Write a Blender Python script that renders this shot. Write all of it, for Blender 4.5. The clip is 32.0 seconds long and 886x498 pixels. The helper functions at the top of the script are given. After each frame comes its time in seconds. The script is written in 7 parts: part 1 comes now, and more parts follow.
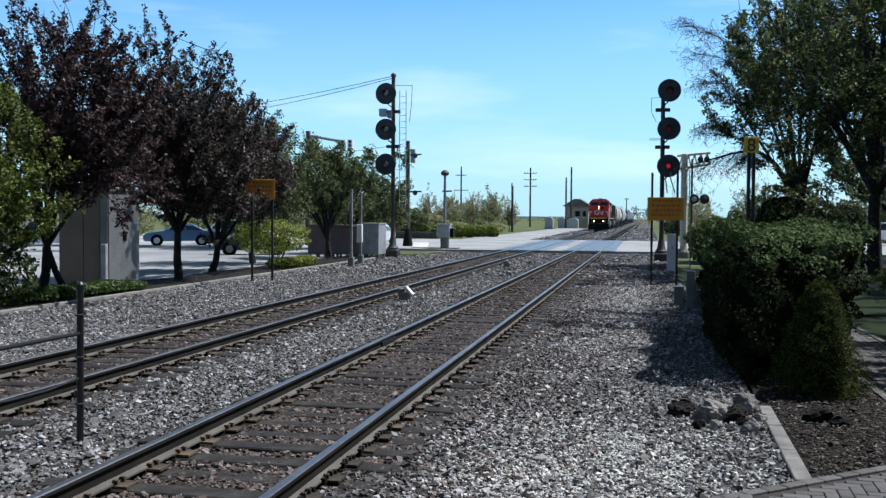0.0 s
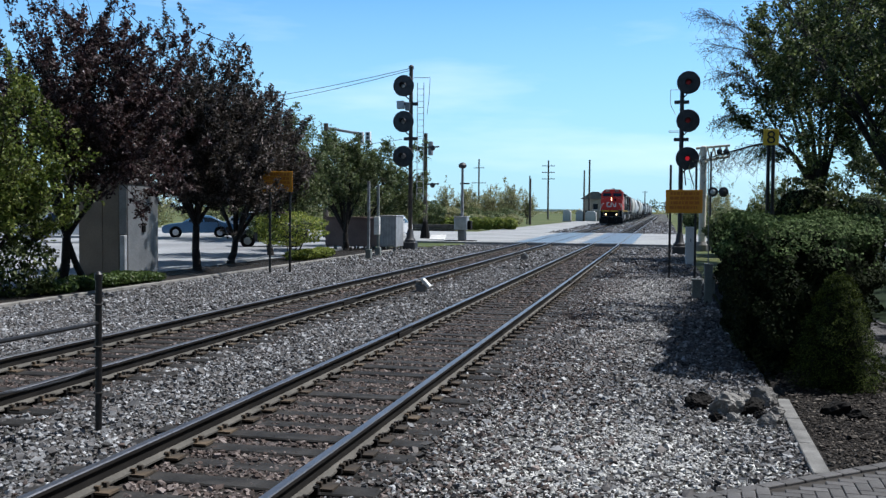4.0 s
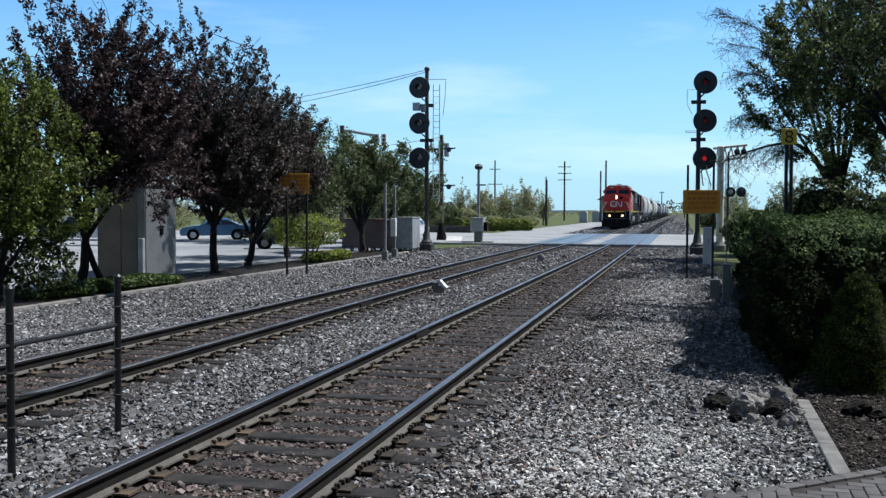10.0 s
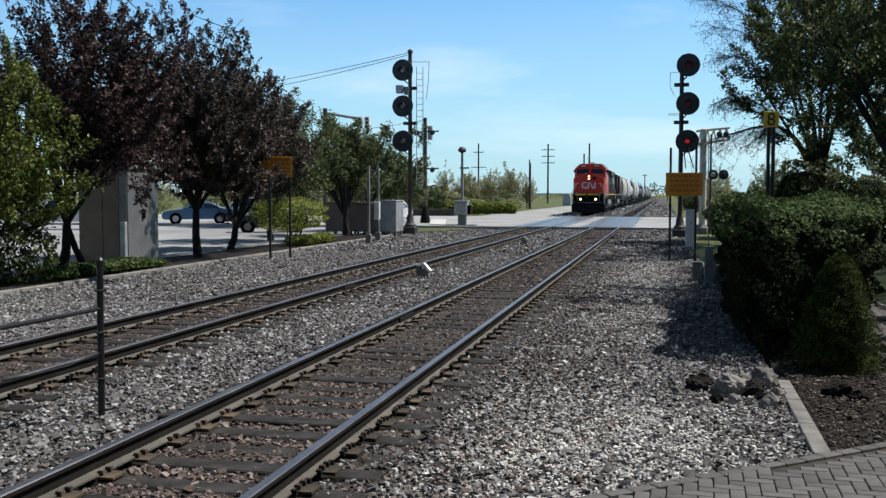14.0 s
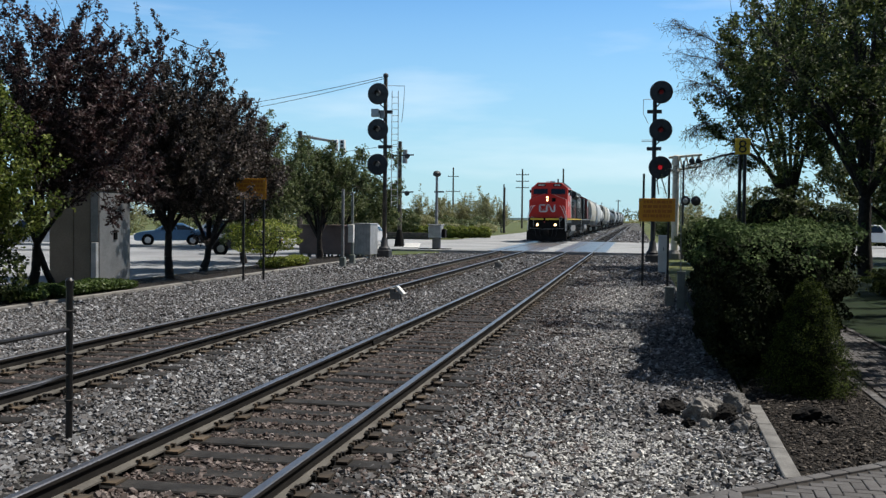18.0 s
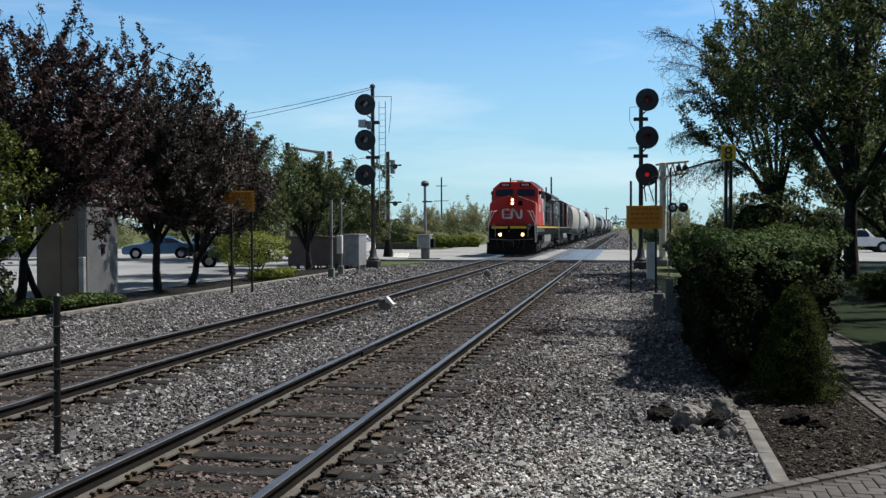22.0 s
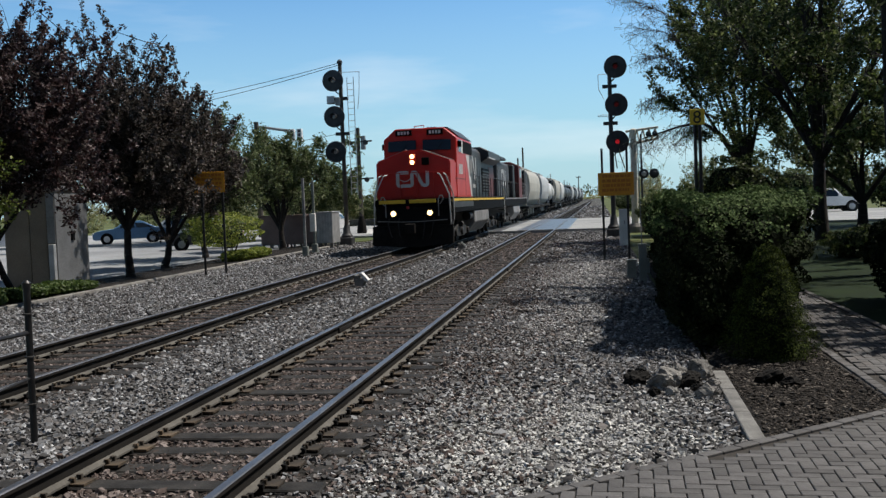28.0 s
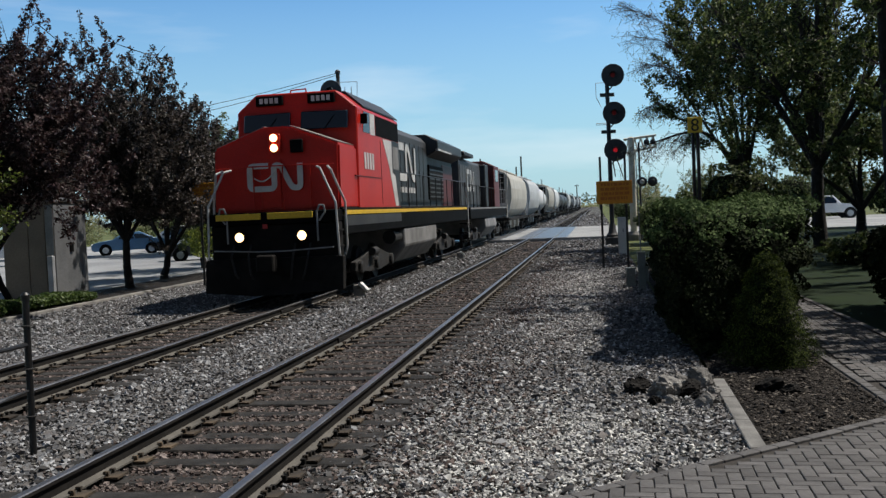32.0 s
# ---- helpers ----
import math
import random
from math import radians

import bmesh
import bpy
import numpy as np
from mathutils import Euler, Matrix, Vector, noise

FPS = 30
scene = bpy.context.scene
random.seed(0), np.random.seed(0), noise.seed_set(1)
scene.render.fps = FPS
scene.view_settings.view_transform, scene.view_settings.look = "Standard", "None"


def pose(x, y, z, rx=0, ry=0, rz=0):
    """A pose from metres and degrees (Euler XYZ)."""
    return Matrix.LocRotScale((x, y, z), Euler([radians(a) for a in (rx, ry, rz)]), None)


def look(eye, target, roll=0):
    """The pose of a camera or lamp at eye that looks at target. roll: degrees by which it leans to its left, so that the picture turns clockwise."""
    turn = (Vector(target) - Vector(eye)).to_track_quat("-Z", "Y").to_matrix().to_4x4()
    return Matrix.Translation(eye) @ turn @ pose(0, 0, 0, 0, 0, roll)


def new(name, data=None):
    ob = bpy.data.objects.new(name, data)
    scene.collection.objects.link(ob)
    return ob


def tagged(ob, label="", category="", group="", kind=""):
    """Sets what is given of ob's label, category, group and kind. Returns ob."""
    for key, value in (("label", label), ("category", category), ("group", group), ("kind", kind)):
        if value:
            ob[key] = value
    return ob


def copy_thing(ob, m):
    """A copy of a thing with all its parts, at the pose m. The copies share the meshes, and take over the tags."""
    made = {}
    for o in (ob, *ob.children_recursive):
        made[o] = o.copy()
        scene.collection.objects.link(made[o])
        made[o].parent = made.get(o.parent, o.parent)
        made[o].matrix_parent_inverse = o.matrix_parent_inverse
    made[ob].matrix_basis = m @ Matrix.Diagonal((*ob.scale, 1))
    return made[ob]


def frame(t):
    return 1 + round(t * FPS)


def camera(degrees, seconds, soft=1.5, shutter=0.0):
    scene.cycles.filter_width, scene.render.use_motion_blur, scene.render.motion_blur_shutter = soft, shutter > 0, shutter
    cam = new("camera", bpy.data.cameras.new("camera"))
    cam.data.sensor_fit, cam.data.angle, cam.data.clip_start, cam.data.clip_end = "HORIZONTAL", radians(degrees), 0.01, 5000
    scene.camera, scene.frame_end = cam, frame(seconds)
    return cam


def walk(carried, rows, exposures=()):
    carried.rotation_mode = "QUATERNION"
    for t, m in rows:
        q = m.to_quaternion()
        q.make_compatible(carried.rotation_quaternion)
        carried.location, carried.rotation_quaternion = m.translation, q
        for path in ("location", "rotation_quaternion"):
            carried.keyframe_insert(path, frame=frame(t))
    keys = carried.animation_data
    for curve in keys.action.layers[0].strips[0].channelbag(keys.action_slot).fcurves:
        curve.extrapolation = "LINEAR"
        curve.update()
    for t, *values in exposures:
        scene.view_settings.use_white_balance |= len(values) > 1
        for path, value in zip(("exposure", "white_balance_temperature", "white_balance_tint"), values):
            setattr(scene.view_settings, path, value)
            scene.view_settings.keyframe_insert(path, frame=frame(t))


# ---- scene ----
# ---- camera and its way ----
cam = camera(49.0, 32.0, soft=1.4)
PATH = [
    (0, 3.244, 0.000, 2.084, 88.139, -0.333, 11.760),
    (0.5, 3.251, 0.001, 2.082, 88.471, -0.339, 11.712),
    (1, 3.250, 0.004, 2.076, 88.435, -0.203, 11.976),
    (1.5, 3.253, -0.001, 2.079, 88.523, -0.186, 11.916),
    (2, 3.257, -0.001, 2.074, 88.369, -0.186, 11.826),
    (2.5, 3.253, 0.000, 2.074, 88.573, -0.186, 11.768),
    (3, 3.250, 0.004, 2.073, 88.524, -0.014, 11.881),
    (3.5, 3.254, 0.010, 2.071, 88.041, -0.195, 12.387),
    (5.5, 3.249, -0.003, 2.069, 87.453, -0.562, 13.560),
    (6, 3.247, -0.008, 2.073, 87.609, -0.652, 14.145),
    (6.5, 3.250, -0.003, 2.065, 87.439, -0.914, 14.444),
    (7, 3.252, -0.001, 2.068, 87.383, -0.550, 14.471),
    (7.5, 3.242, 0.003, 2.057, 87.238, -0.691, 14.426),
    (8, 3.240, 0.018, 2.067, 87.125, -0.619, 14.822),
    (8.5, 3.250, 0.025, 2.060, 87.182, -0.843, 14.562),
    (9, 3.242, 0.032, 2.059, 87.217, -0.635, 13.629),
    (9.5, 3.251, 0.019, 2.063, 87.797, -0.417, 13.370),
    (10, 3.246, 0.011, 2.064, 87.788, -0.170, 13.751),
    (10.5, 3.256, -0.002, 2.056, 87.957, -0.390, 13.321),
    (11, 3.243, -0.014, 2.063, 88.230, -0.405, 13.213),
    (11.5, 3.250, -0.021, 2.064, 88.610, -0.505, 12.747),
    (12, 3.248, -0.021, 2.056, 88.183, -0.626, 12.910),
    (12.5, 3.242, -0.019, 2.051, 87.513, -0.247, 12.872),
    (13, 3.243, -0.007, 2.053, 86.732, -0.363, 13.219),
    (13.5, 3.248, 0.002, 2.054, 86.582, -0.197, 13.358),
    (14, 3.249, 0.003, 2.059, 86.802, -0.069, 12.788),
    (14.5, 3.258, 0.007, 2.052, 87.617, -0.402, 12.383),
    (16.5, 3.250, 0.014, 2.052, 87.502, -0.527, 11.973),
    (17, 3.253, 0.011, 2.054, 88.088, -0.624, 11.633),
    (17.5, 3.239, 0.003, 2.053, 87.944, -0.570, 11.397),
    (18, 3.250, 0.005, 2.050, 88.212, -0.586, 11.283),
    (18.5, 3.251, 0.002, 2.047, 87.985, -0.521, 11.189),
    (19, 3.257, 0.002, 2.047, 88.232, -0.498, 11.194),
    (19.5, 3.260, 0.000, 2.054, 88.271, 0.001, 11.153),
    (20, 3.269, -0.007, 2.057, 88.794, 0.147, 10.796),
    (20.5, 3.266, -0.018, 2.058, 89.359, 0.195, 10.814),
    (21, 3.264, -0.024, 2.061, 89.307, 0.047, 10.350),
    (21.5, 3.269, -0.023, 2.057, 89.086, 0.249, 10.850),
    (22, 3.272, -0.015, 2.058, 88.777, 0.168, 10.625),
    (22.5, 3.278, -0.014, 2.051, 87.642, 1.084, 9.810),
    (23, 3.272, -0.012, 2.050, 87.145, 1.093, 9.740),
    (23.5, 3.276, -0.010, 2.055, 86.458, 1.951, 9.458),
    (24, 3.289, -0.013, 2.046, 86.447, 2.386, 9.434),
    (24.5, 3.281, -0.013, 2.050, 86.807, 2.431, 9.239),
    (25, 3.279, -0.011, 2.049, 86.744, 1.947, 9.197),
    (25.5, 3.267, -0.012, 2.055, 86.551, 1.841, 9.068),
    (27.5, 3.274, 0.005, 2.049, 86.747, 1.878, 9.156),
    (28, 3.286, 0.001, 2.036, 87.227, 2.220, 9.048),
    (28.5, 3.288, -0.001, 2.045, 87.391, 2.175, 9.076),
    (29, 3.286, -0.001, 2.044, 87.603, 2.255, 8.836),
    (29.5, 3.287, -0.000, 2.042, 87.739, 2.398, 8.676),
    (30, 3.279, 0.006, 2.042, 87.653, 2.147, 8.839),
    (30.5, 3.274, 0.005, 2.045, 87.513, 2.052, 8.853),
    (31, 3.281, 0.001, 2.042, 87.704, 2.296, 8.850),
    (31.5, 3.279, 0.006, 2.044, 87.728, 2.442, 8.814),
    (32, 3.284, 0.002, 2.040, 87.761, 2.550, 8.966),
]
EXPOSURES = [(0, 0.7, 6150, 10), (6, 0.65, 6150, 10), (11.2, 0.6, 6150, 10), (13, 0.58, 6700, 10), (19, 0.5, 6750, 10), (25, 0.4, 6800, 10), (32, 0.34, 6800, 10)]
walk(cam, [(t, pose(x, y, z, rx, ry, rz)) for t, x, y, z, rx, ry, rz in PATH], EXPOSURES)

# ---- daylight ----
SUN = Vector((0.46, 0.26, 0.86)).normalized()
sun_el = math.asin(SUN.z)
sun_az = math.atan2(SUN.x, SUN.y)
world = bpy.data.worlds.new("sky")
scene.world = world
world.use_nodes = True
wn, wl = world.node_tree.nodes, world.node_tree.links
wn.clear()
w_out, w_bg, w_sky = wn.new("ShaderNodeOutputWorld"), wn.new("ShaderNodeBackground"), wn.new("ShaderNodeTexSky")
w_sky.sky_type, w_sky.sun_disc, w_sky.sun_elevation, w_sky.sun_rotation = "NISHITA", False, sun_el, sun_az
w_sky.dust_density, w_sky.ozone_density, w_sky.air_density = 0.2, 3.0, 1.0
w_bg.inputs["Strength"].default_value = 0.098
# thin streaks of cirrus
w_co, w_map, w_no, w_ramp, w_mix = (wn.new("ShaderNodeTexCoord"), wn.new("ShaderNodeMapping"), wn.new("ShaderNodeTexNoise"),
                                    wn.new("ShaderNodeValToRGB"), wn.new("ShaderNodeMix"))
w_map.inputs["Scale"].default_value = (2.0, 2.0, 12.0)
w_map.inputs["Rotation"].default_value = (0.12, 0.1, 0.0)
w_no.inputs["Scale"].default_value, w_no.inputs["Detail"].default_value, w_no.inputs["Roughness"].default_value = 1.6, 6.0, 0.5
w_ramp.color_ramp.elements[0].position, w_ramp.color_ramp.elements[1].position = 0.48, 0.85
w_ramp.color_ramp.elements[1].color = (0.55, 0.55, 0.55, 1)
w_mix.data_type = "RGBA"
w_mix.inputs["B"].default_value = (7.5, 8.2, 8.8, 1)
wl.new(w_co.outputs["Generated"], w_map.inputs["Vector"])
wl.new(w_map.outputs["Vector"], w_no.inputs["Vector"])
wl.new(w_no.outputs["Fac"], w_ramp.inputs["Fac"])
wl.new(w_ramp.outputs["Color"], w_mix.inputs["Factor"])
w_tint = wn.new("ShaderNodeMix")
w_tint.data_type, w_tint.blend_type = "RGBA", "MULTIPLY"
w_tint.inputs["Factor"].default_value, w_tint.inputs["B"].default_value = 1.0, (0.61, 0.95, 1.16, 1)
wl.new(w_sky.outputs["Color"], w_tint.inputs["A"])
# pale haze towards the horizon
w_sep, w_range, w_haze = wn.new("ShaderNodeSeparateXYZ"), wn.new("ShaderNodeMapRange"), wn.new("ShaderNodeMix")
w_range.inputs["From Min"].default_value, w_range.inputs["From Max"].default_value = 0.0, 0.22
w_range.inputs["To Min"].default_value, w_range.inputs["To Max"].default_value = 0.85, 0.0
w_haze.data_type = "RGBA"
w_haze.inputs["B"].default_value = (3.3, 5.2, 6.3, 1)
wl.new(w_co.outputs["Generated"], w_sep.inputs["Vector"])
wl.new(w_sep.outputs["Z"], w_range.inputs["Value"])
wl.new(w_range.outputs["Result"], w_haze.inputs["Factor"])
# the clear sky deepens smoothly towards the zenith
w_deep, w_zen = wn.new("ShaderNodeMapRange"), wn.new("ShaderNodeMix")
w_deep.interpolation_type = "SMOOTHSTEP"
w_deep.inputs["From Min"].default_value, w_deep.inputs["From Max"].default_value = 0.18, 0.7
w_deep.inputs["To Min"].default_value, w_deep.inputs["To Max"].default_value = 1.0, 0.2
w_zen.data_type, w_zen.blend_type, w_zen.inputs["Factor"].default_value = "RGBA", "MULTIPLY", 1.0
wl.new(w_sep.outputs["Z"], w_deep.inputs["Value"])
wl.new(w_tint.outputs["Result"], w_zen.inputs["A"])
wl.new(w_deep.outputs["Result"], w_zen.inputs["B"])
wl.new(w_zen.outputs["Result"], w_haze.inputs["A"])
wl.new(w_haze.outputs["Result"], w_mix.inputs["A"])
wl.new(w_mix.outputs["Result"], w_bg.inputs["Color"])
wl.new(w_bg.outputs["Background"], w_out.inputs["Surface"])
sun = new("sun", bpy.data.lights.new("sun", "SUN"))
sun.data.energy, sun.data.angle, sun.data.color = 4.2, radians(0.55), (1.0, 0.96, 0.91)
sun.matrix_world = look(SUN * 60, (0, 0, 0))


# ---- materials ----
def node_material(name):
    m = bpy.data.materials.new(name)
    m.use_nodes = True
    return m, m.node_tree.nodes, m.node_tree.links, m.node_tree.nodes["Principled BSDF"]


def surface(name, c1, c2, rough=0.7, metal=0.0, scale=3.0, fine=60.0, bump=0.15, rand=0.0, spec=0.5, lo=0.35, hi=0.65, dist=0.01, coat=0.0):
    """Two colours mixed by broad noise, fine grain on top, bump, and a shade of each object's own."""
    m, n, l, b = node_material(name)
    co, no, ra, fi, mul = (n.new("ShaderNodeTexCoord"), n.new("ShaderNodeTexNoise"), n.new("ShaderNodeValToRGB"), n.new("ShaderNodeTexNoise"),
                           n.new("ShaderNodeMix"))
    no.inputs["Scale"].default_value, no.inputs["Detail"].default_value = scale, 6.0
    fi.inputs["Scale"].default_value, fi.inputs["Detail"].default_value = fine, 4.0
    ra.color_ramp.elements[0].position, ra.color_ramp.elements[1].position = lo, hi
    ra.color_ramp.elements[0].color, ra.color_ramp.elements[1].color = (*c1, 1), (*c2, 1)
    mul.data_type, mul.blend_type = "RGBA", "MULTIPLY"
    mul.inputs["Factor"].default_value = 0.6
    grain = n.new("ShaderNodeMapRange")
    grain.inputs["From Min"].default_value, grain.inputs["From Max"].default_value = 0.3, 0.7
    grain.inputs["To Min"].default_value, grain.inputs["To Max"].default_value = 0.65, 1.2
    l.new(co.outputs["Object"], no.inputs["Vector"])
    l.new(co.outputs["Object"], fi.inputs["Vector"])
    l.new(no.outputs["Fac"], ra.inputs["Fac"])
    l.new(fi.outputs["Fac"], grain.inputs["Value"])
    l.new(ra.outputs["Color"], mul.inputs["A"])
    l.new(grain.outputs["Result"], mul.inputs["B"])
    last = mul.outputs["Result"]
    if rand:
        info, mr, hs = n.new("ShaderNodeObjectInfo"), n.new("ShaderNodeMapRange"), n.new("ShaderNodeHueSaturation")
        mr.inputs["To Min"].default_value, mr.inputs["To Max"].default_value = 1 - rand, 1 + rand
        l.new(info.outputs["Random"], mr.inputs["Value"])
        l.new(mr.outputs["Result"], hs.inputs["Value"])
        l.new(last, hs.inputs["Color"])
        last = hs.outputs["Color"]
    l.new(last, b.inputs["Base Color"])
    b.inputs["Roughness"].default_value, b.inputs["Metallic"].default_value = rough, metal
    b.inputs["Specular IOR Level"].default_value, b.inputs["Coat Weight"].default_value = spec, coat
    bu = n.new("ShaderNodeBump")
    bu.inputs["Strength"].default_value, bu.inputs["Distance"].default_value = bump, dist
    l.new(fi.outputs["Fac"], bu.inputs["Height"])
    l.new(bu.outputs["Normal"], b.inputs["Normal"])
    return m


def leafy(name, colours, trans=0.35, rough=0.5, spec=0.35):
    """Leaves: each one takes its own shade, and lets some light through."""
    m, n, l, b = node_material(name)
    geo, ra, mx, tr = n.new("ShaderNodeNewGeometry"), n.new("ShaderNodeValToRGB"), n.new("ShaderNodeMixShader"), n.new("ShaderNodeBsdfTranslucent")
    els = ra.color_ramp.elements
    while len(els) < len(colours):
        els.new(0.5)
    for i, c in enumerate(colours):
        els[i].position, els[i].color = i / (len(colours) - 1), (*c, 1)
    l.new(geo.outputs["Random Per Island"], ra.inputs["Fac"])
    l.new(ra.outputs["Color"], b.inputs["Base Color"])
    l.new(ra.outputs["Color"], tr.inputs["Color"])
    b.inputs["Roughness"].default_value = rough
    b.inputs["Specular IOR Level"].default_value = spec
    mx.inputs["Fac"].default_value = trans
    l.new(b.outputs["BSDF"], mx.inputs[1])
    l.new(tr.outputs["BSDF"], mx.inputs[2])
    l.new(mx.outputs["Shader"], n["Material Output"].inputs["Surface"])
    return m


def stony(name, colours, rough=0.85):
    """Loose stones: each takes its own colour, with a grain."""
    m, n, l, b = node_material(name)
    geo, ra, no, mul, co = (n.new("ShaderNodeNewGeometry"), n.new("ShaderNodeValToRGB"), n.new("ShaderNodeTexNoise"), n.new("ShaderNodeMix"),
                            n.new("ShaderNodeTexCoord"))
    els = ra.color_ramp.elements
    while len(els) < len(colours):
        els.new(0.5)
    for i, c in enumerate(colours):
        els[i].position, els[i].color = i / (len(colours) - 1), (*c, 1)
    no.inputs["Scale"].default_value, no.inputs["Detail"].default_value = 45.0, 4.0
    mul.data_type, mul.blend_type, mul.inputs["Factor"].default_value = "RGBA", "OVERLAY", 0.5
    l.new(co.outputs["Object"], no.inputs["Vector"])
    l.new(geo.outputs["Random Per Island"], ra.inputs["Fac"])
    l.new(ra.outputs["Color"], mul.inputs["A"])
    l.new(no.outputs["Fac"], mul.inputs["B"])
    l.new(mul.outputs["Result"], b.inputs["Base Color"])
    b.inputs["Roughness"].default_value = rough
    b.inputs["Specular IOR Level"].default_value = 0.3
    return m


def gravelly(name, colours, cell=22.0, stain=(0.1, 0.085, 0.07), amount=0.5, bump=0.8):
    """A bed of small stones seen from above: cells of many shades, with broad stains."""
    m, n, l, b = node_material(name)
    co, vo, ra, no, mix, st = (n.new("ShaderNodeTexCoord"), n.new("ShaderNodeTexVoronoi"), n.new("ShaderNodeValToRGB"), n.new("ShaderNodeTexNoise"),
                               n.new("ShaderNodeMix"), n.new("ShaderNodeValToRGB"))
    vo.inputs["Scale"].default_value = cell
    els = ra.color_ramp.elements
    while len(els) < len(colours):
        els.new(0.5)
    for i, c in enumerate(colours):
        els[i].position, els[i].color = i / (len(colours) - 1), (*c, 1)
    no.inputs["Scale"].default_value, no.inputs["Detail"].default_value = 0.7, 5.0
    st.color_ramp.elements[0].position, st.color_ramp.elements[1].position = 0.5, 0.72
    st.color_ramp.elements[1].color = (amount, amount, amount, 1)
    sep = n.new("ShaderNodeSeparateColor")
    mix.data_type = "RGBA"
    mix.inputs["B"].default_value = (*stain, 1)
    l.new(co.outputs["Object"], vo.inputs["Vector"])
    l.new(co.outputs["Object"], no.inputs["Vector"])
    l.new(vo.outputs["Color"], sep.inputs["Color"])
    l.new(sep.outputs["Red"], ra.inputs["Fac"])
    l.new(no.outputs["Fac"], st.inputs["Fac"])
    l.new(st.outputs["Color"], mix.inputs["Factor"])
    l.new(ra.outputs["Color"], mix.inputs["A"])
    l.new(mix.outputs["Result"], b.inputs["Base Color"])
    b.inputs["Roughness"].default_value = 0.9
    b.inputs["Specular IOR Level"].default_value = 0.25
    bu = n.new("ShaderNodeBump")
    bu.invert = True
    bu.inputs["Strength"].default_value, bu.inputs["Distance"].default_value = bump, 0.03
    l.new(vo.outputs["Distance"], bu.inputs["Height"])
    l.new(bu.outputs["Normal"], b.inputs["Normal"])
    return m


def glowing(name, colour, strength):
    m, n, l, b = node_material(name)
    b.inputs["Base Color"].default_value = (*colour, 1)
    b.inputs["Emission Color"].default_value, b.inputs["Emission Strength"].default_value = (*colour, 1), strength
    return m


def glazed(name, tint, rough=0.12):
    m, n, l, b = node_material(name)
    b.inputs["Base Color"].default_value = (*tint, 1)
    b.inputs["Roughness"].default_value, b.inputs["Specular IOR Level"].default_value = rough, 0.35
    return m


M_GRAVEL = gravelly("grey_ballast_bed", [(0.008099, 0.007881, 0.00721), (0.04042, 0.03941, 0.03581), (0.08077, 0.08099, 0.07619), (0.1615, 0.1664, 0.1614)])
M_STONES = stony("ballast_stones", [(0.02862, 0.02767, 0.02767), (0.08109, 0.07918, 0.08014), (0.1383, 0.1278, 0.124), (0.103, 0.1049, 0.1097), (0.1813, 0.186, 0.1956), (0.4198, 0.4293, 0.4436)])
M_BROWN = stony("rusty_ballast_stones", [(0.01862, 0.01426, 0.0128), (0.05322, 0.04039, 0.03609), (0.08781, 0.06415, 0.05588), (0.07984, 0.06772, 0.0652), (0.1397, 0.1153, 0.1071), (0.2528, 0.2138, 0.2003)])
M_BROWNBED = gravelly("rusty_ballast_bed", [(0.006, 0.0055, 0.005), (0.02, 0.017, 0.015), (0.037, 0.032, 0.029), (0.06, 0.054, 0.05)])
M_TIE = surface("creosoted_wood", (0.009, 0.0085, 0.008), (0.03, 0.028, 0.026), 0.8, scale=5, fine=40, bump=0.5, rand=0.35, spec=0.3)
M_RAILFOOT = surface("dusty_rail_foot", (0.062, 0.058, 0.05), (0.11, 0.103, 0.09), 0.85, scale=2, fine=50, bump=0.2)
# near-black web: grime plus the shade below the rail head, in one colour
M_RAILSIDE = surface("grimy_shaded_rail_web", (0.009, 0.008, 0.0075), (0.02, 0.018, 0.016), 0.8, scale=2, fine=50, bump=0.2, spec=0.2)
M_RAILTOP = surface("polished_rail_steel", (0.2, 0.2, 0.21), (0.28, 0.28, 0.29), 0.4, metal=0.9, scale=1, fine=30, bump=0.03)
M_PLATE = surface("rusty_tie_plate", (0.026, 0.022, 0.018), (0.085, 0.06, 0.036), 0.8, scale=5, fine=80, bump=0.3, rand=0.6)
M_GRASS = surface("field_grass", (0.0456, 0.0672, 0.0192), (0.1176, 0.1296, 0.048), 0.9, scale=0.12, fine=3.0, bump=0.4, spec=0.2)
# lawn green taken near black: the shade under the trees is in the colour
M_LAWN = surface("shade_darkened_lawn", (0.003021, 0.01144, 0.0007604), (0.006021, 0.01903, 0.001244), 0.9, scale=0.8, fine=25, bump=0.5, spec=0.2)
M_ROAD = surface("pale_concrete_road", (0.2362, 0.2425, 0.2444), (0.3307, 0.3403, 0.3412), 0.9, spec=0.15, scale=0.25, fine=8, bump=0.1)
M_LOT = surface("faded_asphalt", (0.2079, 0.2155, 0.2244), (0.297, 0.3073, 0.3151), 0.9, spec=0.15, scale=0.2, fine=12, bump=0.15)
M_PANEL = surface("crossing_rubber_panel", (0.084, 0.0882, 0.0966), (0.126, 0.1302, 0.1386), 0.33, scale=1, fine=20, bump=0.08, spec=0.9)
M_CONC = surface("weathered_concrete", (0.1558, 0.1501, 0.1385), (0.2424, 0.2309, 0.2136), 0.85, scale=2.5, fine=70, bump=0.3, rand=0.08)
M_RUBBLE = surface("broken_concrete", (0.09187, 0.08902, 0.08625), (0.2297, 0.224, 0.2125), 0.9, scale=6, fine=40, bump=0.7, rand=0.25)
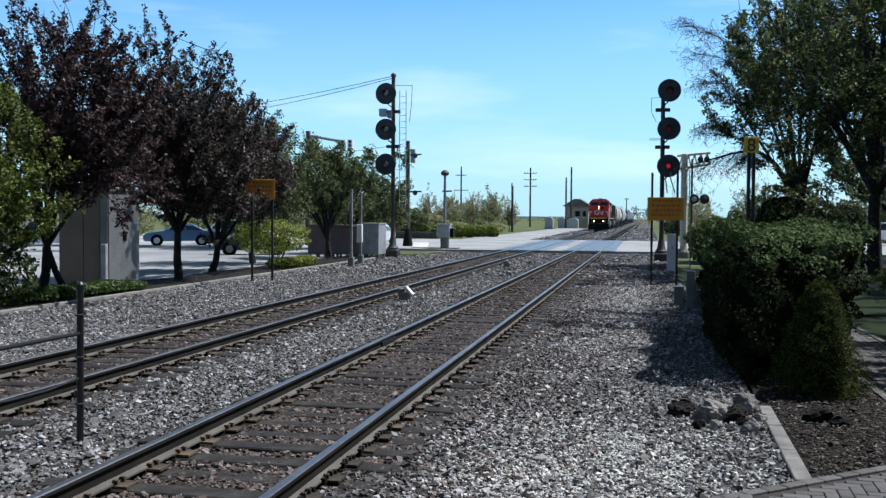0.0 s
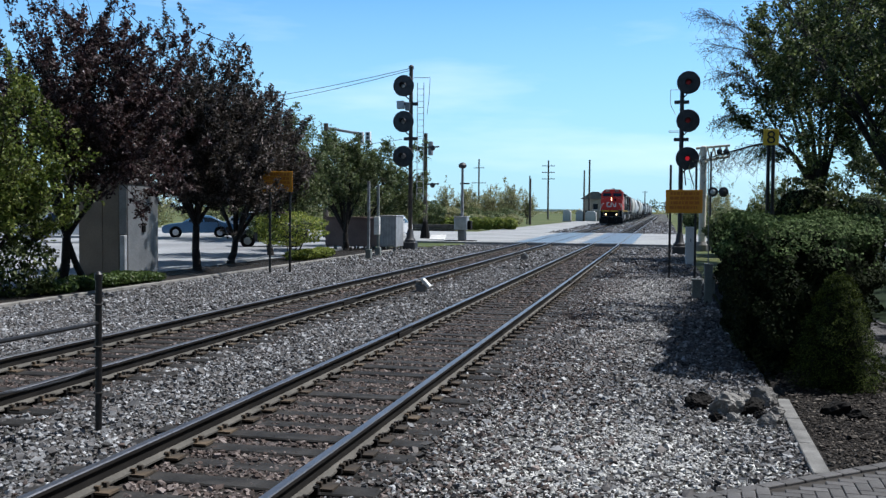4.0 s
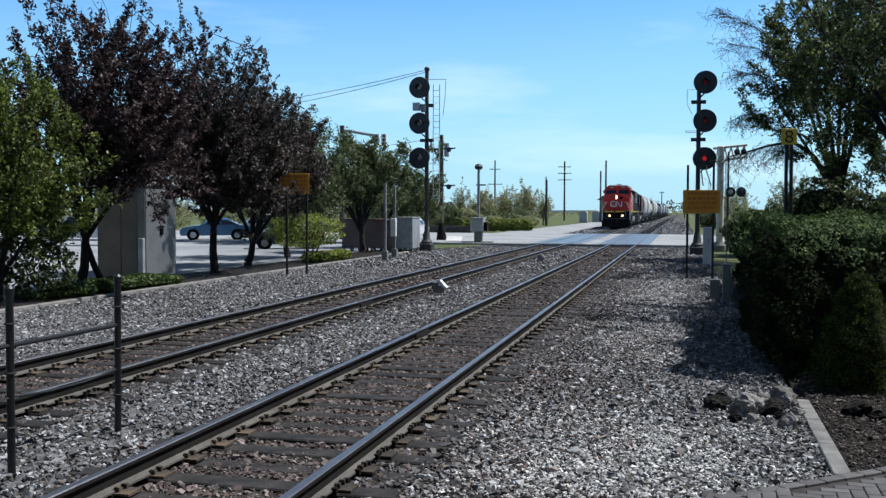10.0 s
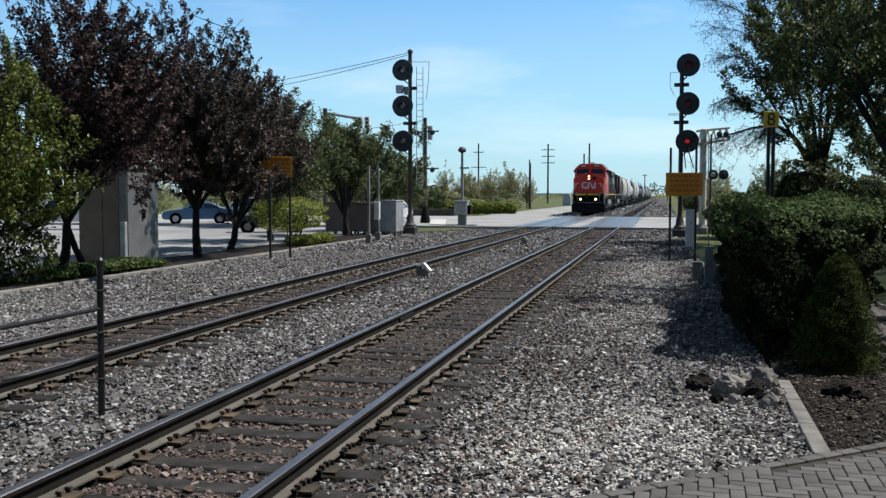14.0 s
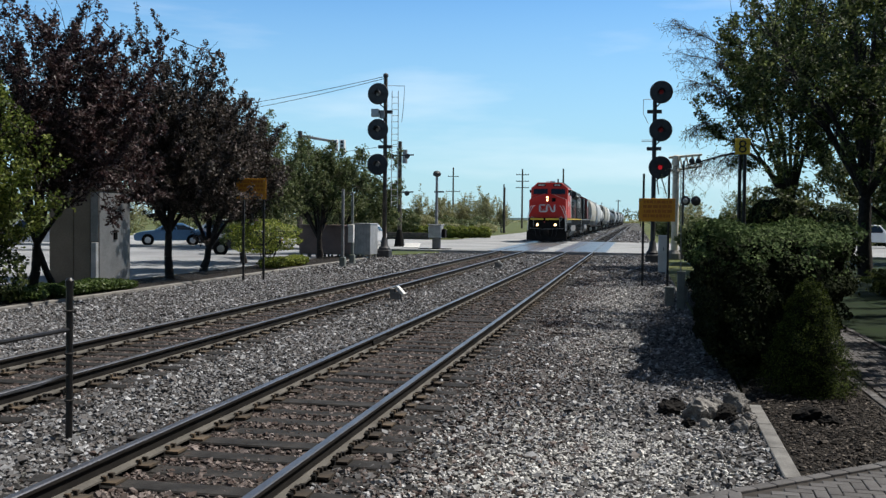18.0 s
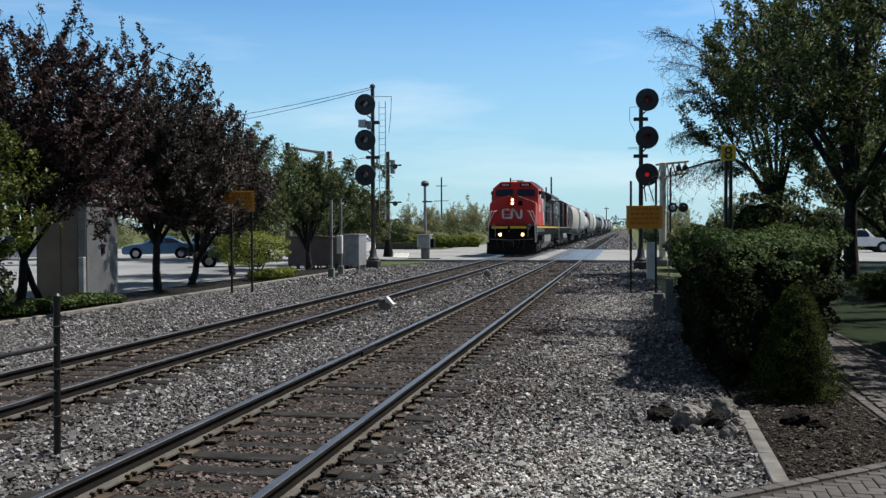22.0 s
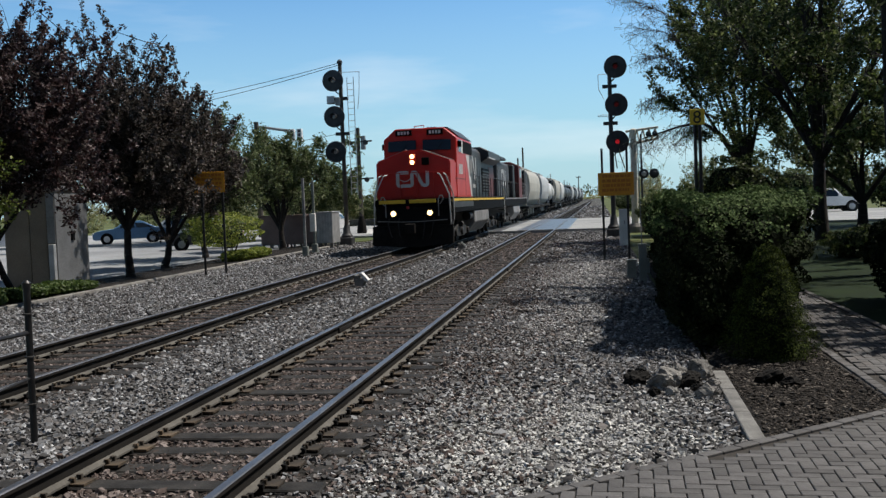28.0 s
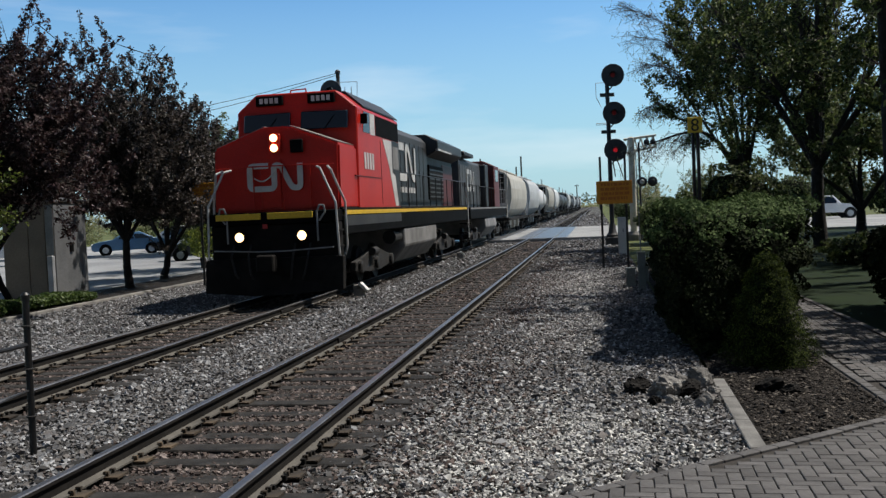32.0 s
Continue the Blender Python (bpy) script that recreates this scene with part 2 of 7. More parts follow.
M_MULCH = gravelly("bark_mulch", [(0.002113, 0.001685, 0.001256), (0.006771, 0.005284, 0.004227), (0.01479, 0.01183, 0.009506), (0.02747, 0.02219, 0.01796)], cell=34, stain=(0.006343, 0.005083, 0.003798))
M_CHIP = stony("bark_chips", [(0.006, 0.005, 0.004), (0.014, 0.011, 0.009), (0.026, 0.021, 0.017), (0.04, 0.033, 0.028), (0.16, 0.14, 0.12)])
M_PAVER = surface("clay_paver", (0.06762, 0.06546, 0.0662), (0.1137, 0.111, 0.1116), 0.85, scale=6, fine=90, bump=0.25, rand=0.26)
M_PAVERFIELD = stony("clay_pavers_far", [(0.06932, 0.06546, 0.06484), (0.09329, 0.08888, 0.0882), (0.1067, 0.1005, 0.09865), (0.09598, 0.09645, 0.09865), (0.1333, 0.1298, 0.1297)])
M_SAND = surface("jointing_sand", (0.0185, 0.0155, 0.0133), (0.037, 0.0326, 0.0281), 0.95, scale=8, fine=120, bump=0.3)
M_BARK = surface("tree_bark", (0.01154, 0.009256, 0.007696), (0.03463, 0.02772, 0.02309), 0.95, scale=6, fine=35, bump=0.9, dist=0.03)
M_BARKGREY = surface("grey_bark", (0.06, 0.052, 0.045), (0.13, 0.115, 0.1), 0.95, scale=6, fine=35, bump=0.8, dist=0.03)
M_PURPLE = leafy("purple_leaves", [(0.0115, 0.00805, 0.00805), (0.0391, 0.0161, 0.01725), (0.03105, 0.023, 0.0184), (0.0759, 0.03795, 0.03795), (0.1955, 0.1495, 0.1495)], 0.3)
M_PURPLE2 = leafy("bronze_green_leaves", [(0.01125, 0.01125, 0.00875), (0.0275, 0.025, 0.01625), (0.045, 0.0325, 0.02625), (0.0775, 0.0625, 0.0475), (0.2375, 0.1938, 0.1875)], 0.3)
M_GREEN = leafy("green_leaves", [(0.03697, 0.05992, 0.01995), (0.07852, 0.1089, 0.0363), (0.1247, 0.1543, 0.06352), (0.2218, 0.245, 0.127)], 0.45)
M_LIME = leafy("yellow_green_leaves", [(0.0714, 0.1071, 0.01632), (0.1428, 0.1938, 0.02856), (0.2244, 0.2652, 0.0459), (0.3468, 0.357, 0.0816)], 0.42)
M_DARKGREEN = leafy("dark_green_leaves", [(0.01476, 0.0246, 0.0082), (0.0369, 0.0574, 0.01476), (0.0779, 0.1066, 0.02952), (0.1968, 0.2214, 0.0902)], 0.5)
# hedge leaves in two tones: dark as shaded sides, pale as sunlit tops
M_HEDGE = leafy("shaded_hedge_leaves", [(0.004025, 0.007245, 0.00322), (0.008855, 0.01449, 0.00483), (0.0161, 0.02415, 0.00805), (0.02737, 0.03623, 0.01449)], 0.12, 0.85, 0.12)
M_HEDGETOP = M_HEDGETOP = leafy("sunlit_hedge_top", [(0.02188, 0.04063, 0.0125), (0.04688, 0.08125, 0.025), (0.07812, 0.1219, 0.04219), (0.1375, 0.1844, 0.07812)], 0.2, 0.8, 0.12)
M_COVER = leafy("bright_ground_cover", [(0.0216, 0.0432, 0.00864), (0.0432, 0.0792, 0.0144), (0.072, 0.1152, 0.0252), (0.1152, 0.1584, 0.0432)], 0.35)
M_MAPLE = leafy("sunlit_maple_leaves", [(0.03024, 0.05544, 0.01008), (0.08064, 0.121, 0.02016), (0.1512, 0.1915, 0.03528), (0.2419, 0.2722, 0.07056)], 0.4)
# pale olive leaves, lightened further to carry the haze of distance
M_FAR = leafy("pale_hazy_leaves", [(0.1512, 0.169, 0.072), (0.252, 0.2597, 0.12), (0.3276, 0.32, 0.168), (0.4536, 0.4226, 0.264)], 0.55)
M_PALESTONE = M_PALESTONE = stony("pale_limestone_chips", [(0.236, 0.236, 0.2325), (0.354, 0.354, 0.3481), (0.4602, 0.4602, 0.4484), (0.6372, 0.6372, 0.6195)])
M_EDGING = surface("weathered_edging", (0.1, 0.099, 0.095), (0.2, 0.198, 0.19), 0.9, scale=4, fine=60, bump=0.35, rand=0.1)
# for the added walls out of view: dark, so they bounce little light
M_BLOCKER = surface("dark_blocker_brown", (0.05, 0.038, 0.032), (0.08, 0.062, 0.052), 0.85, scale=1.2, fine=12, bump=0.1)
M_SPRUCE = M_SPRUCE = leafy("dwarf_conifer_needles", [(0.00288, 0.00648, 0.00144), (0.01152, 0.0216, 0.0036), (0.036, 0.0576, 0.00864), (0.0936, 0.1224, 0.0216)], 0.2, 0.8, 0.12)
# filling for shrubs, coloured as the shade deep among the leaves
M_CORE = surface("dark_inner_shade", (0.007, 0.01, 0.005), (0.018, 0.023, 0.011), 1.0, scale=8, fine=50, bump=0.6, spec=0.1)
M_BLACK = surface("black_paint", (0.002275, 0.002275, 0.002502), (0.005915, 0.005915, 0.00637), 0.75, spec=0.06, scale=3, fine=50, bump=0.06)
M_FENCE = surface("black_fence_paint", (0.0048, 0.0048, 0.0054), (0.0108, 0.0108, 0.0114), 0.45, scale=6, fine=60, bump=0.1)
M_ALU = surface("weathered_aluminium", (0.36, 0.37, 0.38), (0.5, 0.51, 0.52), 0.5, metal=0.5, scale=3, fine=40, bump=0.06)
M_GALV = surface("dull_galvanised_steel", (0.2, 0.205, 0.21), (0.32, 0.325, 0.33), 0.6, metal=0.4, scale=4, fine=50, bump=0.08)
M_SIGNAL = surface("signal_grey_black", (0.02, 0.021, 0.024), (0.04, 0.042, 0.046), 0.6, scale=4, fine=50, bump=0.06)
M_AMBER = surface("amber_sign_face", (0.6, 0.25, 0.01), (0.68, 0.3, 0.014), 0.5, scale=3, fine=40, bump=0.03)
M_YELLOW = surface("yellow_sign_face", (0.72, 0.47, 0.03), (0.8, 0.55, 0.05), 0.5, scale=3, fine=40, bump=0.03)
M_INK = surface("dark_lettering", (0.42, 0.13, 0.01), (0.48, 0.16, 0.012), 0.6, scale=8, fine=80, bump=0.02)
M_INKBLACK = surface("black_lettering", (0.01, 0.01, 0.01), (0.018, 0.018, 0.018), 0.5, scale=8, fine=80, bump=0.02)
M_WHITE = surface("white_paint", (0.62, 0.62, 0.6), (0.75, 0.75, 0.73), 0.5, scale=2, fine=40, bump=0.05)
M_CABINET = surface("taupe_cabinet_paint", (0.1544, 0.1229, 0.08554), (0.1966, 0.1584, 0.114), 0.5, scale=1.5, fine=40, bump=0.04)
M_CABLIGHT = surface("bare_cabinet_metal", (0.1872, 0.1934, 0.1997), (0.2496, 0.2558, 0.2621), 0.42, metal=0.45, scale=2, fine=30, bump=0.05)
M_BROWNBOX = surface("tan_transformer_paint", (0.17, 0.115, 0.1), (0.22, 0.15, 0.13), 0.6, scale=1.5, fine=40, bump=0.04)
M_WOODPOLE = surface("weathered_pole_wood", (0.045, 0.038, 0.032), (0.1, 0.085, 0.07), 0.9, scale=3, fine=30, bump=0.5)
M_RED = surface("locomotive_red", (0.448, 0.01165, 0.005376), (0.5107, 0.01792, 0.008064), 0.42, spec=0.3, scale=1.2, fine=40, bump=0.03, coat=0.05)
M_RED2 = surface("weathered_dark_red", (0.072, 0.0072, 0.0066), (0.114, 0.012, 0.0102), 0.55, scale=1.2, fine=40, bump=0.05)
M_LOCOBLACK = surface("weathered_hood_black", (0.0084, 0.00882, 0.00966), (0.0231, 0.02352, 0.02436), 0.5, scale=1.1, fine=30, bump=0.06)
M_LOCOGREY = surface("dusty_hood_grey", (0.025, 0.02625, 0.0275), (0.05, 0.0525, 0.055), 0.6, scale=1.0, fine=25, bump=0.06)
M_LOCOWHITE = surface("dusty_white_paint", (0.45, 0.441, 0.423), (0.612, 0.603, 0.585), 0.5, scale=2, fine=40, bump=0.04)
M_YSTRIPE = surface("yellow_stripe_paint", (0.6, 0.38, 0.02), (0.7, 0.46, 0.03), 0.5, scale=2, fine=40, bump=0.03)
M_NOSETOP = surface("anti_glare_grey", (0.17, 0.15, 0.14), (0.24, 0.22, 0.2), 0.7, scale=2, fine=40, bump=0.05)
M_TANKGREY = surface("dusty_fuel_tank_grey", (0.1402, 0.1362, 0.132), (0.2475, 0.2393, 0.231), 0.65, scale=1.6, fine=30, bump=0.1)
M_UNDER = surface("grimy_running_gear", (0.00315, 0.00297, 0.002835), (0.01071, 0.00945, 0.008505), 0.85, spec=0.2, scale=3, fine=40, bump=0.3)
M_TRUCK = surface("dusty_truck_frame", (0.006, 0.00552, 0.00504), (0.0156, 0.0144, 0.0132), 0.75, scale=3, fine=40, bump=0.2)
M_BEIGE = surface("beige_hopper_paint", (0.33, 0.31, 0.265), (0.43, 0.405, 0.35), 0.6, scale=0.8, fine=20, bump=0.06, rand=0.06)
M_PALEGREY = surface("pale_grey_hopper_paint", (0.3528, 0.3612, 0.3612), (0.462, 0.4704, 0.4704), 0.6, scale=0.8, fine=20, bump=0.06)
M_TANKWHITE = surface("white_tank_paint", (0.462, 0.4536, 0.4368), (0.6048, 0.5964, 0.5796), 0.5, scale=0.8, fine=20, bump=0.05)
M_TANKBLACK = surface("black_tank_paint", (0.02, 0.02, 0.021), (0.05, 0.05, 0.05), 0.5, scale=0.8, fine=20, bump=0.05)
M_GLASS = glazed("dark_window_glass", (0.01, 0.016, 0.024))
M_CANTILEVER = surface("weathered_beige_paint", (0.55, 0.5, 0.4), (0.7, 0.64, 0.52), 0.7, scale=3, fine=40, bump=0.06)
M_RUBBER = surface("tyre_rubber", (0.012, 0.012, 0.012), (0.022, 0.022, 0.022), 0.85, scale=8, fine=80, bump=0.2)
M_BLUECAR = surface("blue_car_paint", (0.06, 0.15, 0.27), (0.075, 0.18, 0.31), 0.3, metal=0.1, scale=1, fine=20, bump=0.0, coat=0.6)
M_SILVERCAR = surface("silver_car_paint", (0.45, 0.47, 0.5), (0.52, 0.54, 0.57), 0.28, metal=0.5, scale=1, fine=20, bump=0.0, coat=0.6)
M_WHITECAR = surface("white_car_paint", (0.68, 0.69, 0.7), (0.75, 0.76, 0.77), 0.28, scale=1, fine=20, bump=0.0, coat=0.6)
M_DARKCAR = surface("dark_car_paint", (0.02, 0.022, 0.026), (0.03, 0.032, 0.036), 0.25, scale=1, fine=20, bump=0.0, coat=0.6)
M_BRICKWALL = surface("tan_building_wall", (0.33, 0.28, 0.22), (0.4, 0.34, 0.27), 0.85, scale=1.2, fine=12, bump=0.1)
M_ROOF = surface("grey_roof_shingle", (0.09, 0.085, 0.08), (0.15, 0.14, 0.13), 0.9, scale=1.2, fine=12, bump=0.3)
M_PEDESTAL = surface("grey_green_box_paint", (0.13, 0.15, 0.14), (0.19, 0.21, 0.2), 0.6, scale=3, fine=40, bump=0.06)
M_WIRE = surface("overhead_wire", (0.02, 0.02, 0.022), (0.035, 0.035, 0.037), 0.6, bump=0.0)
M_HEADLAMP = glowing("headlamp_glow", (1.0, 0.66, 0.3), 3.2)
M_REDLAMP = glowing("red_signal_glow", (0.8, 0.03, 0.05), 0.22)
M_DIMLAMP = glowing("dim_red_lens", (0.22, 0.015, 0.018), 0.05)


# ---- small builders ----
def box(bm, x0, x1, y0, y1, z0, z1, m=None):
    vs = [bm.verts.new(p) for p in ((x0, y0, z0), (x1, y0, z0), (x1, y1, z0), (x0, y1, z0), (x0, y0, z1), (x1, y0, z1), (x1, y1, z1), (x0, y1, z1))]
    if m is not None:
        for v in vs:
            v.co = m @ v.co
    for f in ((0, 3, 2, 1), (4, 5, 6, 7), (0, 1, 5, 4), (1, 2, 6, 5), (2, 3, 7, 6), (3, 0, 4, 7)):
        bm.faces.new([vs[i] for i in f])
    return bm


def prism(bm, outline, axis, a, b):
    """An outline of two coordinates, drawn out along an axis from a to b."""
    def at(u, v, w):
        return {"x": (w, u, v), "y": (u, w, v), "z": (u, v, w)}[axis]
    lo = [bm.verts.new(at(u, v, a)) for u, v in outline]
    hi = [bm.verts.new(at(u, v, b)) for u, v in outline]
    n = len(outline)
    bm.faces.new(lo[::-1])
    bm.faces.new(hi)
    for i in range(n):
        bm.faces.new((lo[i], lo[(i + 1) % n], hi[(i + 1) % n], hi[i]))
    return bm


def rod(bm, p, q, r0, r1=None, n=8, caps=True):
    """A round bar from p to q."""
    p, q = Vector(p), Vector(q)
    r1 = r0 if r1 is None else r1
    turn = (q - p).to_track_quat("Z", "Y").to_matrix()
    rings = []
    for c, r in ((p, r0), (q, r1)):
        rings.append([bm.verts.new(c + turn @ Vector((r * math.cos(2 * math.pi * i / n), r * math.sin(2 * math.pi * i / n), 0))) for i in range(n)])
    for i in range(n):
        bm.faces.new((rings[0][i], rings[0][(i + 1) % n], rings[1][(i + 1) % n], rings[1][i]))
    if caps:
        bm.faces.new(rings[0][::-1])
        bm.faces.new(rings[1])
    return bm


def tube(bm, points, r, n=8):
    for p, q in zip(points, points[1:]):
        rod(bm, p, q, r, r, n)
    return bm


def turned(bm, profile, centre, axis="z", n=20, caps=True):
    """A round body: radii and heights along an axis."""
    rings = []
    c = Vector(centre)
    for r, h in profile:
        ring = []
        for i in range(n):
            a = 2 * math.pi * i / n
            u, v = r * math.cos(a), r * math.sin(a)
            ring.append(bm.verts.new(c + Vector({"z": (u, v, h), "y": (u, h, v), "x": (h, u, v)}[axis])))
        rings.append(ring)
    for a, b in zip(rings, rings[1:]):
        for i in range(n):
            bm.faces.new((a[i], a[(i + 1) % n], b[(i + 1) % n], b[i]))
    if caps:
        bm.faces.new(rings[0][::-1])
        bm.faces.new(rings[-1])
    return bm


def mesh_of(name, bm, material, smooth=False, bevel=0.0, segments=1):
    if bevel:
        bmesh.ops.bevel(bm, geom=list(bm.edges), offset=bevel, segments=segments, affect="EDGES", clamp_overlap=True)
    bmesh.ops.recalc_face_normals(bm, faces=bm.faces)
    me = bpy.data.meshes.new(name)
    bm.to_mesh(me)
    bm.free()
    me.materials.append(material)
    if smooth:
        me.shade_smooth()
        me.set_sharp_from_angle(angle=radians(38))
    return me


def part(name, bm, material, parent=None, label="", smooth=False, bevel=0.0, at=None, segments=1):
    ob = new(name, mesh_of(name, bm, material, smooth, bevel, segments))
    if parent is not None:
        ob.parent = parent
    if at is not None:
        ob.matrix_basis = at
    return tagged(ob, label)


def thing(name, label, category, at=None, group="", kind=""):
    ob = new(name)
    ob.empty_display_size = 0.2
    if at is not None:
        ob.matrix_basis = at
    return tagged(ob, label, category, group, kind)


def B():
    return bmesh.new()


def raw_mesh(name, verts, faces, material):
    """A mesh from whole arrays: verts (n, 3), faces (m, k)."""
    me = bpy.data.meshes.new(name)
    k = faces.shape[1]
    me.vertices.add(len(verts))
    me.vertices.foreach_set("co", verts.astype(np.float32).ravel())
    me.loops.add(faces.size)
    me.loops.foreach_set("vertex_index", faces.astype(np.int32).ravel())
    me.polygons.add(len(faces))
    me.polygons.foreach_set("loop_start", np.arange(0, faces.size, k, dtype=np.int32))
    me.polygons.foreach_set("loop_total", np.full(len(faces), k, dtype=np.int32))
    me.update(calc_edges=True)
    me.shade_flat()
    me.validate()
    me.materials.append(material)
    return me


def random_turns(rng, n):
    q = rng.normal(size=(n, 4))
    q /= np.linalg.norm(q, axis=1)[:, None]
    w, x, y, z = q.T
    return np.stack([np.stack([1 - 2 * (y * y + z * z), 2 * (x * y - z * w), 2 * (x * z + y * w)], 1),
                     np.stack([2 * (x * y + z * w), 1 - 2 * (x * x + z * z), 2 * (y * z - x * w)], 1),
                     np.stack([2 * (x * z - y * w), 2 * (y * z + x * w), 1 - 2 * (x * x + y * y)], 1)], 1)


def stones_mesh(name, places, sizes, material, rng, flat=0.74, rich=True):
    """Many angular stones as one mesh."""
    if rich:
        base = np.array([(a, b, c) for c in (-0.72, 0.72) for a, b in ((-0.72, -0.72), (0.72, -0.72), (0.72, 0.72), (-0.72, 0.72))])
        tri = np.array([(0, 2, 1), (0, 3, 2), (4, 5, 6), (4, 6, 7), (0, 1, 5), (0, 5, 4), (1, 2, 6), (1, 6, 5), (2, 3, 7), (2, 7, 6), (3, 0, 4), (3, 4, 7)])
    else:
        base = np.array([(1, 0, 0), (-1, 0, 0), (0, 1, 0), (0, -1, 0), (0, 0, 1), (0, 0, -1)], float)
        tri = np.array([(0, 2, 4), (2, 1, 4), (1, 3, 4), (3, 0, 4), (2, 0, 5), (1, 2, 5), (3, 1, 5), (0, 3, 5)])
    n, k = len(places), len(base)
    v = base[None] * (1 + rng.uniform(-0.48, 0.32, (n, k, 3))) * np.stack([np.ones(n), rng.uniform(0.68, 1, n), rng.uniform(0.52, 0.9, n)], 1)[:, None]
    v = np.einsum("nij,nkj->nki", random_turns(rng, n), v) * sizes[:, None, None]
    v[..., 2] *= flat
    v += places[:, None]
    f = tri[None] + (np.arange(n) * k)[:, None, None]
    return raw_mesh(name, v.reshape(-1, 3), f.reshape(-1, 3), material)


def leaves_mesh(name, places, normals, sizes, material, rng, narrow=0.55):
    """Many single leaves, each a folded blade of two triangles with a ridge."""
    n = len(places)
    t = rng.normal(size=(n, 3))
    nn = normals / np.maximum(np.linalg.norm(normals, axis=1), 1e-6)[:, None]
    t -= (t * nn).sum(1)[:, None] * nn
    t /= np.maximum(np.linalg.norm(t, axis=1), 1e-6)[:, None]
    s = np.cross(nn, t)
    z = sizes[:, None]
    a, c = places - t * z, places + t * z
    b = places + s * z * narrow + nn * z * 0.15
    d = places - s * z * narrow + nn * z * 0.15
    v = np.stack([a, b, c, d], 1).reshape(-1, 3)
    i = np.arange(n) * 4
    f = np.concatenate([np.stack([i, i + 1, i + 2], 1), np.stack([i, i + 2, i + 3], 1)])
    return raw_mesh(name, v, f, material)


def bars_text(name, x, z, w, rows, h, depth_y, material, parent, rng, face=-1):
    """Lettering that cannot be read: short bars in rows, on a plate that faces along y."""
    bm = B()
    for r in range(rows):
        zz = z - r * h * 1.55
        u = x - w / 2 + rng.uniform(0, w * 0.06)
        while u < x + w / 2 - 0.03:
            ww = min(rng.uniform(0.05, 0.16) * w, x + w / 2 - u)
            box(bm, u, u + ww, depth_y + face * 0.006, depth_y - face * 0.001, zz - h, zz)
            u += ww + w * 0.03
    return part(name, bm, material, parent)


# ---- ground and large structure ----
T2 = -3.957          # centre line of the far track; the near one lies on x = 0
RAIL = 0.2           # height of the rail heads


def sheet(name, x0, x1, y0, y1, z, material, kind="structure", label="", category="", nx=1, ny=1, rough=0.0, seed=1):
    bm = B()
    rng = random.Random(seed)
    grid = [[bm.verts.new((x0 + (x1 - x0) * i / nx, y0 + (y1 - y0) * j / ny, z + rng.uniform(-rough, rough))) for i in range(nx + 1)] for j in range(ny + 1)]
    for j in range(ny):
        for i in range(nx):
            bm.faces.new((grid[j][i], grid[j][i + 1], grid[j + 1][i + 1], grid[j + 1][i]))
    ob = part(name, bm, material)
    return tagged(ob, label, category, kind=kind)


def slab(name, x0, x1, y0, y1, z0, z1, material, label="", category=""):
    ob = part(name, box(B(), x0, x1, y0, y1, z0, z1), material, bevel=0.01)
    return tagged(ob, label, category, kind="structure")


sheet("ground", -1500, 1500, -60, 3500, -0.12, M_GRASS, label="flat green field reaching to the horizon", category="ground")
sheet("ballast_bed", -10.0, 4.5, -16, 57.5, -0.035, M_GRAVEL, label="grey crushed-stone ballast beside the tracks", category="ballast", nx=40, ny=120, rough=0.02)
sheet("ballast_bed_beyond_crossing", -7.5, 4.6, 85.0, 900, -0.03, M_GRAVEL, label="grey ballast beyond the level crossing", category="ballast", nx=6, ny=60, rough=0.02)
for x, y0, y1 in ((0, -16, 57.4), (T2, -16, 57.4), (0, 85.1, 900), (T2, 85.1, 900)):
    sheet("track_bed", x - 1.25, x + 1.25, y0, y1, -0.012, M_BROWNBED, label="dark rust-stained ballast between the rails", category="ballast", nx=6, ny=60, rough=0.012)
slab("road", -70, 70, 57.5, 85.0, -0.1, 0.165, M_ROAD, "pale concrete road over the level crossing", "road")
slab("parking_lot", -70, -12.2, 16, 57.4, -0.1, 0.02, M_LOT, "pale faded asphalt parking lot", "parking lot")
slab("gravel_lane", -14.0, -7.5, 85.1, 196, -0.1, 0.03, M_ROAD, "pale gravel lane beside the far tracks", "lane")
slab("planting_bed", -12.2, -10.16, 8, 57.3, -0.1, 0.05, M_MULCH, "dark mulched planting strip with trees", "planting bed")
tagged(part("verge_grass", prism(B(), [(-12.1, 49.6), (-9.6, 52.2), (-8.75, 54.6), (-8.4, 57.35), (-12.1, 57.35)], "z", -0.1, 0.06), M_GRASS, bevel=0.02), "narrow olive grass verge beside the road", "grass", kind="structure")
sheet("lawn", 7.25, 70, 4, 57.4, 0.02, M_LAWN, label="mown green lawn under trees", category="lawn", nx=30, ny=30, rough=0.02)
sheet("mulch_bed", 4.55, 7.25, 7.5, 34, -0.01, M_MULCH, label="dark bark mulch bed beside the brick path", category="mulch", nx=16, ny=80, rough=0.02)
tagged(part("path_bedding", prism(B(), [(2.0, 2.0), (9.6, 2.0), (9.6, 10.0), (6.6, 9.86), (3.35, 7.03), (2.0, 5.85)], "z", -0.1, 0.02), M_SAND), "dark sand bedding under brick pavers", "path", kind="structure")
slab("branch_path_bedding", 5.9, 7.24, 9.0, 24, -0.08, 0.022, M_SAND, "dark sand bedding under the side path", "path")

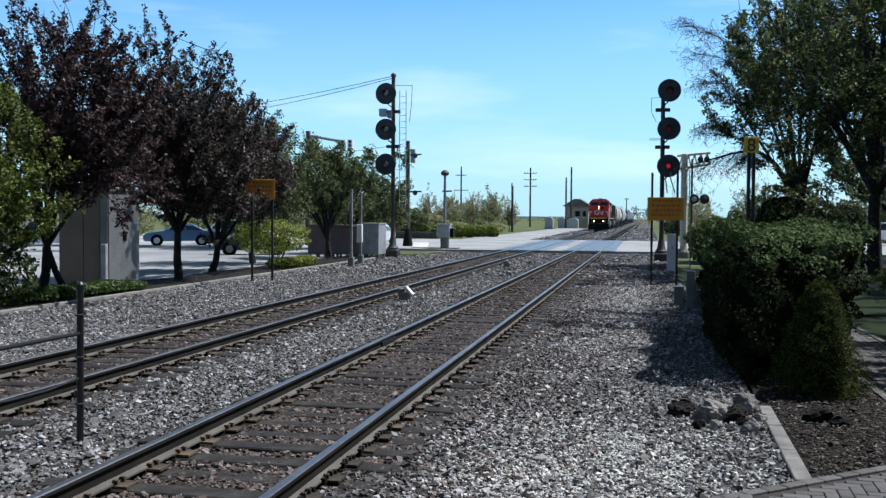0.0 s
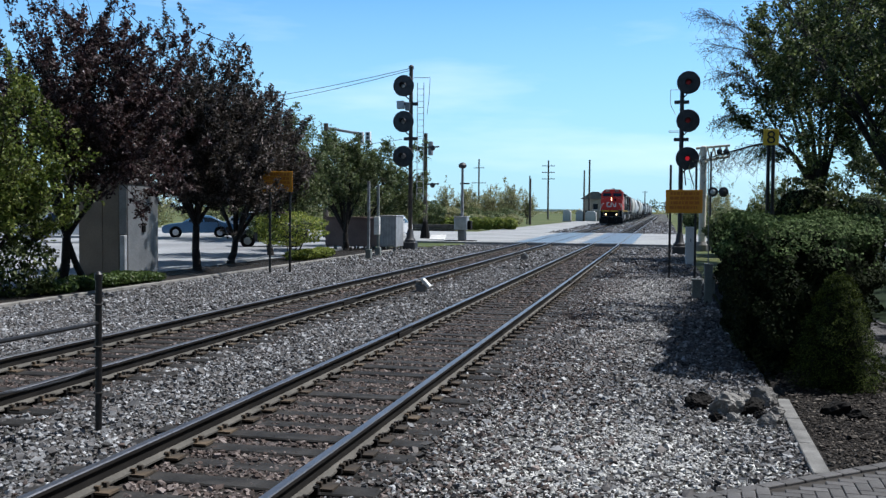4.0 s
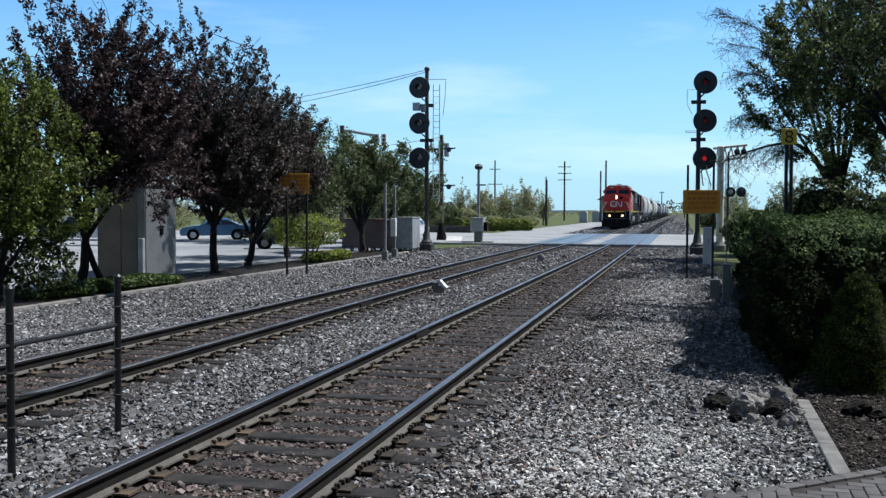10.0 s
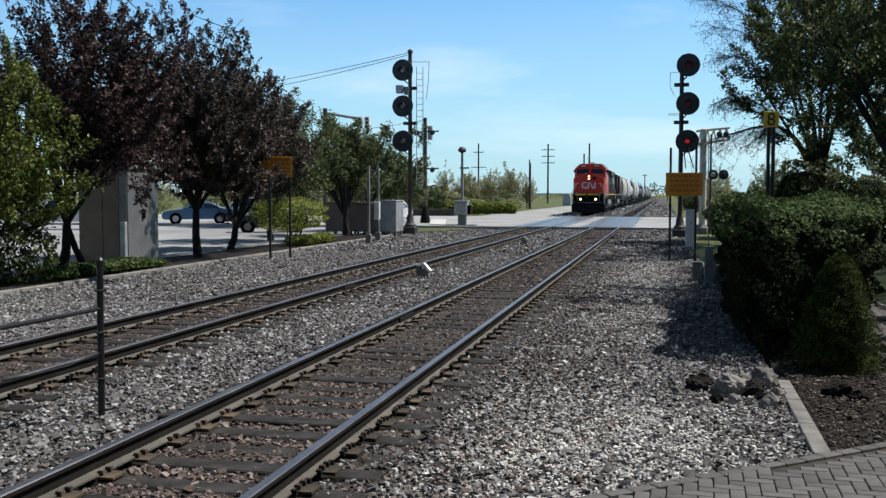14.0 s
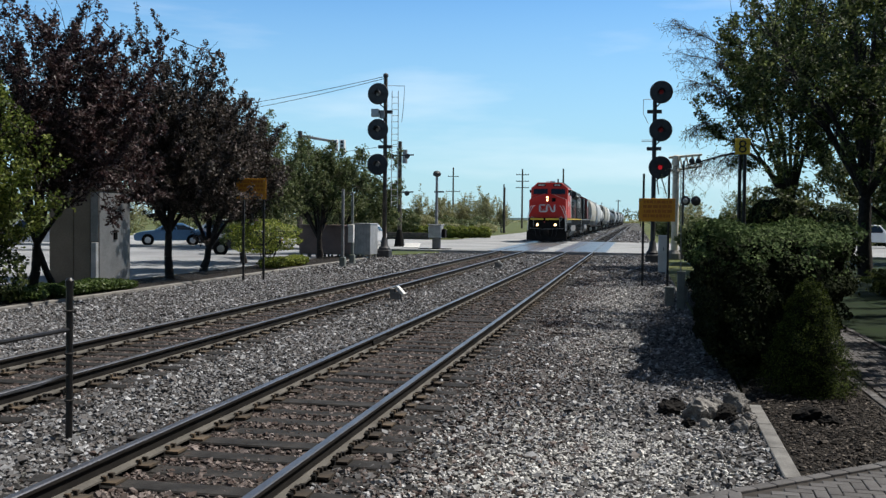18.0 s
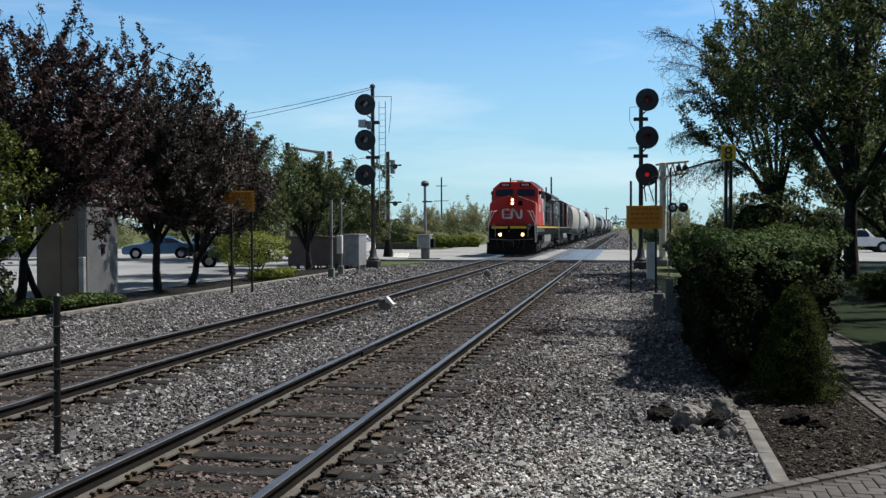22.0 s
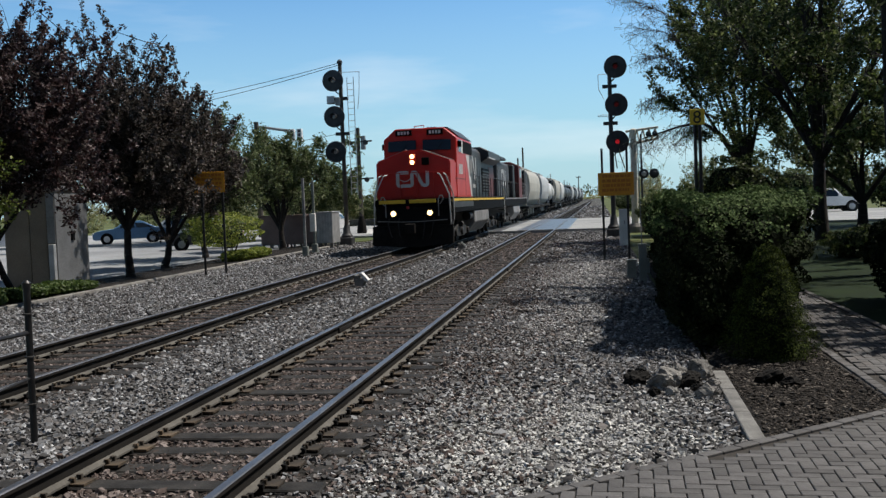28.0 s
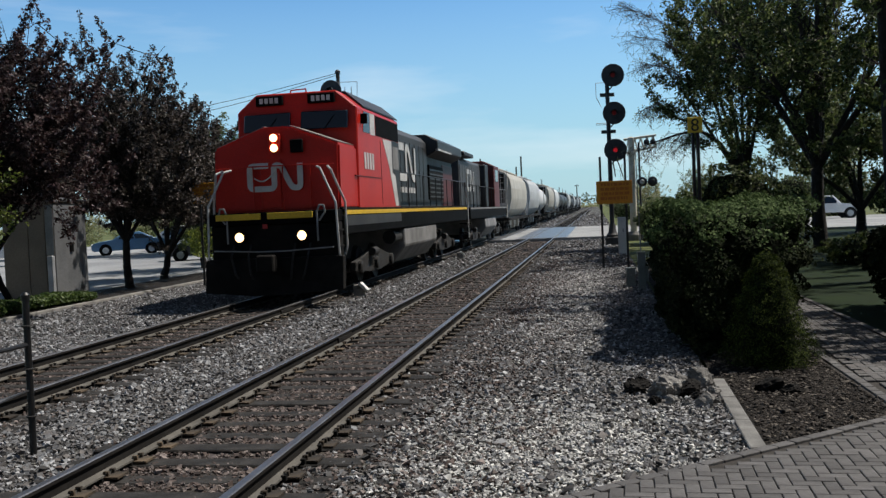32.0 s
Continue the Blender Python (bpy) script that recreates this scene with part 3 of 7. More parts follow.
# kerb along the planting strip, in lengths
kerb = thing("kerb", "low pale concrete kerb along the planting strip", "kerb", kind="structure")
kerb_bm = box(B(), -0.08, 0.08, -0.995, 0.995, -0.12, 0.06)
kerb_me = mesh_of("kerb_stone", kerb_bm, M_CONC, bevel=0.012)
for i in range(22):
    o = new("kerb_stone", kerb_me)
    o.parent = kerb
    o.matrix_basis = pose(-10.08, 9 + 2 * i, 0, 0, 0, random.uniform(-0.3, 0.3))


# ---- tracks ----
def rail_mesh(length):
    h = 0.165
    outline = [(-0.07, 0), (0.07, 0), (0.07, 0.014), (0.012, 0.034), (0.01, 0.118), (0.036, 0.13), (0.036, 0.156), (0.028, 0.1645), (-0.028, 0.1645), (-0.036, 0.156),
               (-0.036, 0.13), (-0.01, 0.118), (-0.012, 0.034), (-0.07, 0.014)]
    me = mesh_of("rail", prism(B(), [(u, v + RAIL - h) for u, v in outline], "y", 0, length), M_RAILSIDE)
    me.materials.append(M_RAILTOP)
    me.materials.append(M_RAILFOOT)
    for p in me.polygons:
        if p.center.z > RAIL - 0.009 and abs(p.normal.z) > 0.5:
            p.material_index = 1
        elif p.center.z < RAIL - h + 0.03:
            p.material_index = 2
    return me


tie_bm = box(B(), -1.3, 1.3, -0.115, 0.115, -0.14, 0.022)
for v in tie_bm.verts:
    v.co += Vector((random.uniform(-0.02, 0.02), random.uniform(-0.008, 0.008), random.uniform(-0.004, 0.004)))
TIE = mesh_of("tie", tie_bm, M_TIE, bevel=0.012)
plate_bm = box(B(), -0.19, 0.19, -0.09, 0.09, 0.018, 0.036)
for sx in (-0.085, 0.085):
    for sy in (-0.05, 0.05):
        box(plate_bm, sx - 0.011, sx + 0.011, sy - 0.011, sy + 0.011, 0.03, 0.068)
        box(plate_bm, sx - (0.02 if sx > 0 else -0.0) - 0.011, sx + (0.0 if sx > 0 else 0.02) + 0.011, sy - 0.016, sy + 0.016, 0.062, 0.074)
PLATE = mesh_of("tie_plate", plate_bm, M_PLATE)
ANCHOR = mesh_of("rail_anchor", box(box(B(), -0.085, 0.085, -0.013, 0.013, 0.01, 0.036), 0.06, 0.1, -0.02, 0.02, 0.02, 0.062), M_UNDER)

rng = np.random.default_rng(5)
for x, label in ((0.0, "near railway track with wooden ties and worn rails"), (T2, "far railway track with wooden ties and worn rails")):
    track = thing("railway_track", label, "railway track", pose(x, 0, 0), "parallel tracks", "structure")
    near_rail, far_rail = rail_mesh(73.5), rail_mesh(815)
    for side in (-1, 1):
        for me, y in ((near_rail, -16), (far_rail, 85)):
            o = new("rail", me)
            o.parent, o.matrix_basis = track, pose(side * 0.752, y, 0)
        o = part("crossing_rail", box(B(), side * 0.752 - 0.036, side * 0.752 + 0.036, 57.5, 85, 0.1, RAIL), M_RAILTOP, track)
    first = (5.26 if x == 0 else 7.1) - 42 * 0.495
    for i in range(int((57.2 - first) / 0.495) + 1):
        y = first + 0.495 * i + rng.uniform(-0.02, 0.02)
        o = new("tie", TIE)
        o.parent, o.matrix_basis = track, pose(rng.uniform(-0.05, 0.05), y, rng.uniform(-0.03, -0.006), 0, 0, rng.uniform(-0.8, 0.8))
        for side in (-1, 1) if y > 3 else ():
            o = new("tie_plate", PLATE)
            o.parent, o.matrix_basis = track, pose(side * 0.752, y, 0)
            if y < 24:
                for k in (-1, 1):
                    a = new("rail_anchor", ANCHOR)
                    a.parent, a.matrix_basis = track, pose(side * 0.752, y + k * 0.13, 0, 0, 0, 0 if side > 0 else 180)
    far_ties = B()
    y = 85.4
    while y < 300:
        box(far_ties, -1.3, 1.3, y - 0.115, y + 0.115, -0.14, 0.03)
        y += 0.5
    tagged(part("tie_row", far_ties, M_TIE, track), kind="stuff")
    # bolted joint bars
    for jy, side in ((14.9, -1), (27.0, 1)) if x == 0 else ((19.5, 1),):
        part("joint_bar", box(B(), side * 0.752 - 0.036, side * 0.752 + 0.036, jy - 0.4, jy + 0.4, 0.075, 0.15), M_RAILSIDE, track, bevel=0.006)
    # smooth panels in the road
    for u0, u1 in ((-0.66, 0.66), (-1.5, -0.83), (0.83, 1.5)):
        for k in range(7):
            part("crossing_panel", box(B(), u0, u1, 57.6 + k * 3.9, 61.46 + k * 3.9, 0.15, 0.186), M_PANEL, track, bevel=0.008)


# ---- loose stones ----
def scatter(x0, x1, y0, y1, per_m2, rng):
    n = int((x1 - x0) * (y1 - y0) * per_m2)
    return np.stack([rng.uniform(x0, x1, n), rng.uniform(y0, y1, n)], 1)


def stones(name, label, rects, per_m2, size, material, seed, rich, bed=False, keep=None, clear=0.62):
    rng = np.random.default_rng(seed)
    xy = np.concatenate([scatter(*r, per_m2, rng) for r in rects])
    xy = xy[(xy[:, 0] > 2.4 - 0.9 * xy[:, 1]) & (xy[:, 0] < 4.2 + 0.32 * xy[:, 1])]
    for c in (0.752, -0.752, T2 + 0.752, T2 - 0.752):
        xy = xy[np.abs(xy[:, 0] - c) > 0.075]
    if bed is False:
        for c in (0.0, T2):
            inside = np.abs(xy[:, 0] - c) < 0.72
            xy = xy[~inside]
    for c, first in ((0.0, 5.26), (T2, 7.1)):
        on_tie = (np.abs(xy[:, 0] - c) < 1.28) & (np.abs((xy[:, 1] - first + 0.2475) % 0.495 - 0.2475) < 0.12)
        xy = xy[~(on_tie & (rng.random(len(xy)) < clear))]
    if keep is not None:
        xy = xy[keep(xy)]
    s = rng.lognormal(math.log(size), 0.3, len(xy))
    z = s * rng.uniform(-0.1, 0.45, len(xy)) - 0.015
    ob = new(name, stones_mesh(name, np.column_stack([xy, z]), s, material, rng, rich=rich))
    return tagged(ob, label, "ballast stones", kind="stuff")


def off_path(xy):
    return (xy[:, 1] > 7.06 + 0.87 * (xy[:, 0] - 3.35)) & ((xy[:, 0] < 4.46) | (xy[:, 1] > 10.5)) & (xy[:, 0] < 4.6)


def grimy(xy):
    """Dirt fades out beside the rails, further on the side of the gravel walk."""
    u = np.where(xy[:, 0] > -2, xy[:, 0], xy[:, 0] - T2)
    fade = np.clip(1.35 - np.abs(u) * np.where((u > 0) & (xy[:, 0] > -2), 0.39, 0.8), 0, 1)
    return (np.sin(xy[:, 0] * 91.7 + xy[:, 1] * 57.3) * 0.5 + 0.5) < fade * (0.88 + 0.35 * np.sin(xy[:, 1] * 0.9) * np.sin(xy[:, 0] * 2.1 + 0.5))


def clean(xy):
    """Where grey stones are left: the grimy band hides most of them."""
    return ~(grimy(xy) & (np.sin(xy[:, 0] * 131.1 + xy[:, 1] * 77.7) < 0.75))


def pale_patch(xy):
    """Where pale chips lie: a worn patch beside the brick path and a thin strip further on."""
    d = np.hypot((xy[:, 0] - 2.9) / 1.25, (xy[:, 1] - 8.0) / 2.3)
    e = np.hypot((xy[:, 0] - 2.7) / 0.9, (xy[:, 1] - 25) / 11)
    jitter = np.sin(xy[:, 0] * 3.1 + 1) * np.sin(xy[:, 1] * 2.3) * 0.3 + np.sin(xy[:, 0] * 37.7 + xy[:, 1] * 91.3) * 0.4
    return ((d + jitter < 0.95) | (e + jitter < 0.7)) & off_path(xy)


stones("ballast_stones", "loose grey ballast stones along the tracks", [(-9.95, 4.5, 5.5, 17)], 660, 0.0238, M_STONES, 11, True, keep=lambda xy: off_path(xy) & clean(xy) & ~(pale_patch(xy) & (np.sin(xy[:, 0] * 211.3 + xy[:, 1] * 173.9) < 0.62)))
stones("ballast_stones", "loose grey ballast stones further along", [(-9.95, 4.4, 17, 34)], 340, 0.032, M_STONES, 12, False, keep=clean)
stones("ballast_stones", "loose grey ballast stones near the crossing", [(-9.95, 4.3, 34, 57.3)], 70, 0.056, M_STONES, 13, False)
stones("ballast_stones", "dark rusty stones between the rails", [(-0.72, 0.72, 5.5, 20), (T2 - 0.72, T2 + 0.72, 6, 22)], 760, 0.021, M_BROWN, 14, True, bed=True, clear=0.7)
stones("ballast_stones", "dark rusty stones between the far rails", [(-0.72, 0.72, 20, 57), (T2 - 0.72, T2 + 0.72, 22, 57)], 130, 0.042, M_BROWN, 15, False, bed=True, clear=0.4)
stones("ballast_stones", "pale limestone chips strewn on the gravel", [(1.3, 4.5, 5.5, 36)], 980, 0.019, M_PALESTONE, 17, False, keep=pale_patch)
stones("ballast_stones", "rust-stained stones at the ends of the ties", [(-1.4, 2.9, 5.5, 46), (T2 - 1.35, T2 + 1.35, 6, 40)], 470, 0.025, M_BROWN, 16, False, keep=grimy)


for k, (y0, y1, per, size) in enumerate(((85.2, 120, 26, 0.085), (120, 190, 6, 0.16))):
    stones("ballast_stones", "pale ballast stones beyond the level crossing", [(-7.4, 4.5, y0, y1)], per, size, M_STONES, 18 + k, False)

# ---- plants ----
def twigs_mesh(name, a, b, r0, r1, material):
    """Many thin three-sided twigs from a to b, as one mesh."""
    d = b - a
    d /= np.maximum(np.linalg.norm(d, axis=1), 1e-6)[:, None]
    u = np.cross(d, np.where(np.abs(d[:, 2:3]) < 0.9, np.array([[0.0, 0, 1]]), np.array([[1.0, 0, 0]])))
    u /= np.maximum(np.linalg.norm(u, axis=1), 1e-6)[:, None]
    w = np.cross(d, u)
    rings = []
    for c, r in ((a, r0), (b, r1)):
        for k in range(3):
            ang = 2 * math.pi * k / 3
            rings.append(c + (u * math.cos(ang) + w * math.sin(ang)) * np.reshape(r, (-1, 1)))
    v = np.stack(rings, 1).reshape(-1, 3)
    f = np.array([(0, 1, 4, 3), (1, 2, 5, 4), (2, 0, 3, 5)])[None] + (np.arange(len(a)) * 6)[:, None, None]
    return raw_mesh(name, v, f.reshape(-1, 4), material)


def tree(name, label, x, y, height, radii, base, trunk_r, material, bark, leaves, seed, leaf=0.07, lean=(0, 0), limbs=7, spiky=0.0, group="", fork=None, clump=14,
         shoot=0.4, gap=0.3, spread=0.06, stems=1, droop=0.0, sprays=9, bough=0.8, belly=0.36):
    """Trunk and forked limbs, fine twigs, and a crown of leafy shoots that point outwards."""
    rng = np.random.default_rng(seed)
    top = thing(name, label, "tree", pose(x, y, 0), group)
    fork = base * 0.8 if fork is None else fork
    rx, ry = radii
    cz = base + belly * (height - base)
    rz = height - cz
    centre, size = np.array([lean[0], lean[1], cz]), np.array([rx, ry, rz])
    wood = B()
    f0 = Vector((lean[0] * 0.3, lean[1] * 0.3, fork))
    for k in range(stems):
        foot = Vector((0.38 * k * (1 if k % 2 else -1), 0.45 * k, 0))
        mid = foot.lerp(f0, 0.5) + Vector((rng.uniform(-0.07, 0.07), rng.uniform(-0.07, 0.07), 0))
        mid.z = fork * 0.5
        r = trunk_r * (1.0 if k == 0 else 0.7)
        rod(wood, foot - Vector((0, 0, 0.1)), foot + Vector((0, 0, 0.15)), r * 1.5, r * 1.12, 10)
        rod(wood, foot + Vector((0, 0, 0.15)), mid, r * 1.12, r * 0.96, 10)
        rod(wood, mid, f0, r * 0.96, r * 0.86, 10)
    def bend(p, c, q, s):
        return p.lerp(c, s).lerp(c.lerp(q, s), s)
    nodes = []
    for i in range(limbs):
        az = 2 * math.pi * (i + rng.uniform(-0.35, 0.35)) / limbs
        up = (0.85, 0.05, 0.5)[i % 3] + rng.uniform(-0.15, 0.15)
        flat = math.sqrt(max(0.05, 1 - up * up)) * rng.uniform(0.65, 0.9)
        end = Vector((centre[0] + rx * flat * math.cos(az), centre[1] + ry * flat * math.sin(az), cz + rz * up * 0.8))
        knee = f0.lerp(end, 0.45) + Vector((rng.uniform(-0.1, 0.1) * rx, rng.uniform(-0.1, 0.1) * ry, 0.14 * rz))
        line = [bend(f0, knee, end, k / 7) for k in range(8)]
        for k in range(7):
            rod(wood, line[k], line[k + 1], trunk_r * (0.56 - 0.068 * k), trunk_r * (0.56 - 0.068 * (k + 1)), 7, caps=False)
            if k > 1:
                nodes += [np.array(line[k].lerp(line[k + 1], h)) for h in (0.0, 0.5)]
        for k in (2, 3, 4, 5, 6, 7):
            for side in (-1, 1):
                out = Vector((line[k].x - centre[0], line[k].y - centre[1], (line[k].z - f0.z) * 0.6))
                way = (out.normalized() + Vector((-math.sin(az), math.cos(az), 0)) * side * rng.uniform(0.5, 1.1) + Vector(rng.normal(size=3) * 0.25)).normalized()
                tip = line[k] + way * rng.uniform(0.28, 0.5) * min(rx, rz)
                mid = line[k].lerp(tip, 0.5) + Vector((0, 0, 0.06 * rz))
                r = trunk_r * (0.2 - 0.018 * k)
                rod(wood, line[k], mid, r, r * 0.6, 5, caps=False)
                rod(wood, mid, tip, r * 0.6, 0.008, 4, caps=False)
                nodes += [np.array(line[k].lerp(mid, 0.6)), np.array(mid), np.array(mid.lerp(tip, 0.5)), np.array(tip)]
    nodes = np.array(nodes)
    # boughs: where they sit in the crown, with open gaps between them, and which way they point
    nb = max(20, int(leaves / clump / sprays / (1 - 0.4 * gap)))
    d = rng.normal(size=(nb, 3))
    d /= np.linalg.norm(d, axis=1)[:, None]
    r = 0.92 * rng.random(nb) ** 0.45
    turn = np.arctan2(d[:, 1], d[:, 0])
    shape = 0.9 + 0.13 * np.sin(3 * turn + seed) + 0.1 * np.sin(5 * turn + 4 * d[:, 2] + seed * 2) + rng.uniform(-0.14, 0.16, nb)
    p = centre + d * (r * shape)[:, None] * size
    p[:, 2] = np.where(d[:, 2] < 0, cz + (p[:, 2] - cz) * (cz - base) / rz, p[:, 2])
    k = 2 * math.pi / (0.75 * (rx * ry * rz) ** (1 / 3))
    holes = np.sin(k * p[:, 0] + seed) * np.sin(k * p[:, 1] + 1.7 * seed) + np.sin(k * 0.8 * p[:, 2] + 0.6 * seed) * np.sin(k * 0.6 * (p[:, 0] + p[:, 1]))
    p = p[(holes > -1.1 + 1.5 * gap * rng.random(nb)) & (p[:, 2] > base + rng.uniform(-0.1, 0.2, nb) * rz * 0.5)]
    nb = len(p)
    way = (p - np.array(f0)) / np.maximum(np.linalg.norm(p - np.array(f0), axis=1), 0.2)[:, None]
    way += rng.normal(size=(nb, 3)) * 0.3 + np.array([0, 0, 0.2 - droop])
    way[:, 2] -= 0.75 * np.clip((cz - p[:, 2]) / max(cz - base, 0.1), 0, 1)
    way /= np.linalg.norm(way, axis=1)[:, None]
    high = np.clip((p[:, 2] - cz) / rz, 0, 1)
    reach = bough * rng.uniform(0.6, 1.3, nb) * (1 + spiky * high * rng.random(nb))
    bough_end = p + way * reach[:, None]
    near = nodes[np.argmin(((p[:, None] - nodes[None]) ** 2).sum(2), axis=1)]
    # shoots along each bough, shorter towards its tip
    s = np.sort(rng.uniform(0.0, 1.0, (nb, sprays)), axis=1)
    p2 = (p[:, None] + (bough_end - p)[:, None] * s[..., None]).reshape(-1, 3)
    way2 = (np.repeat(way, sprays, 0) + rng.normal(size=(nb * sprays, 3)) * 0.55)
    way2 /= np.linalg.norm(way2, axis=1)[:, None]
    n = nb * sprays
    tip = p2 + way2 * (shoot * rng.uniform(0.5, 1.2, n) * (1.1 - 0.55 * s.ravel()))[:, None]
    part("trunk", wood, bark, top, smooth=True)
    tw = new("twig_work", twigs_mesh("twig_work", np.concatenate([near, p, p2]), np.concatenate([p, bough_end, tip]),
                                     np.repeat([0.014, 0.010, 0.005], [nb, nb, n]), np.repeat([0.010, 0.004, 0.0025], [nb, nb, n]), bark))
    tw.parent = top
    tagged(tw, kind="stuff")
    t = rng.uniform(-0.25, 1.05, (n, clump))
    pts = p2[:, None] + (tip - p2)[:, None] * t[..., None] + rng.normal(size=(n, clump, 3)) * (spread * (1.15 - 0.5 * np.clip(t, 0, 1)))[..., None]
    pts = pts.reshape(-1, 3)
    nrm = rng.normal(size=(len(pts), 3)) + np.array([0, 0, 0.7])
    crown = new("crown", leaves_mesh("crown", pts, nrm, rng.uniform(0.55, 1.2, len(pts)) * leaf, material, rng))
    crown.parent = top
    return top


def bush(name, label, x, y, size, material, leaves, seed, leaf=0.05, z=0.0, boxy=False, core=True, category="shrub", group="", stems=True, turn=0.0):
    """A shrub: stems, a core coloured dark as inner shade, and a skin of single leaves."""
    rng = np.random.default_rng(seed)
    top = thing(name, label, category, pose(x, y, z, 0, 0, turn), group)
    sx, sy, sz = size
    d = rng.normal(size=(leaves, 3))
    d /= np.linalg.norm(d, axis=1)[:, None]
    if boxy:
        # evenly over the sides of a block, its edges rounded
        d = rng.uniform(-1, 1, (leaves, 3))
        share = np.array([sy * sz, sx * sz, sx * sy])
        face = rng.choice(3, leaves, p=share / share.sum())
        d[np.arange(leaves), face] = np.where(rng.random(leaves) < 0.5, -1.0, 1.0)
        d /= (np.abs(d) ** 7).sum(1)[:, None] ** (1 / 7)
    fall = 0.06 if not boxy else 0.045
    wob = 1 + 0.1 * np.sin(7 * d[:, 0] + seed) * np.sin(6 * d[:, 1] + 2) + 0.08 * np.sin(11 * d[:, 2] + d[:, 0] * 5)
    depth = 1 - np.abs(rng.normal(0, fall, leaves)) + (rng.random(leaves) < 0.08) * rng.uniform(0, 0.07, leaves)
    p = d * (wob * depth)[:, None] * np.array([sx / 2, sy / 2, sz / 2]) + np.array([0, 0, sz / 2])
    p[:, 2] = np.maximum(p[:, 2], 0.02)
    if boxy:
        # lumpy, and drawn in towards the ground
        lump = 0.07 * np.sin(2.3 * p[:, 1] + 3 * p[:, 2] + seed) + 0.05 * np.sin(5.1 * p[:, 1] - 4 * p[:, 0])
        p[:, 0] = p[:, 0] * (0.86 + 0.14 * np.clip(p[:, 2] / sz * 1.5, 0, 1)) + lump * np.sign(p[:, 0])
        p[:, 2] += 0.06 * np.sin(3.1 * p[:, 1] + 2.2 * p[:, 0]) * (p[:, 2] > sz * 0.7)
        # clipped hedges leaf out towards the light and thin out below
        stay = rng.random(leaves) < np.clip(0.4 + 1.1 * (p[:, 2] / sz - 0.45), 0.4, 1.0)
        p, d = p[stay], d[stay]
        leaves = len(p)
    q = d + rng.normal(size=(leaves, 3)) * 0.75 + np.array([0, 0, 0.3])
    size_of = rng.uniform(0.6, 1.3, leaves) * leaf
    # the uppermost leaves of a hedge take the paler, sunlit colour
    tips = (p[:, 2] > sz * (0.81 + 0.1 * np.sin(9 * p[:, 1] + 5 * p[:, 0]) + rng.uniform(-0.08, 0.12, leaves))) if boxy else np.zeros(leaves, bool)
    for name_of, which, look_of in (("foliage", ~tips, material), ("lit_top_leaves", tips, M_HEDGETOP)):
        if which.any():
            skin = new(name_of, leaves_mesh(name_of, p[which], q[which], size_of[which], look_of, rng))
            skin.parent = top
    # a solid dark body stands in for the shaded inside
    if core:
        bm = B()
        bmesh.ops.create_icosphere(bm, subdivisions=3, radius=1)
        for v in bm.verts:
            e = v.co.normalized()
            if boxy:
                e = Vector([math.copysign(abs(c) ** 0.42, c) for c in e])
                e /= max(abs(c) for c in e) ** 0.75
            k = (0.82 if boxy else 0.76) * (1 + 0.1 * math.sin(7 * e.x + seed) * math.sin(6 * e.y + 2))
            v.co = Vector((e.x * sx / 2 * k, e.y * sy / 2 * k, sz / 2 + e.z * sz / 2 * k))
        part("shade_core", bm, M_CORE, top)
    if stems and not core:
        for i in range(7):
            a = rng.uniform(0, 6.28)
            part("stem", rod(B(), (0.08 * sx * math.cos(a), 0.08 * sy * math.sin(a), -z - 0.05), (0.3 * sx * math.cos(a), 0.3 * sy * math.sin(a), sz * 0.6), 0.022, 0.01, 5), M_BARK, top)
    return top


# left of the tracks: the planted strip
CRAB, STREET, SHADE = "purple crabapples", "green street trees", "shade trees"
tree("crabapple_tree", "purple-leaved crabapple tree with two stems in the planting strip", -11.45, 21.6, 7.0, (2.85, 2.4), 1.95, 0.12, M_PURPLE, M_BARK, 64000, 21, 0.055, (0.4, 0.2), 10, 0.8, CRAB, 1.3, shoot=0.32, gap=0.42, spread=0.045, stems=2, bough=0.85)
tree("crabapple_tree", "tall bronze-purple crabapple tree with upright shoots", -11.46, 28.9, 7.5, (3.2, 2.4), 1.65, 0.13, M_PURPLE2, M_BARK, 78000, 22, 0.06, (-0.25, 0.3), 10, 0.5, CRAB, 1.5, shoot=0.33, gap=0.38, spread=0.05, bough=0.95)
tree("crabapple_tree", "bronze-green crabapple tree forking low above the kerb", -12.35, 33.3, 6.1, (2.6, 2.4), 1.6, 0.13, M_PURPLE2, M_BARK, 58000, 23, 0.065, (0.35, 0.6), 8, 0.7, CRAB, 0.85, shoot=0.38, gap=0.3, spread=0.06, bough=0.85)
tree("maple_tree", "small green maple with sunlit outer leaves", -11.0, 18.2, 5.5, (2.35, 2.1), 0.6, 0.09, M_MAPLE, M_BARK, 46000, 24, 0.052, (-0.4, 0), 9, 0.2, STREET, shoot=0.35, gap=0.5, spread=0.06, bough=0.6)
tree("street_tree", "green broadleaf tree behind the yellow sign", -13.6, 40.0, 6.0, (3.0, 2.8), 1.2, 0.13, M_GREEN, M_BARK, 32000, 25, 0.07, (0, 0), 8, 1.0, STREET, shoot=0.45, gap=0.4, spread=0.08, bough=0.8)
tree("street_tree", "green broadleaf tree beside the metal boxes", -12.2, 46.3, 5.8, (2.3, 2.4), 1.7, 0.15, M_GREEN, M_BARK, 28000, 26, 0.072, (-0.2, 0), 8, 0.9, STREET, 0.9, shoot=0.42, gap=0.45, spread=0.08, bough=0.8)
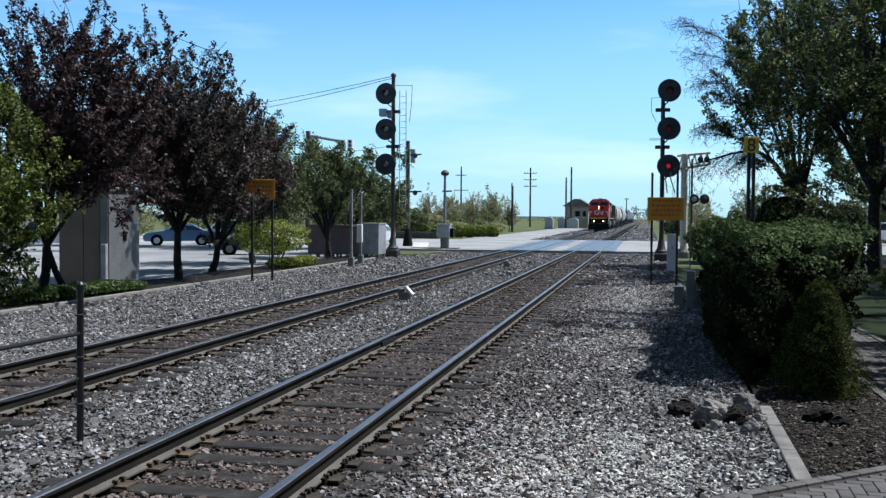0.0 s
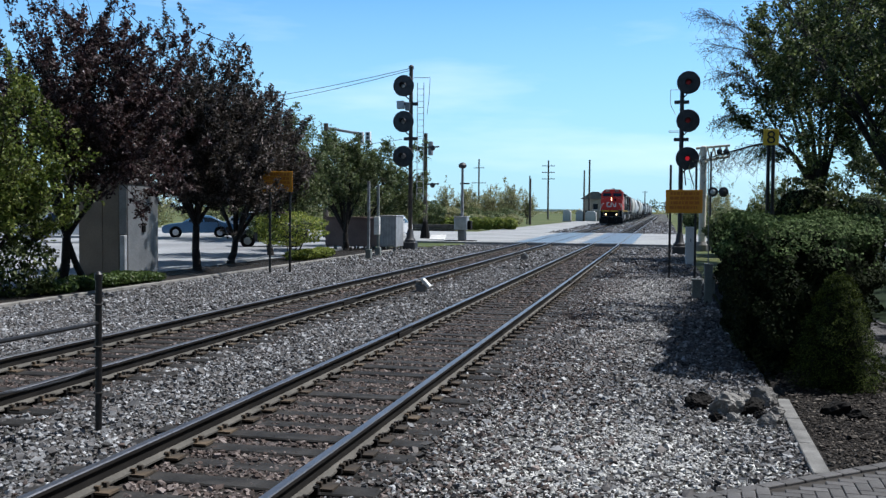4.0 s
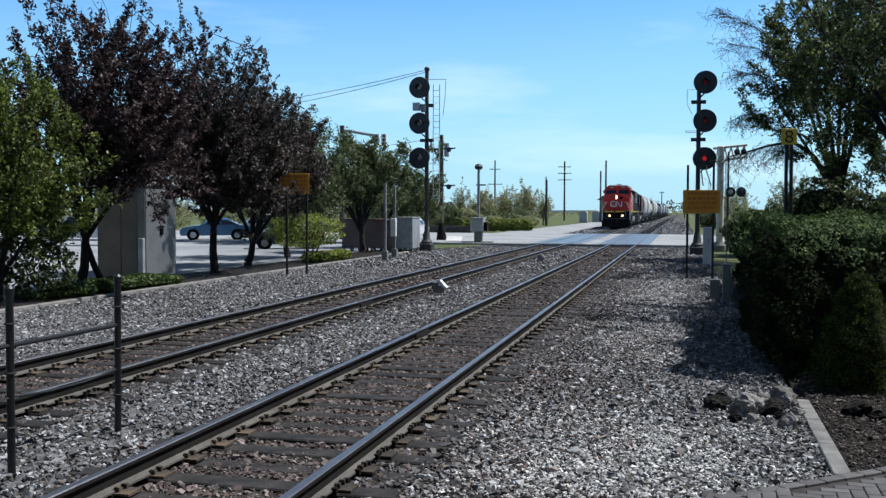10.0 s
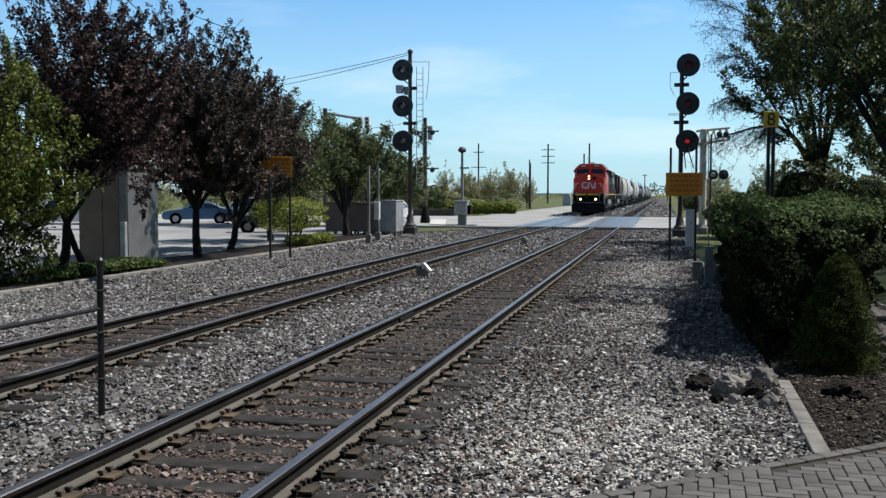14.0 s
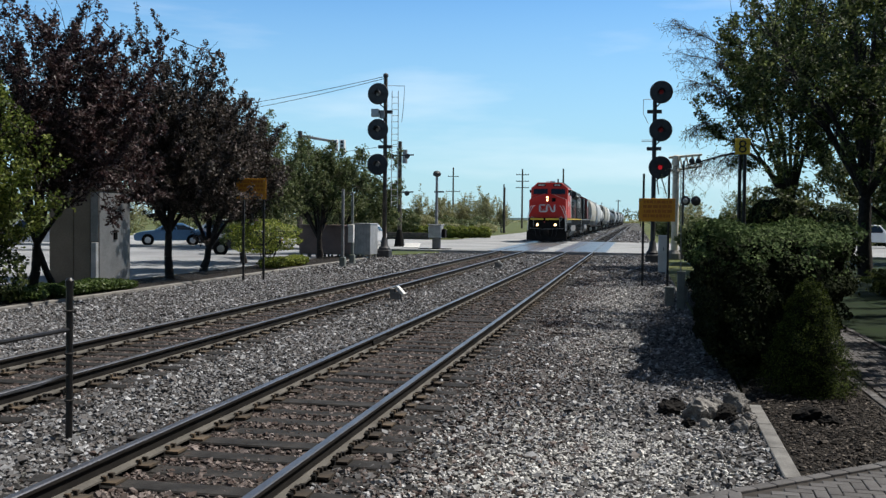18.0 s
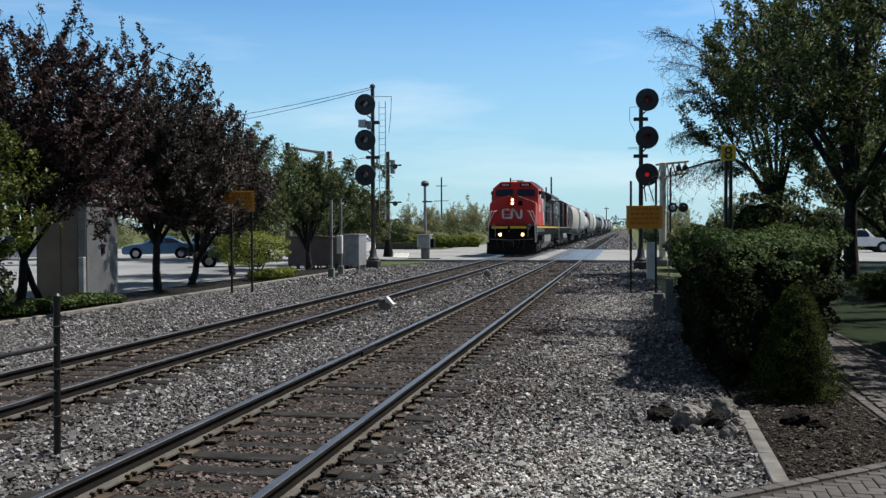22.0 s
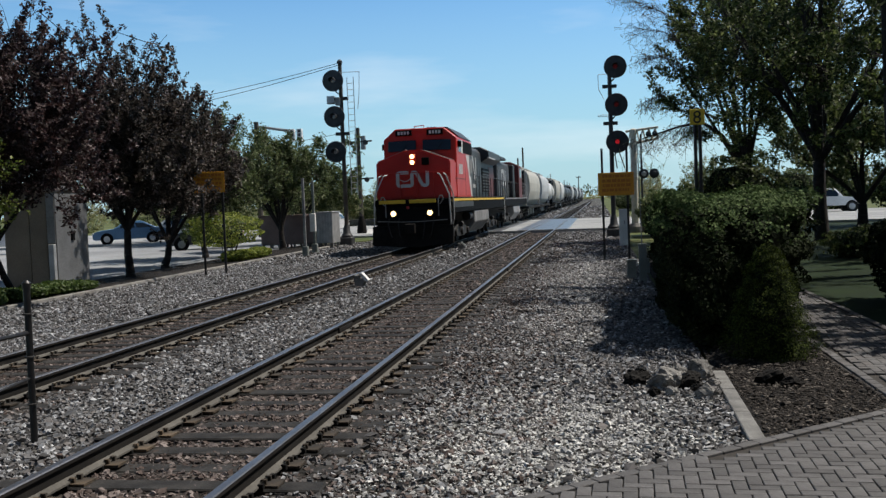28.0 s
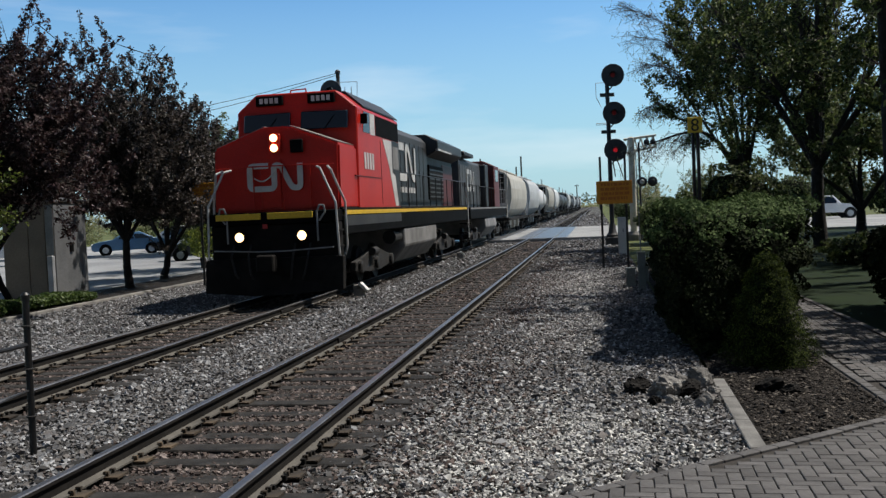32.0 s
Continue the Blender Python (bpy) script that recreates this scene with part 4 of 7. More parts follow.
tree("street_tree", "green broadleaf tree near the road", -13.6, 53.0, 5.6, (2.9, 2.6), 1.3, 0.13, M_GREEN, M_BARK, 16000, 27, 0.09, (1.0, 0), 8, 0.6, STREET, shoot=0.45, gap=0.4, spread=0.1, bough=0.8)
tree("street_tree", "green broadleaf tree at the end of the lot", -21.0, 58.0, 7.0, (3.2, 3.0), 1.6, 0.15, M_GREEN, M_BARK, 18000, 29, 0.1, (0, 0), 8, 0.8, STREET, shoot=0.5, gap=0.4, spread=0.12, bough=1.0)
bush("forsythia_bush", "round yellow-green bush at the kerb", -11.2, 36.2, (2.9, 2.6, 1.35), M_LIME, 4200, 31, 0.05, z=0.62, core=False)
bush("dark_shrub", "dark green shrub under the small maple", -11.0, 19.2, (1.8, 1.8, 1.4), M_DARKGREEN, 2600, 32, 0.06, core=False)
for i, (x, y, s) in enumerate(((-10.7, 20.2, 0.9), (-10.7, 21.2, 1.0), (-10.65, 22.2, 1.0), (-10.65, 23.2, 1.0), (-10.6, 24.1, 0.8))):
    bush("ground_cover", "low bright green ground cover at the kerb", x, y, (1.0, 1.2, 0.34 * s), M_COVER, 2000, 40 + i, 0.05, z=0.04, group="ground cover plants", stems=False)
for i, (x, y) in enumerate(((-10.8, 36.0), (-10.8, 37.1), (-10.7, 38.2), (-10.9, 39.3))):
    bush("low_shrub", "low clipped green shrub at the kerb", x, y, (1.0, 1.1, 0.42), M_LIME, 1500, 50 + i, 0.05, z=0.03, group="low shrubs")

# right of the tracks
bush("hedge", "large clipped hedge, its top leaves coloured as sunlit", 5.14, 16.5, (1.8, 7.2, 1.9), M_HEDGE, 150000, 60, 0.031, boxy=True, category="hedge", turn=-2.8)
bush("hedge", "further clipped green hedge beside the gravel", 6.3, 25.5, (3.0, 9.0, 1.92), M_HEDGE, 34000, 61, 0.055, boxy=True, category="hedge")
tree("shade_tree", "large shade tree with dark spreading limbs", 10.1, 23.5, 13.0, (3.4, 3.6), 4.6, 0.23, M_DARKGREEN, M_BARK, 17000, 70, 0.06, (-0.6, 0), 9, 0.1, SHADE, 6.0, shoot=0.5, gap=0.7, spread=0.09, droop=0.3, sprays=11, bough=1.0, belly=0.3)
tree("shade_tree", "tall shade tree with forked trunk on the lawn", 11.5, 38.0, 15.0, (5.6, 4.6), 2.6, 0.25, M_DARKGREEN, M_BARK, 43000, 71, 0.08, (-0.2, 0), 11, 0.1, SHADE, 3.0, shoot=0.5, gap=0.7, spread=0.1, droop=0.3, sprays=11, bough=1.2, belly=0.42)
drooping = tree("shade_tree", "shade tree with thin drooping outer twigs", 9.9, 45.0, 13.5, (4.3, 3.8), 3.9, 0.18, M_DARKGREEN, M_BARK, 31000, 72, 0.086, (-0.15, 0), 10, 0.1, SHADE, 2.6, shoot=0.5, gap=0.62, spread=0.1, droop=0.25, sprays=11, bough=1.2, belly=0.42)
tree("shade_tree", "leafy tree beside the road", 16.5, 52.0, 9.5, (5.0, 4.0), 1.4, 0.25, M_GREEN, M_BARK, 21000, 73, 0.12, (0, 0), 8, 0.2, SHADE, shoot=0.7, gap=0.5, spread=0.15, sprays=11, bough=1.3)
tree("shade_tree", "dense dark tree at the lawn's edge", 16.0, 31.0, 11.5, (5.6, 4.6), 2.0, 0.28, M_DARKGREEN, M_BARK, 24000, 74, 0.095, (0, 0), 9, 0.2, SHADE, shoot=0.55, gap=0.6, spread=0.12, sprays=11, bough=1.3)
# the next two trees stand out of view, added for the shade they cast
tree("shade_tree", "unseen broad tree added to shade the lawn and path", 12.4, 15.6, 8.8, (4.0, 4.6), 2.8, 0.3, M_DARKGREEN, M_BARK, 22000, 76, 0.1, (0, 0), 9, 0.0, SHADE, 3.4, shoot=0.6, gap=0.5, spread=0.14, sprays=12, bough=1.2)
tree("shade_tree", "unseen small tree added to dapple the brick path with shade", 10.8, 10.2, 6.6, (2.2, 2.0), 3.2, 0.14, M_GREEN, M_BARK, 7000, 77, 0.07, (0, 0), 7, 0.0, SHADE, 2.4, shoot=0.45, spread=0.12)
tree("shade_tree", "leafy tree further over the lawn", 17.8, 25.5, 10.0, (4.0, 4.2), 2.4, 0.28, M_DARKGREEN, M_BARK, 17000, 79, 0.1, (0, 0), 9, 0.0, SHADE, shoot=0.6, gap=0.6, spread=0.13, sprays=11, bough=1.2)


def loose_twigs(parent, lines, down, leafy_share, seed):
    """Half-bare outer twigs with a few pale leaves, along arching limbs."""
    rng = np.random.default_rng(seed)
    a, b, pts = [], [], []
    for line, n, reach in lines:
        line = np.array(line)
        for k in range(n):
            i = rng.integers(0, len(line) - 1)
            p = line[i] + (line[i + 1] - line[i]) * rng.random()
            way = line[i + 1] - line[i]
            way = way / np.linalg.norm(way) + rng.normal(size=3) * 0.45 + np.array([0, 0, -down])
            q = p + way / np.linalg.norm(way) * reach * rng.uniform(0.4, 1.1)
            q2 = q + np.array([rng.normal() * 0.25, rng.normal() * 0.25, -0.35 * down - 0.1]) * reach
            a += [p, q]
            b += [q, q2]
            for h in range(5):
                o = p + (q - p) * rng.random() if h < 3 else q + (q2 - q) * rng.random()
                a.append(o)
                b.append(o + (rng.normal(size=3) * 0.2 + np.array([0, 0, -0.14])) * reach)
            for h in rng.random(rng.poisson(leafy_share)):
                pts.append(q + (q2 - q) * h + rng.normal(size=3) * 0.08)
    a, b, pts = np.array(a), np.array(b), np.array(pts)
    tw = new("twig_fringe", twigs_mesh("twig_fringe", a, b, np.full(len(a), 0.0075), np.full(len(a), 0.004), M_BARKGREY))
    tw.parent = parent
    tagged(tw, kind="stuff")
    lv = new("outer_leaves", leaves_mesh("outer_leaves", pts, rng.normal(size=(len(pts), 3)), rng.uniform(0.6, 1.2, len(pts)) * 0.05, M_FAR, rng))
    lv.parent = parent
    tagged(lv, kind="stuff")


LOW_LIMB = [(-0.1, 0, 3.0), (-1.1, -0.2, 4.5), (-2.0, -0.4, 5.15), (-3.0, -0.6, 4.95), (-4.6, -0.8, 4.5)]
limb = B()
for k in range(4):
    rod(limb, LOW_LIMB[k], LOW_LIMB[k + 1], 0.12 - 0.025 * k, 0.095 - 0.025 * k, 7)
part("low_limb", limb, M_BARK, drooping, "bare arching limb", smooth=True)
HIGH_LIMBS = [[(-1.2, 0, 8.2), (-2.3, 0, 9.2), (-3.6, -0.3, 10.1), (-4.9, -0.5, 10.7)], [(-1.2, 0, 7.9), (-2.3, 0, 8.5), (-3.5, -0.3, 9.2), (-4.7, -0.5, 9.4)], [(-1.0, 0, 6.6), (-2.2, 0, 7.2), (-3.4, -0.5, 8.0), (-4.3, -0.8, 8.1)]]
for line in HIGH_LIMBS:
    limb = B()
    for k in range(3):
        rod(limb, line[k], line[k + 1], 0.05 - 0.014 * k, 0.036 - 0.014 * k, 6)
    part("outer_limb", limb, M_BARKGREY, drooping, "thin half-bare outer limb", smooth=True)
loose_twigs(drooping, [(line[1:], 60, 1.0) for line in HIGH_LIMBS], 0.0, 0.6, 90)
loose_twigs(drooping, [(LOW_LIMB[1:], 100, 1.15), ([(-2.5, 0, 5.9), (-3.6, -0.5, 6.5), (-4.3, -0.8, 6.2)], 60, 0.8)], 0.6, 3.5, 91)


# ---- train ----
def wheel_set():
    bm = B()
    for s in (-1, 1):
        turned(bm, [(0.05, s * 0.68), (0.52, s * 0.685), (0.52, s * 0.715), (0.5, s * 0.72), (0.49, s * 0.81), (0.4, s * 0.815), (0.34, s * 0.785), (0.16, s * 0.785), (0.13, s * 0.84), (0.05, s * 0.84)], (0, 0, 0), "x", 24)
        for k in range(3):
            a = 2 * math.pi * k / 3
            box(bm, s * 0.80 - 0.012, s * 0.80 + 0.012, 0.25 * math.cos(a) - 0.05, 0.25 * math.cos(a) + 0.05, 0.25 * math.sin(a) - 0.05, 0.25 * math.sin(a) + 0.05)
    rod(bm, (-1.0, 0, 0), (1.0, 0, 0), 0.09, 0.09, 10)
    return bm


WHEELS = mesh_of("wheel_set", wheel_set(), M_TRUCK, smooth=True)
rolling = []


def truck(parent, y, axles, spacing, width=1.02):
    """A bogie: side frames with journal boxes and springs, and its wheel sets."""
    half = spacing * (axles - 1) / 2
    for s in (-1, 1):
        bm = B()
        x0, x1 = sorted((s * width, s * (width + 0.16)))
        prism(bm, [(y - half - 0.35, 0.42), (y - half - 0.3, 0.66), (y - half + 0.45, 0.74), (y - 0.45, 0.92), (y + 0.45, 0.92), (y + half - 0.45, 0.74), (y + half + 0.3, 0.66),
                   (y + half + 0.35, 0.42), (y + half - 0.3, 0.4), (y + 0.6, 0.33), (y - 0.6, 0.33), (y - half + 0.3, 0.4)], "x", x0, x1)
        part("side_frame", bm, M_TRUCK, parent, bevel=0.02)
        for k in range(axles):
            yy = y - half + k * spacing
            bm = turned(B(), [(0.16, 0), (0.16, 0.07), (0.1, 0.09)] if s > 0 else [(0.1, -0.09), (0.16, -0.07), (0.16, 0)], (s * (width + 0.17), yy, 0.53), "x", 12)
            part("journal_box", bm, M_TRUCK, parent)
        bm = B()
        for k in (-0.24, 0, 0.24):
            for j in range(5):
                turned(bm, [(0.075, 0), (0.085, 0.025), (0.075, 0.05)], (s * (width + 0.1), y + k, 0.42 + j * 0.075), "z", 8)
        part("spring_set", bm, M_UNDER, parent)
        part("brake_cylinder", rod(B(), (s * (width + 0.24), y - 0.75, 0.86), (s * (width + 0.24), y - 0.3, 0.86), 0.11, 0.11, 12), M_TRUCK, parent)
    for k in range(axles):
        w = new("wheel_set", WHEELS)
        w.parent = parent
        place = (0, y - half + k * spacing, 0.5)
        w.matrix_basis = pose(*place)
        rolling.append((w, place))


def coupler(parent, y, s):
    bm = box(B(), -0.12, 0.12, min(y, y + s * 0.7), max(y, y + s * 0.7), 0.72, 0.98)
    box(bm, -0.2, 0.2, min(y + s * 0.45, y + s * 0.72), max(y + s * 0.45, y + s * 0.72), 0.66, 1.04)
    part("coupler", bm, M_UNDER, parent, bevel=0.03)


def wordmark(parent, x, y, z, w, h, material, axis, thick):
    """One looping white ribbon with rounded turns."""
    t = h * 0.2
    hw, hh = (w - t) / 2, (h - t) / 2
    turns = [(-0.27, 1), (-1, 1), (-1, -1), (-0.05, -1), (-0.05, 1), (0.22, 1), (0.64, -1), (0.96, -1), (0.96, 1.12)]
    turns = [Vector((u * hw, v * hh)) for u, v in turns]
    line = [turns[0]]
    for p, c, q in zip(turns, turns[1:], turns[2:]):
        r = min(t * 0.8, (p - c).length * 0.48, (q - c).length * 0.48)
        a, b = c + (p - c).normalized() * r, c + (q - c).normalized() * r
        line += [a.lerp(c, k / 5).lerp(c.lerp(b, k / 5), k / 5) for k in range(6)]
    line.append(turns[-1])
    edges = []
    for i, p in enumerate(line):
        d = (line[min(i + 1, len(line) - 1)] - line[max(i - 1, 0)]).normalized()
        n = Vector((-d.y, d.x)) * t / 2
        edges.append((p + n, p - n))
    bm = B()
    rows = []
    for i, pair in enumerate(edges):
        proud = thick + 0.00012 * i
        if axis == "y":
            rows.append([bm.verts.new((x + p.x, y - off, z + p.y)) for p in pair for off in (proud, -0.002)])
        else:
            rows.append([bm.verts.new((x + off, y + p.x, z + p.y)) for p in pair for off in (proud, -0.002)])
    for p, q in zip(rows, rows[1:]):
        for i, j in ((0, 2), (2, 3), (3, 1), (1, 0)):
            bm.faces.new((p[i], p[j], q[j], q[i]))
    part("emblem", bm, material, parent, "broad white looping ribbon emblem")


def digits(parent, name, x, y, z, w, h, material, axis, thick):
    """A row of four numerals, as plain bars."""
    for k in range(4):
        bm = B()
        u = (k - 1.5) * w / 4
        if axis == "y":
            box(bm, x + u - w * 0.085, x + u + w * 0.085, y - thick, y + 0.002, z - h / 2, z + h / 2)
        else:
            box(bm, x - 0.002, x + thick, y + u - w * 0.085, y + u + w * 0.085, z - h / 2, z + h / 2)
        part("numeral", bm, material, parent)


def side_rails(parent, x, y0, y1, z0, z1, n, material, posts=True):
    part("handrail", tube(B(), [(x, y0, z1), (x, y1, z1)], 0.02, 6), material, parent)
    if posts:
        me = mesh_of("stanchion", rod(B(), (0, 0, z0), (0, 0, z1), 0.018, 0.018, 6), material)
        for k in range(n):
            o = new("stanchion", me)
            o.parent, o.matrix_basis = parent, pose(x, y0 + (y1 - y0) * k / (n - 1), 0)


def hood_doors(parent, xs, y0, y1, z0, z1, n, material):
    """Tall access doors, each with a latch, on both sides of the hood."""
    d = (y1 - y0) / n
    bm = box(B(), 0, 0.025, 0.03, d - 0.03, z0, z1)
    box(bm, 0.025, 0.045, d * 0.78, d * 0.84, (z0 + z1) / 2 - 0.12, (z0 + z1) / 2 + 0.12)
    me = mesh_of("hood_door", bm, material, bevel=0.006)
    for s in (-1, 1):
        for k in range(n):
            o = new("hood_door", me)
            o.parent = parent
            o.matrix_basis = pose(s * xs, y0 + k * d + (d if s < 0 else 0), 0, 0, 0, 0 if s > 0 else 180)


def lead_locomotive():
    """A wide-nosed six-axle diesel. y = 0 is the nose's face, z = 0 the rail head."""
    L = thing("locomotive", "red and black wide-nosed diesel locomotive with lit headlights", "locomotive", group="locomotives")
    END = 21.6
    part("underframe", box(B(), -1.53, 1.53, 0.15, END, 1.4, 1.85), M_BLACK, L, bevel=0.02)
    part("walkway", box(B(), -1.52, 1.52, 0.1, END, 1.98, 2.03), M_UNDER, L)
    for s in (-1, 1):
        x0, x1 = sorted((s * 1.5, s * 1.537))
        part("side_stripe", box(B(), x0, x1, 0.3, END - 0.1, 1.866, 1.965), M_YSTRIPE, L, "yellow sill stripe")
        x0, x1 = sorted((s * 1.5, s * 1.535))
        part("sill_panel", box(B(), x0, x1, 0.35, 6.75, 1.6, 1.84), M_LOCOGREY, L, "grey panel below the sill stripe")
    # nose: sides upright, roof falling to both sides
    nose = [(-1.5, 2.0), (1.5, 2.0), (1.5, 3.5), (0.3, 3.95), (-0.3, 3.95), (-1.5, 3.5)]
    bm = prism(B(), nose, "y", 0.0, 1.75)
    for v in bm.verts:
        if v.co.z > 3.4:
            v.co.y += 0.12 if v.co.y < 0.5 else 0
    part("nose", bm, M_RED, L, "bright red nose", bevel=0.05, segments=2)
    for s in (-1, 1):
        bm = B()
        a = [Vector((s * 1.44, 0.24, 3.535)), Vector((s * 0.3, 0.24, 3.966)), Vector((s * 0.3, 1.72, 3.966)), Vector((s * 1.44, 1.72, 3.535))]
        lo = [bm.verts.new(p) for p in a]
        hi = [bm.verts.new(p + Vector((s * 0.006, 0, 0.016))) for p in a]
        bm.faces.new(lo)
        bm.faces.new(hi)
        for i in range(4):
            bm.faces.new((lo[i], lo[(i + 1) % 4], hi[(i + 1) % 4], hi[i]))
        part("nose_roof", bm, M_NOSETOP, L, "anti-glare grey nose roof")
    # cab
    cab = [(-1.53, 2.0), (1.53, 2.0), (1.53, 4.5), (1.02, 4.93), (-1.02, 4.93), (-1.53, 4.5)]
    bm = prism(B(), cab, "y", 1.7, 6.8)
    for v in bm.verts:
        if v.co.y < 2 and v.co.z > 4.4:
            v.co.y += 0.14
    part("cab", bm, M_RED, L, "red cab", bevel=0.03)
    part("cab_roof", prism(B(), [(-1.5, 4.56), (-1.02, 4.965), (1.02, 4.965), (1.5, 4.56), (1.5, 4.6), (1.05, 4.99), (-1.05, 4.99), (-1.5, 4.6)], "y", 2.6, 6.9), M_LOCOBLACK, L)
    # windscreens, number boards, lamps
    for x0, x1 in ((-1.32, -0.14), (0.14, 1.32)):
        bm = prism(B(), [(x0, 4.0), (x1, 3.98), (x1, 4.42), (x0, 4.44)] if x0 > 0 else [(x0, 3.98), (x1, 4.0), (x1, 4.44), (x0, 4.42)], "y", 1.64, 1.74)
        for v in bm.verts:
            v.co.y += (v.co.z - 4.0) * 0.24
        part("windscreen", bm, M_GLASS, L, "dark reflecting windscreen", bevel=0.015)
        wx = (x0 + x1) / 2
        part("wiper", tube(B(), [(wx, 1.62, 3.96), (wx + 0.25, 1.7, 4.3)], 0.012, 4), M_BLACK, L)
    for x in (-0.66, 0.66):
        nb = part("number_board", box(B(), x - 0.34, x + 0.34, 1.72, 1.9, 4.63, 4.86), M_BLACK, L, "black number board", bevel=0.01)
        digits(nb, "numerals", x, 1.72, 4.745, 0.52, 0.13, M_LOCOWHITE, "y", 0.006)
    hl = part("headlight_housing", box(B(), -0.14, 0.14, -0.02, 0.08, 3.36, 3.78), M_RED, L, bevel=0.02)
    for z in (3.45, 3.68):
        part("headlight_lens", turned(B(), [(0.085, 0.02), (0.09, -0.03), (0.07, -0.05)], (0, -0.01, z), "y", 18), M_HEADLAMP, hl, "lit round headlight")
    part("nose_vent", box(B(), 0.37, 0.67, -0.015, 0.08, 3.33, 3.63), M_BLACK, L, "black square nose opening", bevel=0.02)
    part("nose_door", box(B(), -0.36, 0.12, -0.012, 0.05, 2.08, 3.2), M_RED, L, bevel=0.012)
    wordmark(L, 0.0, -0.016, 2.79, 1.36, 0.66, M_LOCOWHITE, "y", 0.006)
    part("grab_chain", tube(B(), [(-0.62 + 0.062 * k, -0.07, 2.9 - 0.2 * math.sin(math.pi * k / 10)) for k in range(11)], 0.016, 6), M_LOCOWHITE, L)
    # front platform, yellow edge, pilot and plough
    for x0, x1 in ((-1.32, -0.26), (-0.1, 0.96)):
        part("platform_stripe", box(B(), x0, x1, -0.46, -0.4, 1.83, 1.97), M_YSTRIPE, L, "yellow platform edge", bevel=0.006)
    part("front_platform", box(B(), -1.5, 1.5, -0.4, 0.14, 1.72, 1.99), M_BLACK, L, bevel=0.02)
    part("end_plate", box(B(), -1.5, 1.5, -0.3, 0.1, 0.85, 1.72), M_UNDER, L, bevel=0.03)
    bm = prism(B(), [(-1.62, 0.95), (1.62, 0.95), (1.62, 0.2), (0.4, 0.12), (-0.4, 0.12), (-1.62, 0.2)], "y", -0.42, -0.2)
    for v in bm.verts:
        if v.co.z < 0.6:
            v.co.y -= 0.32 * (1 - abs(v.co.x) / 2.4)
    part("snow_plough", bm, M_UNDER, L, "black snow plough", bevel=0.015)
    for x in (-0.73, 0.73):
        d = part("ditch_light", rod(B(), (x, -0.56, 1.44), (x, -0.4, 1.44), 0.13, 0.15, 16), M_BLACK, L)
        part("lens", turned(B(), [(0.1, 0.0), (0.105, -0.012), (0.08, -0.03)], (x, -0.56, 1.44), "y", 18), M_HEADLAMP, d, "lit ditch light")
    part("red_marker", box(B(), -0.22, -0.12, -0.44, -0.4, 1.62, 1.72), M_DIMLAMP, L)
    coupler(L, -0.35, -1)
    for x in (-0.95, -0.55, 0.5, 0.85):
        part("air_hose", tube(B(), [(x, -0.34, 1.25), (x, -0.55, 1.0), (x * 0.9, -0.58, 0.6), (x * 0.8, -0.5, 0.45)], 0.026, 6), M_RUBBER, L)
    part("uncoupling_lever", tube(B(), [(-1.4, -0.42, 1.15), (-0.3, -0.5, 1.1), (0.3, -0.5, 1.1), (1.4, -0.42, 1.15)], 0.018, 6), M_GALV, L)
    for s in (-1, 1):
        # step well with treads, and the pale bent grab rails
        for k in range(4):
            x0, x1 = sorted((s * 1.15, s * 1.56))
            part("step", box(B(), x0, x1, -0.38, -0.02, 0.42 + 0.36 * k, 0.46 + 0.36 * k), M_UNDER, L)
        part("grab_rail", tube(B(), [(s * 1.02, -0.12, 2.98), (s * 1.14, -0.3, 2.93), (s * 1.5, -0.42, 2.15), (s * 1.54, -0.42, 1.0), (s * 1.54, -0.3, 0.85)], 0.026, 8), M_LOCOWHITE, L, "pale bent grab rail")
        part("grab_rail", tube(B(), [(s * 1.25, -0.05, 2.98), (s * 1.36, -0.2, 2.9), (s * 1.58, 0.12, 2.15), (s * 1.58, 0.14, 1.15), (s * 1.52, 0.14, 0.95)], 0.026, 8), M_LOCOWHITE, L, "pale bent grab rail")
        part("platform_loop", tube(B(), [(s * 1.06, -0.43, 1.3), (s * 1.06, -0.43, 1.95), (s * 1.12, -0.43, 2.1), (s * 1.22, -0.43, 2.1), (s * 1.25, -0.43, 1.95), (s * 1.1, -0.43, 1.75)], 0.022, 6), M_GALV, L)
    part("nose_rail", tube(B(), [(-1.4, -0.08, 3.02), (-0.7, -0.1, 3.04), (0.7, -0.1, 3.04), (1.4, -0.08, 3.02)], 0.016, 6), M_RED, L)
    for x in (-0.5, 0.2, 0.85):
        part("nose_post", tube(B(), [(x, -0.1, 2.03), (x, -0.1, 3.04)], 0.016, 6), M_RED, L)
    # sides of the cab
    for s in (-1, 1):
        x = s * 1.53
        def side(name, outline, material, label="", proud=0.006):
            x0, x1 = sorted((x - s * 0.02, x + s * proud))
            return part(name, prism(B(), outline, "x", x0, x1), material, L, label)
        side("side_window", [(2.35, 3.92), (3.1, 3.92), (3.1, 4.44), (2.5, 4.44)], M_GLASS, "dark side window", 0.012)
        side("window_post", [(3.16, 3.9), (3.7, 3.9), (3.7, 4.45), (3.16, 4.45)], M_LOCOWHITE, "", 0.009)
        side("rear_window", [(3.78, 3.92), (6.72, 3.92), (6.72, 4.44), (3.78, 4.44)], M_BLACK, "black recessed rear cab window", 0.012)
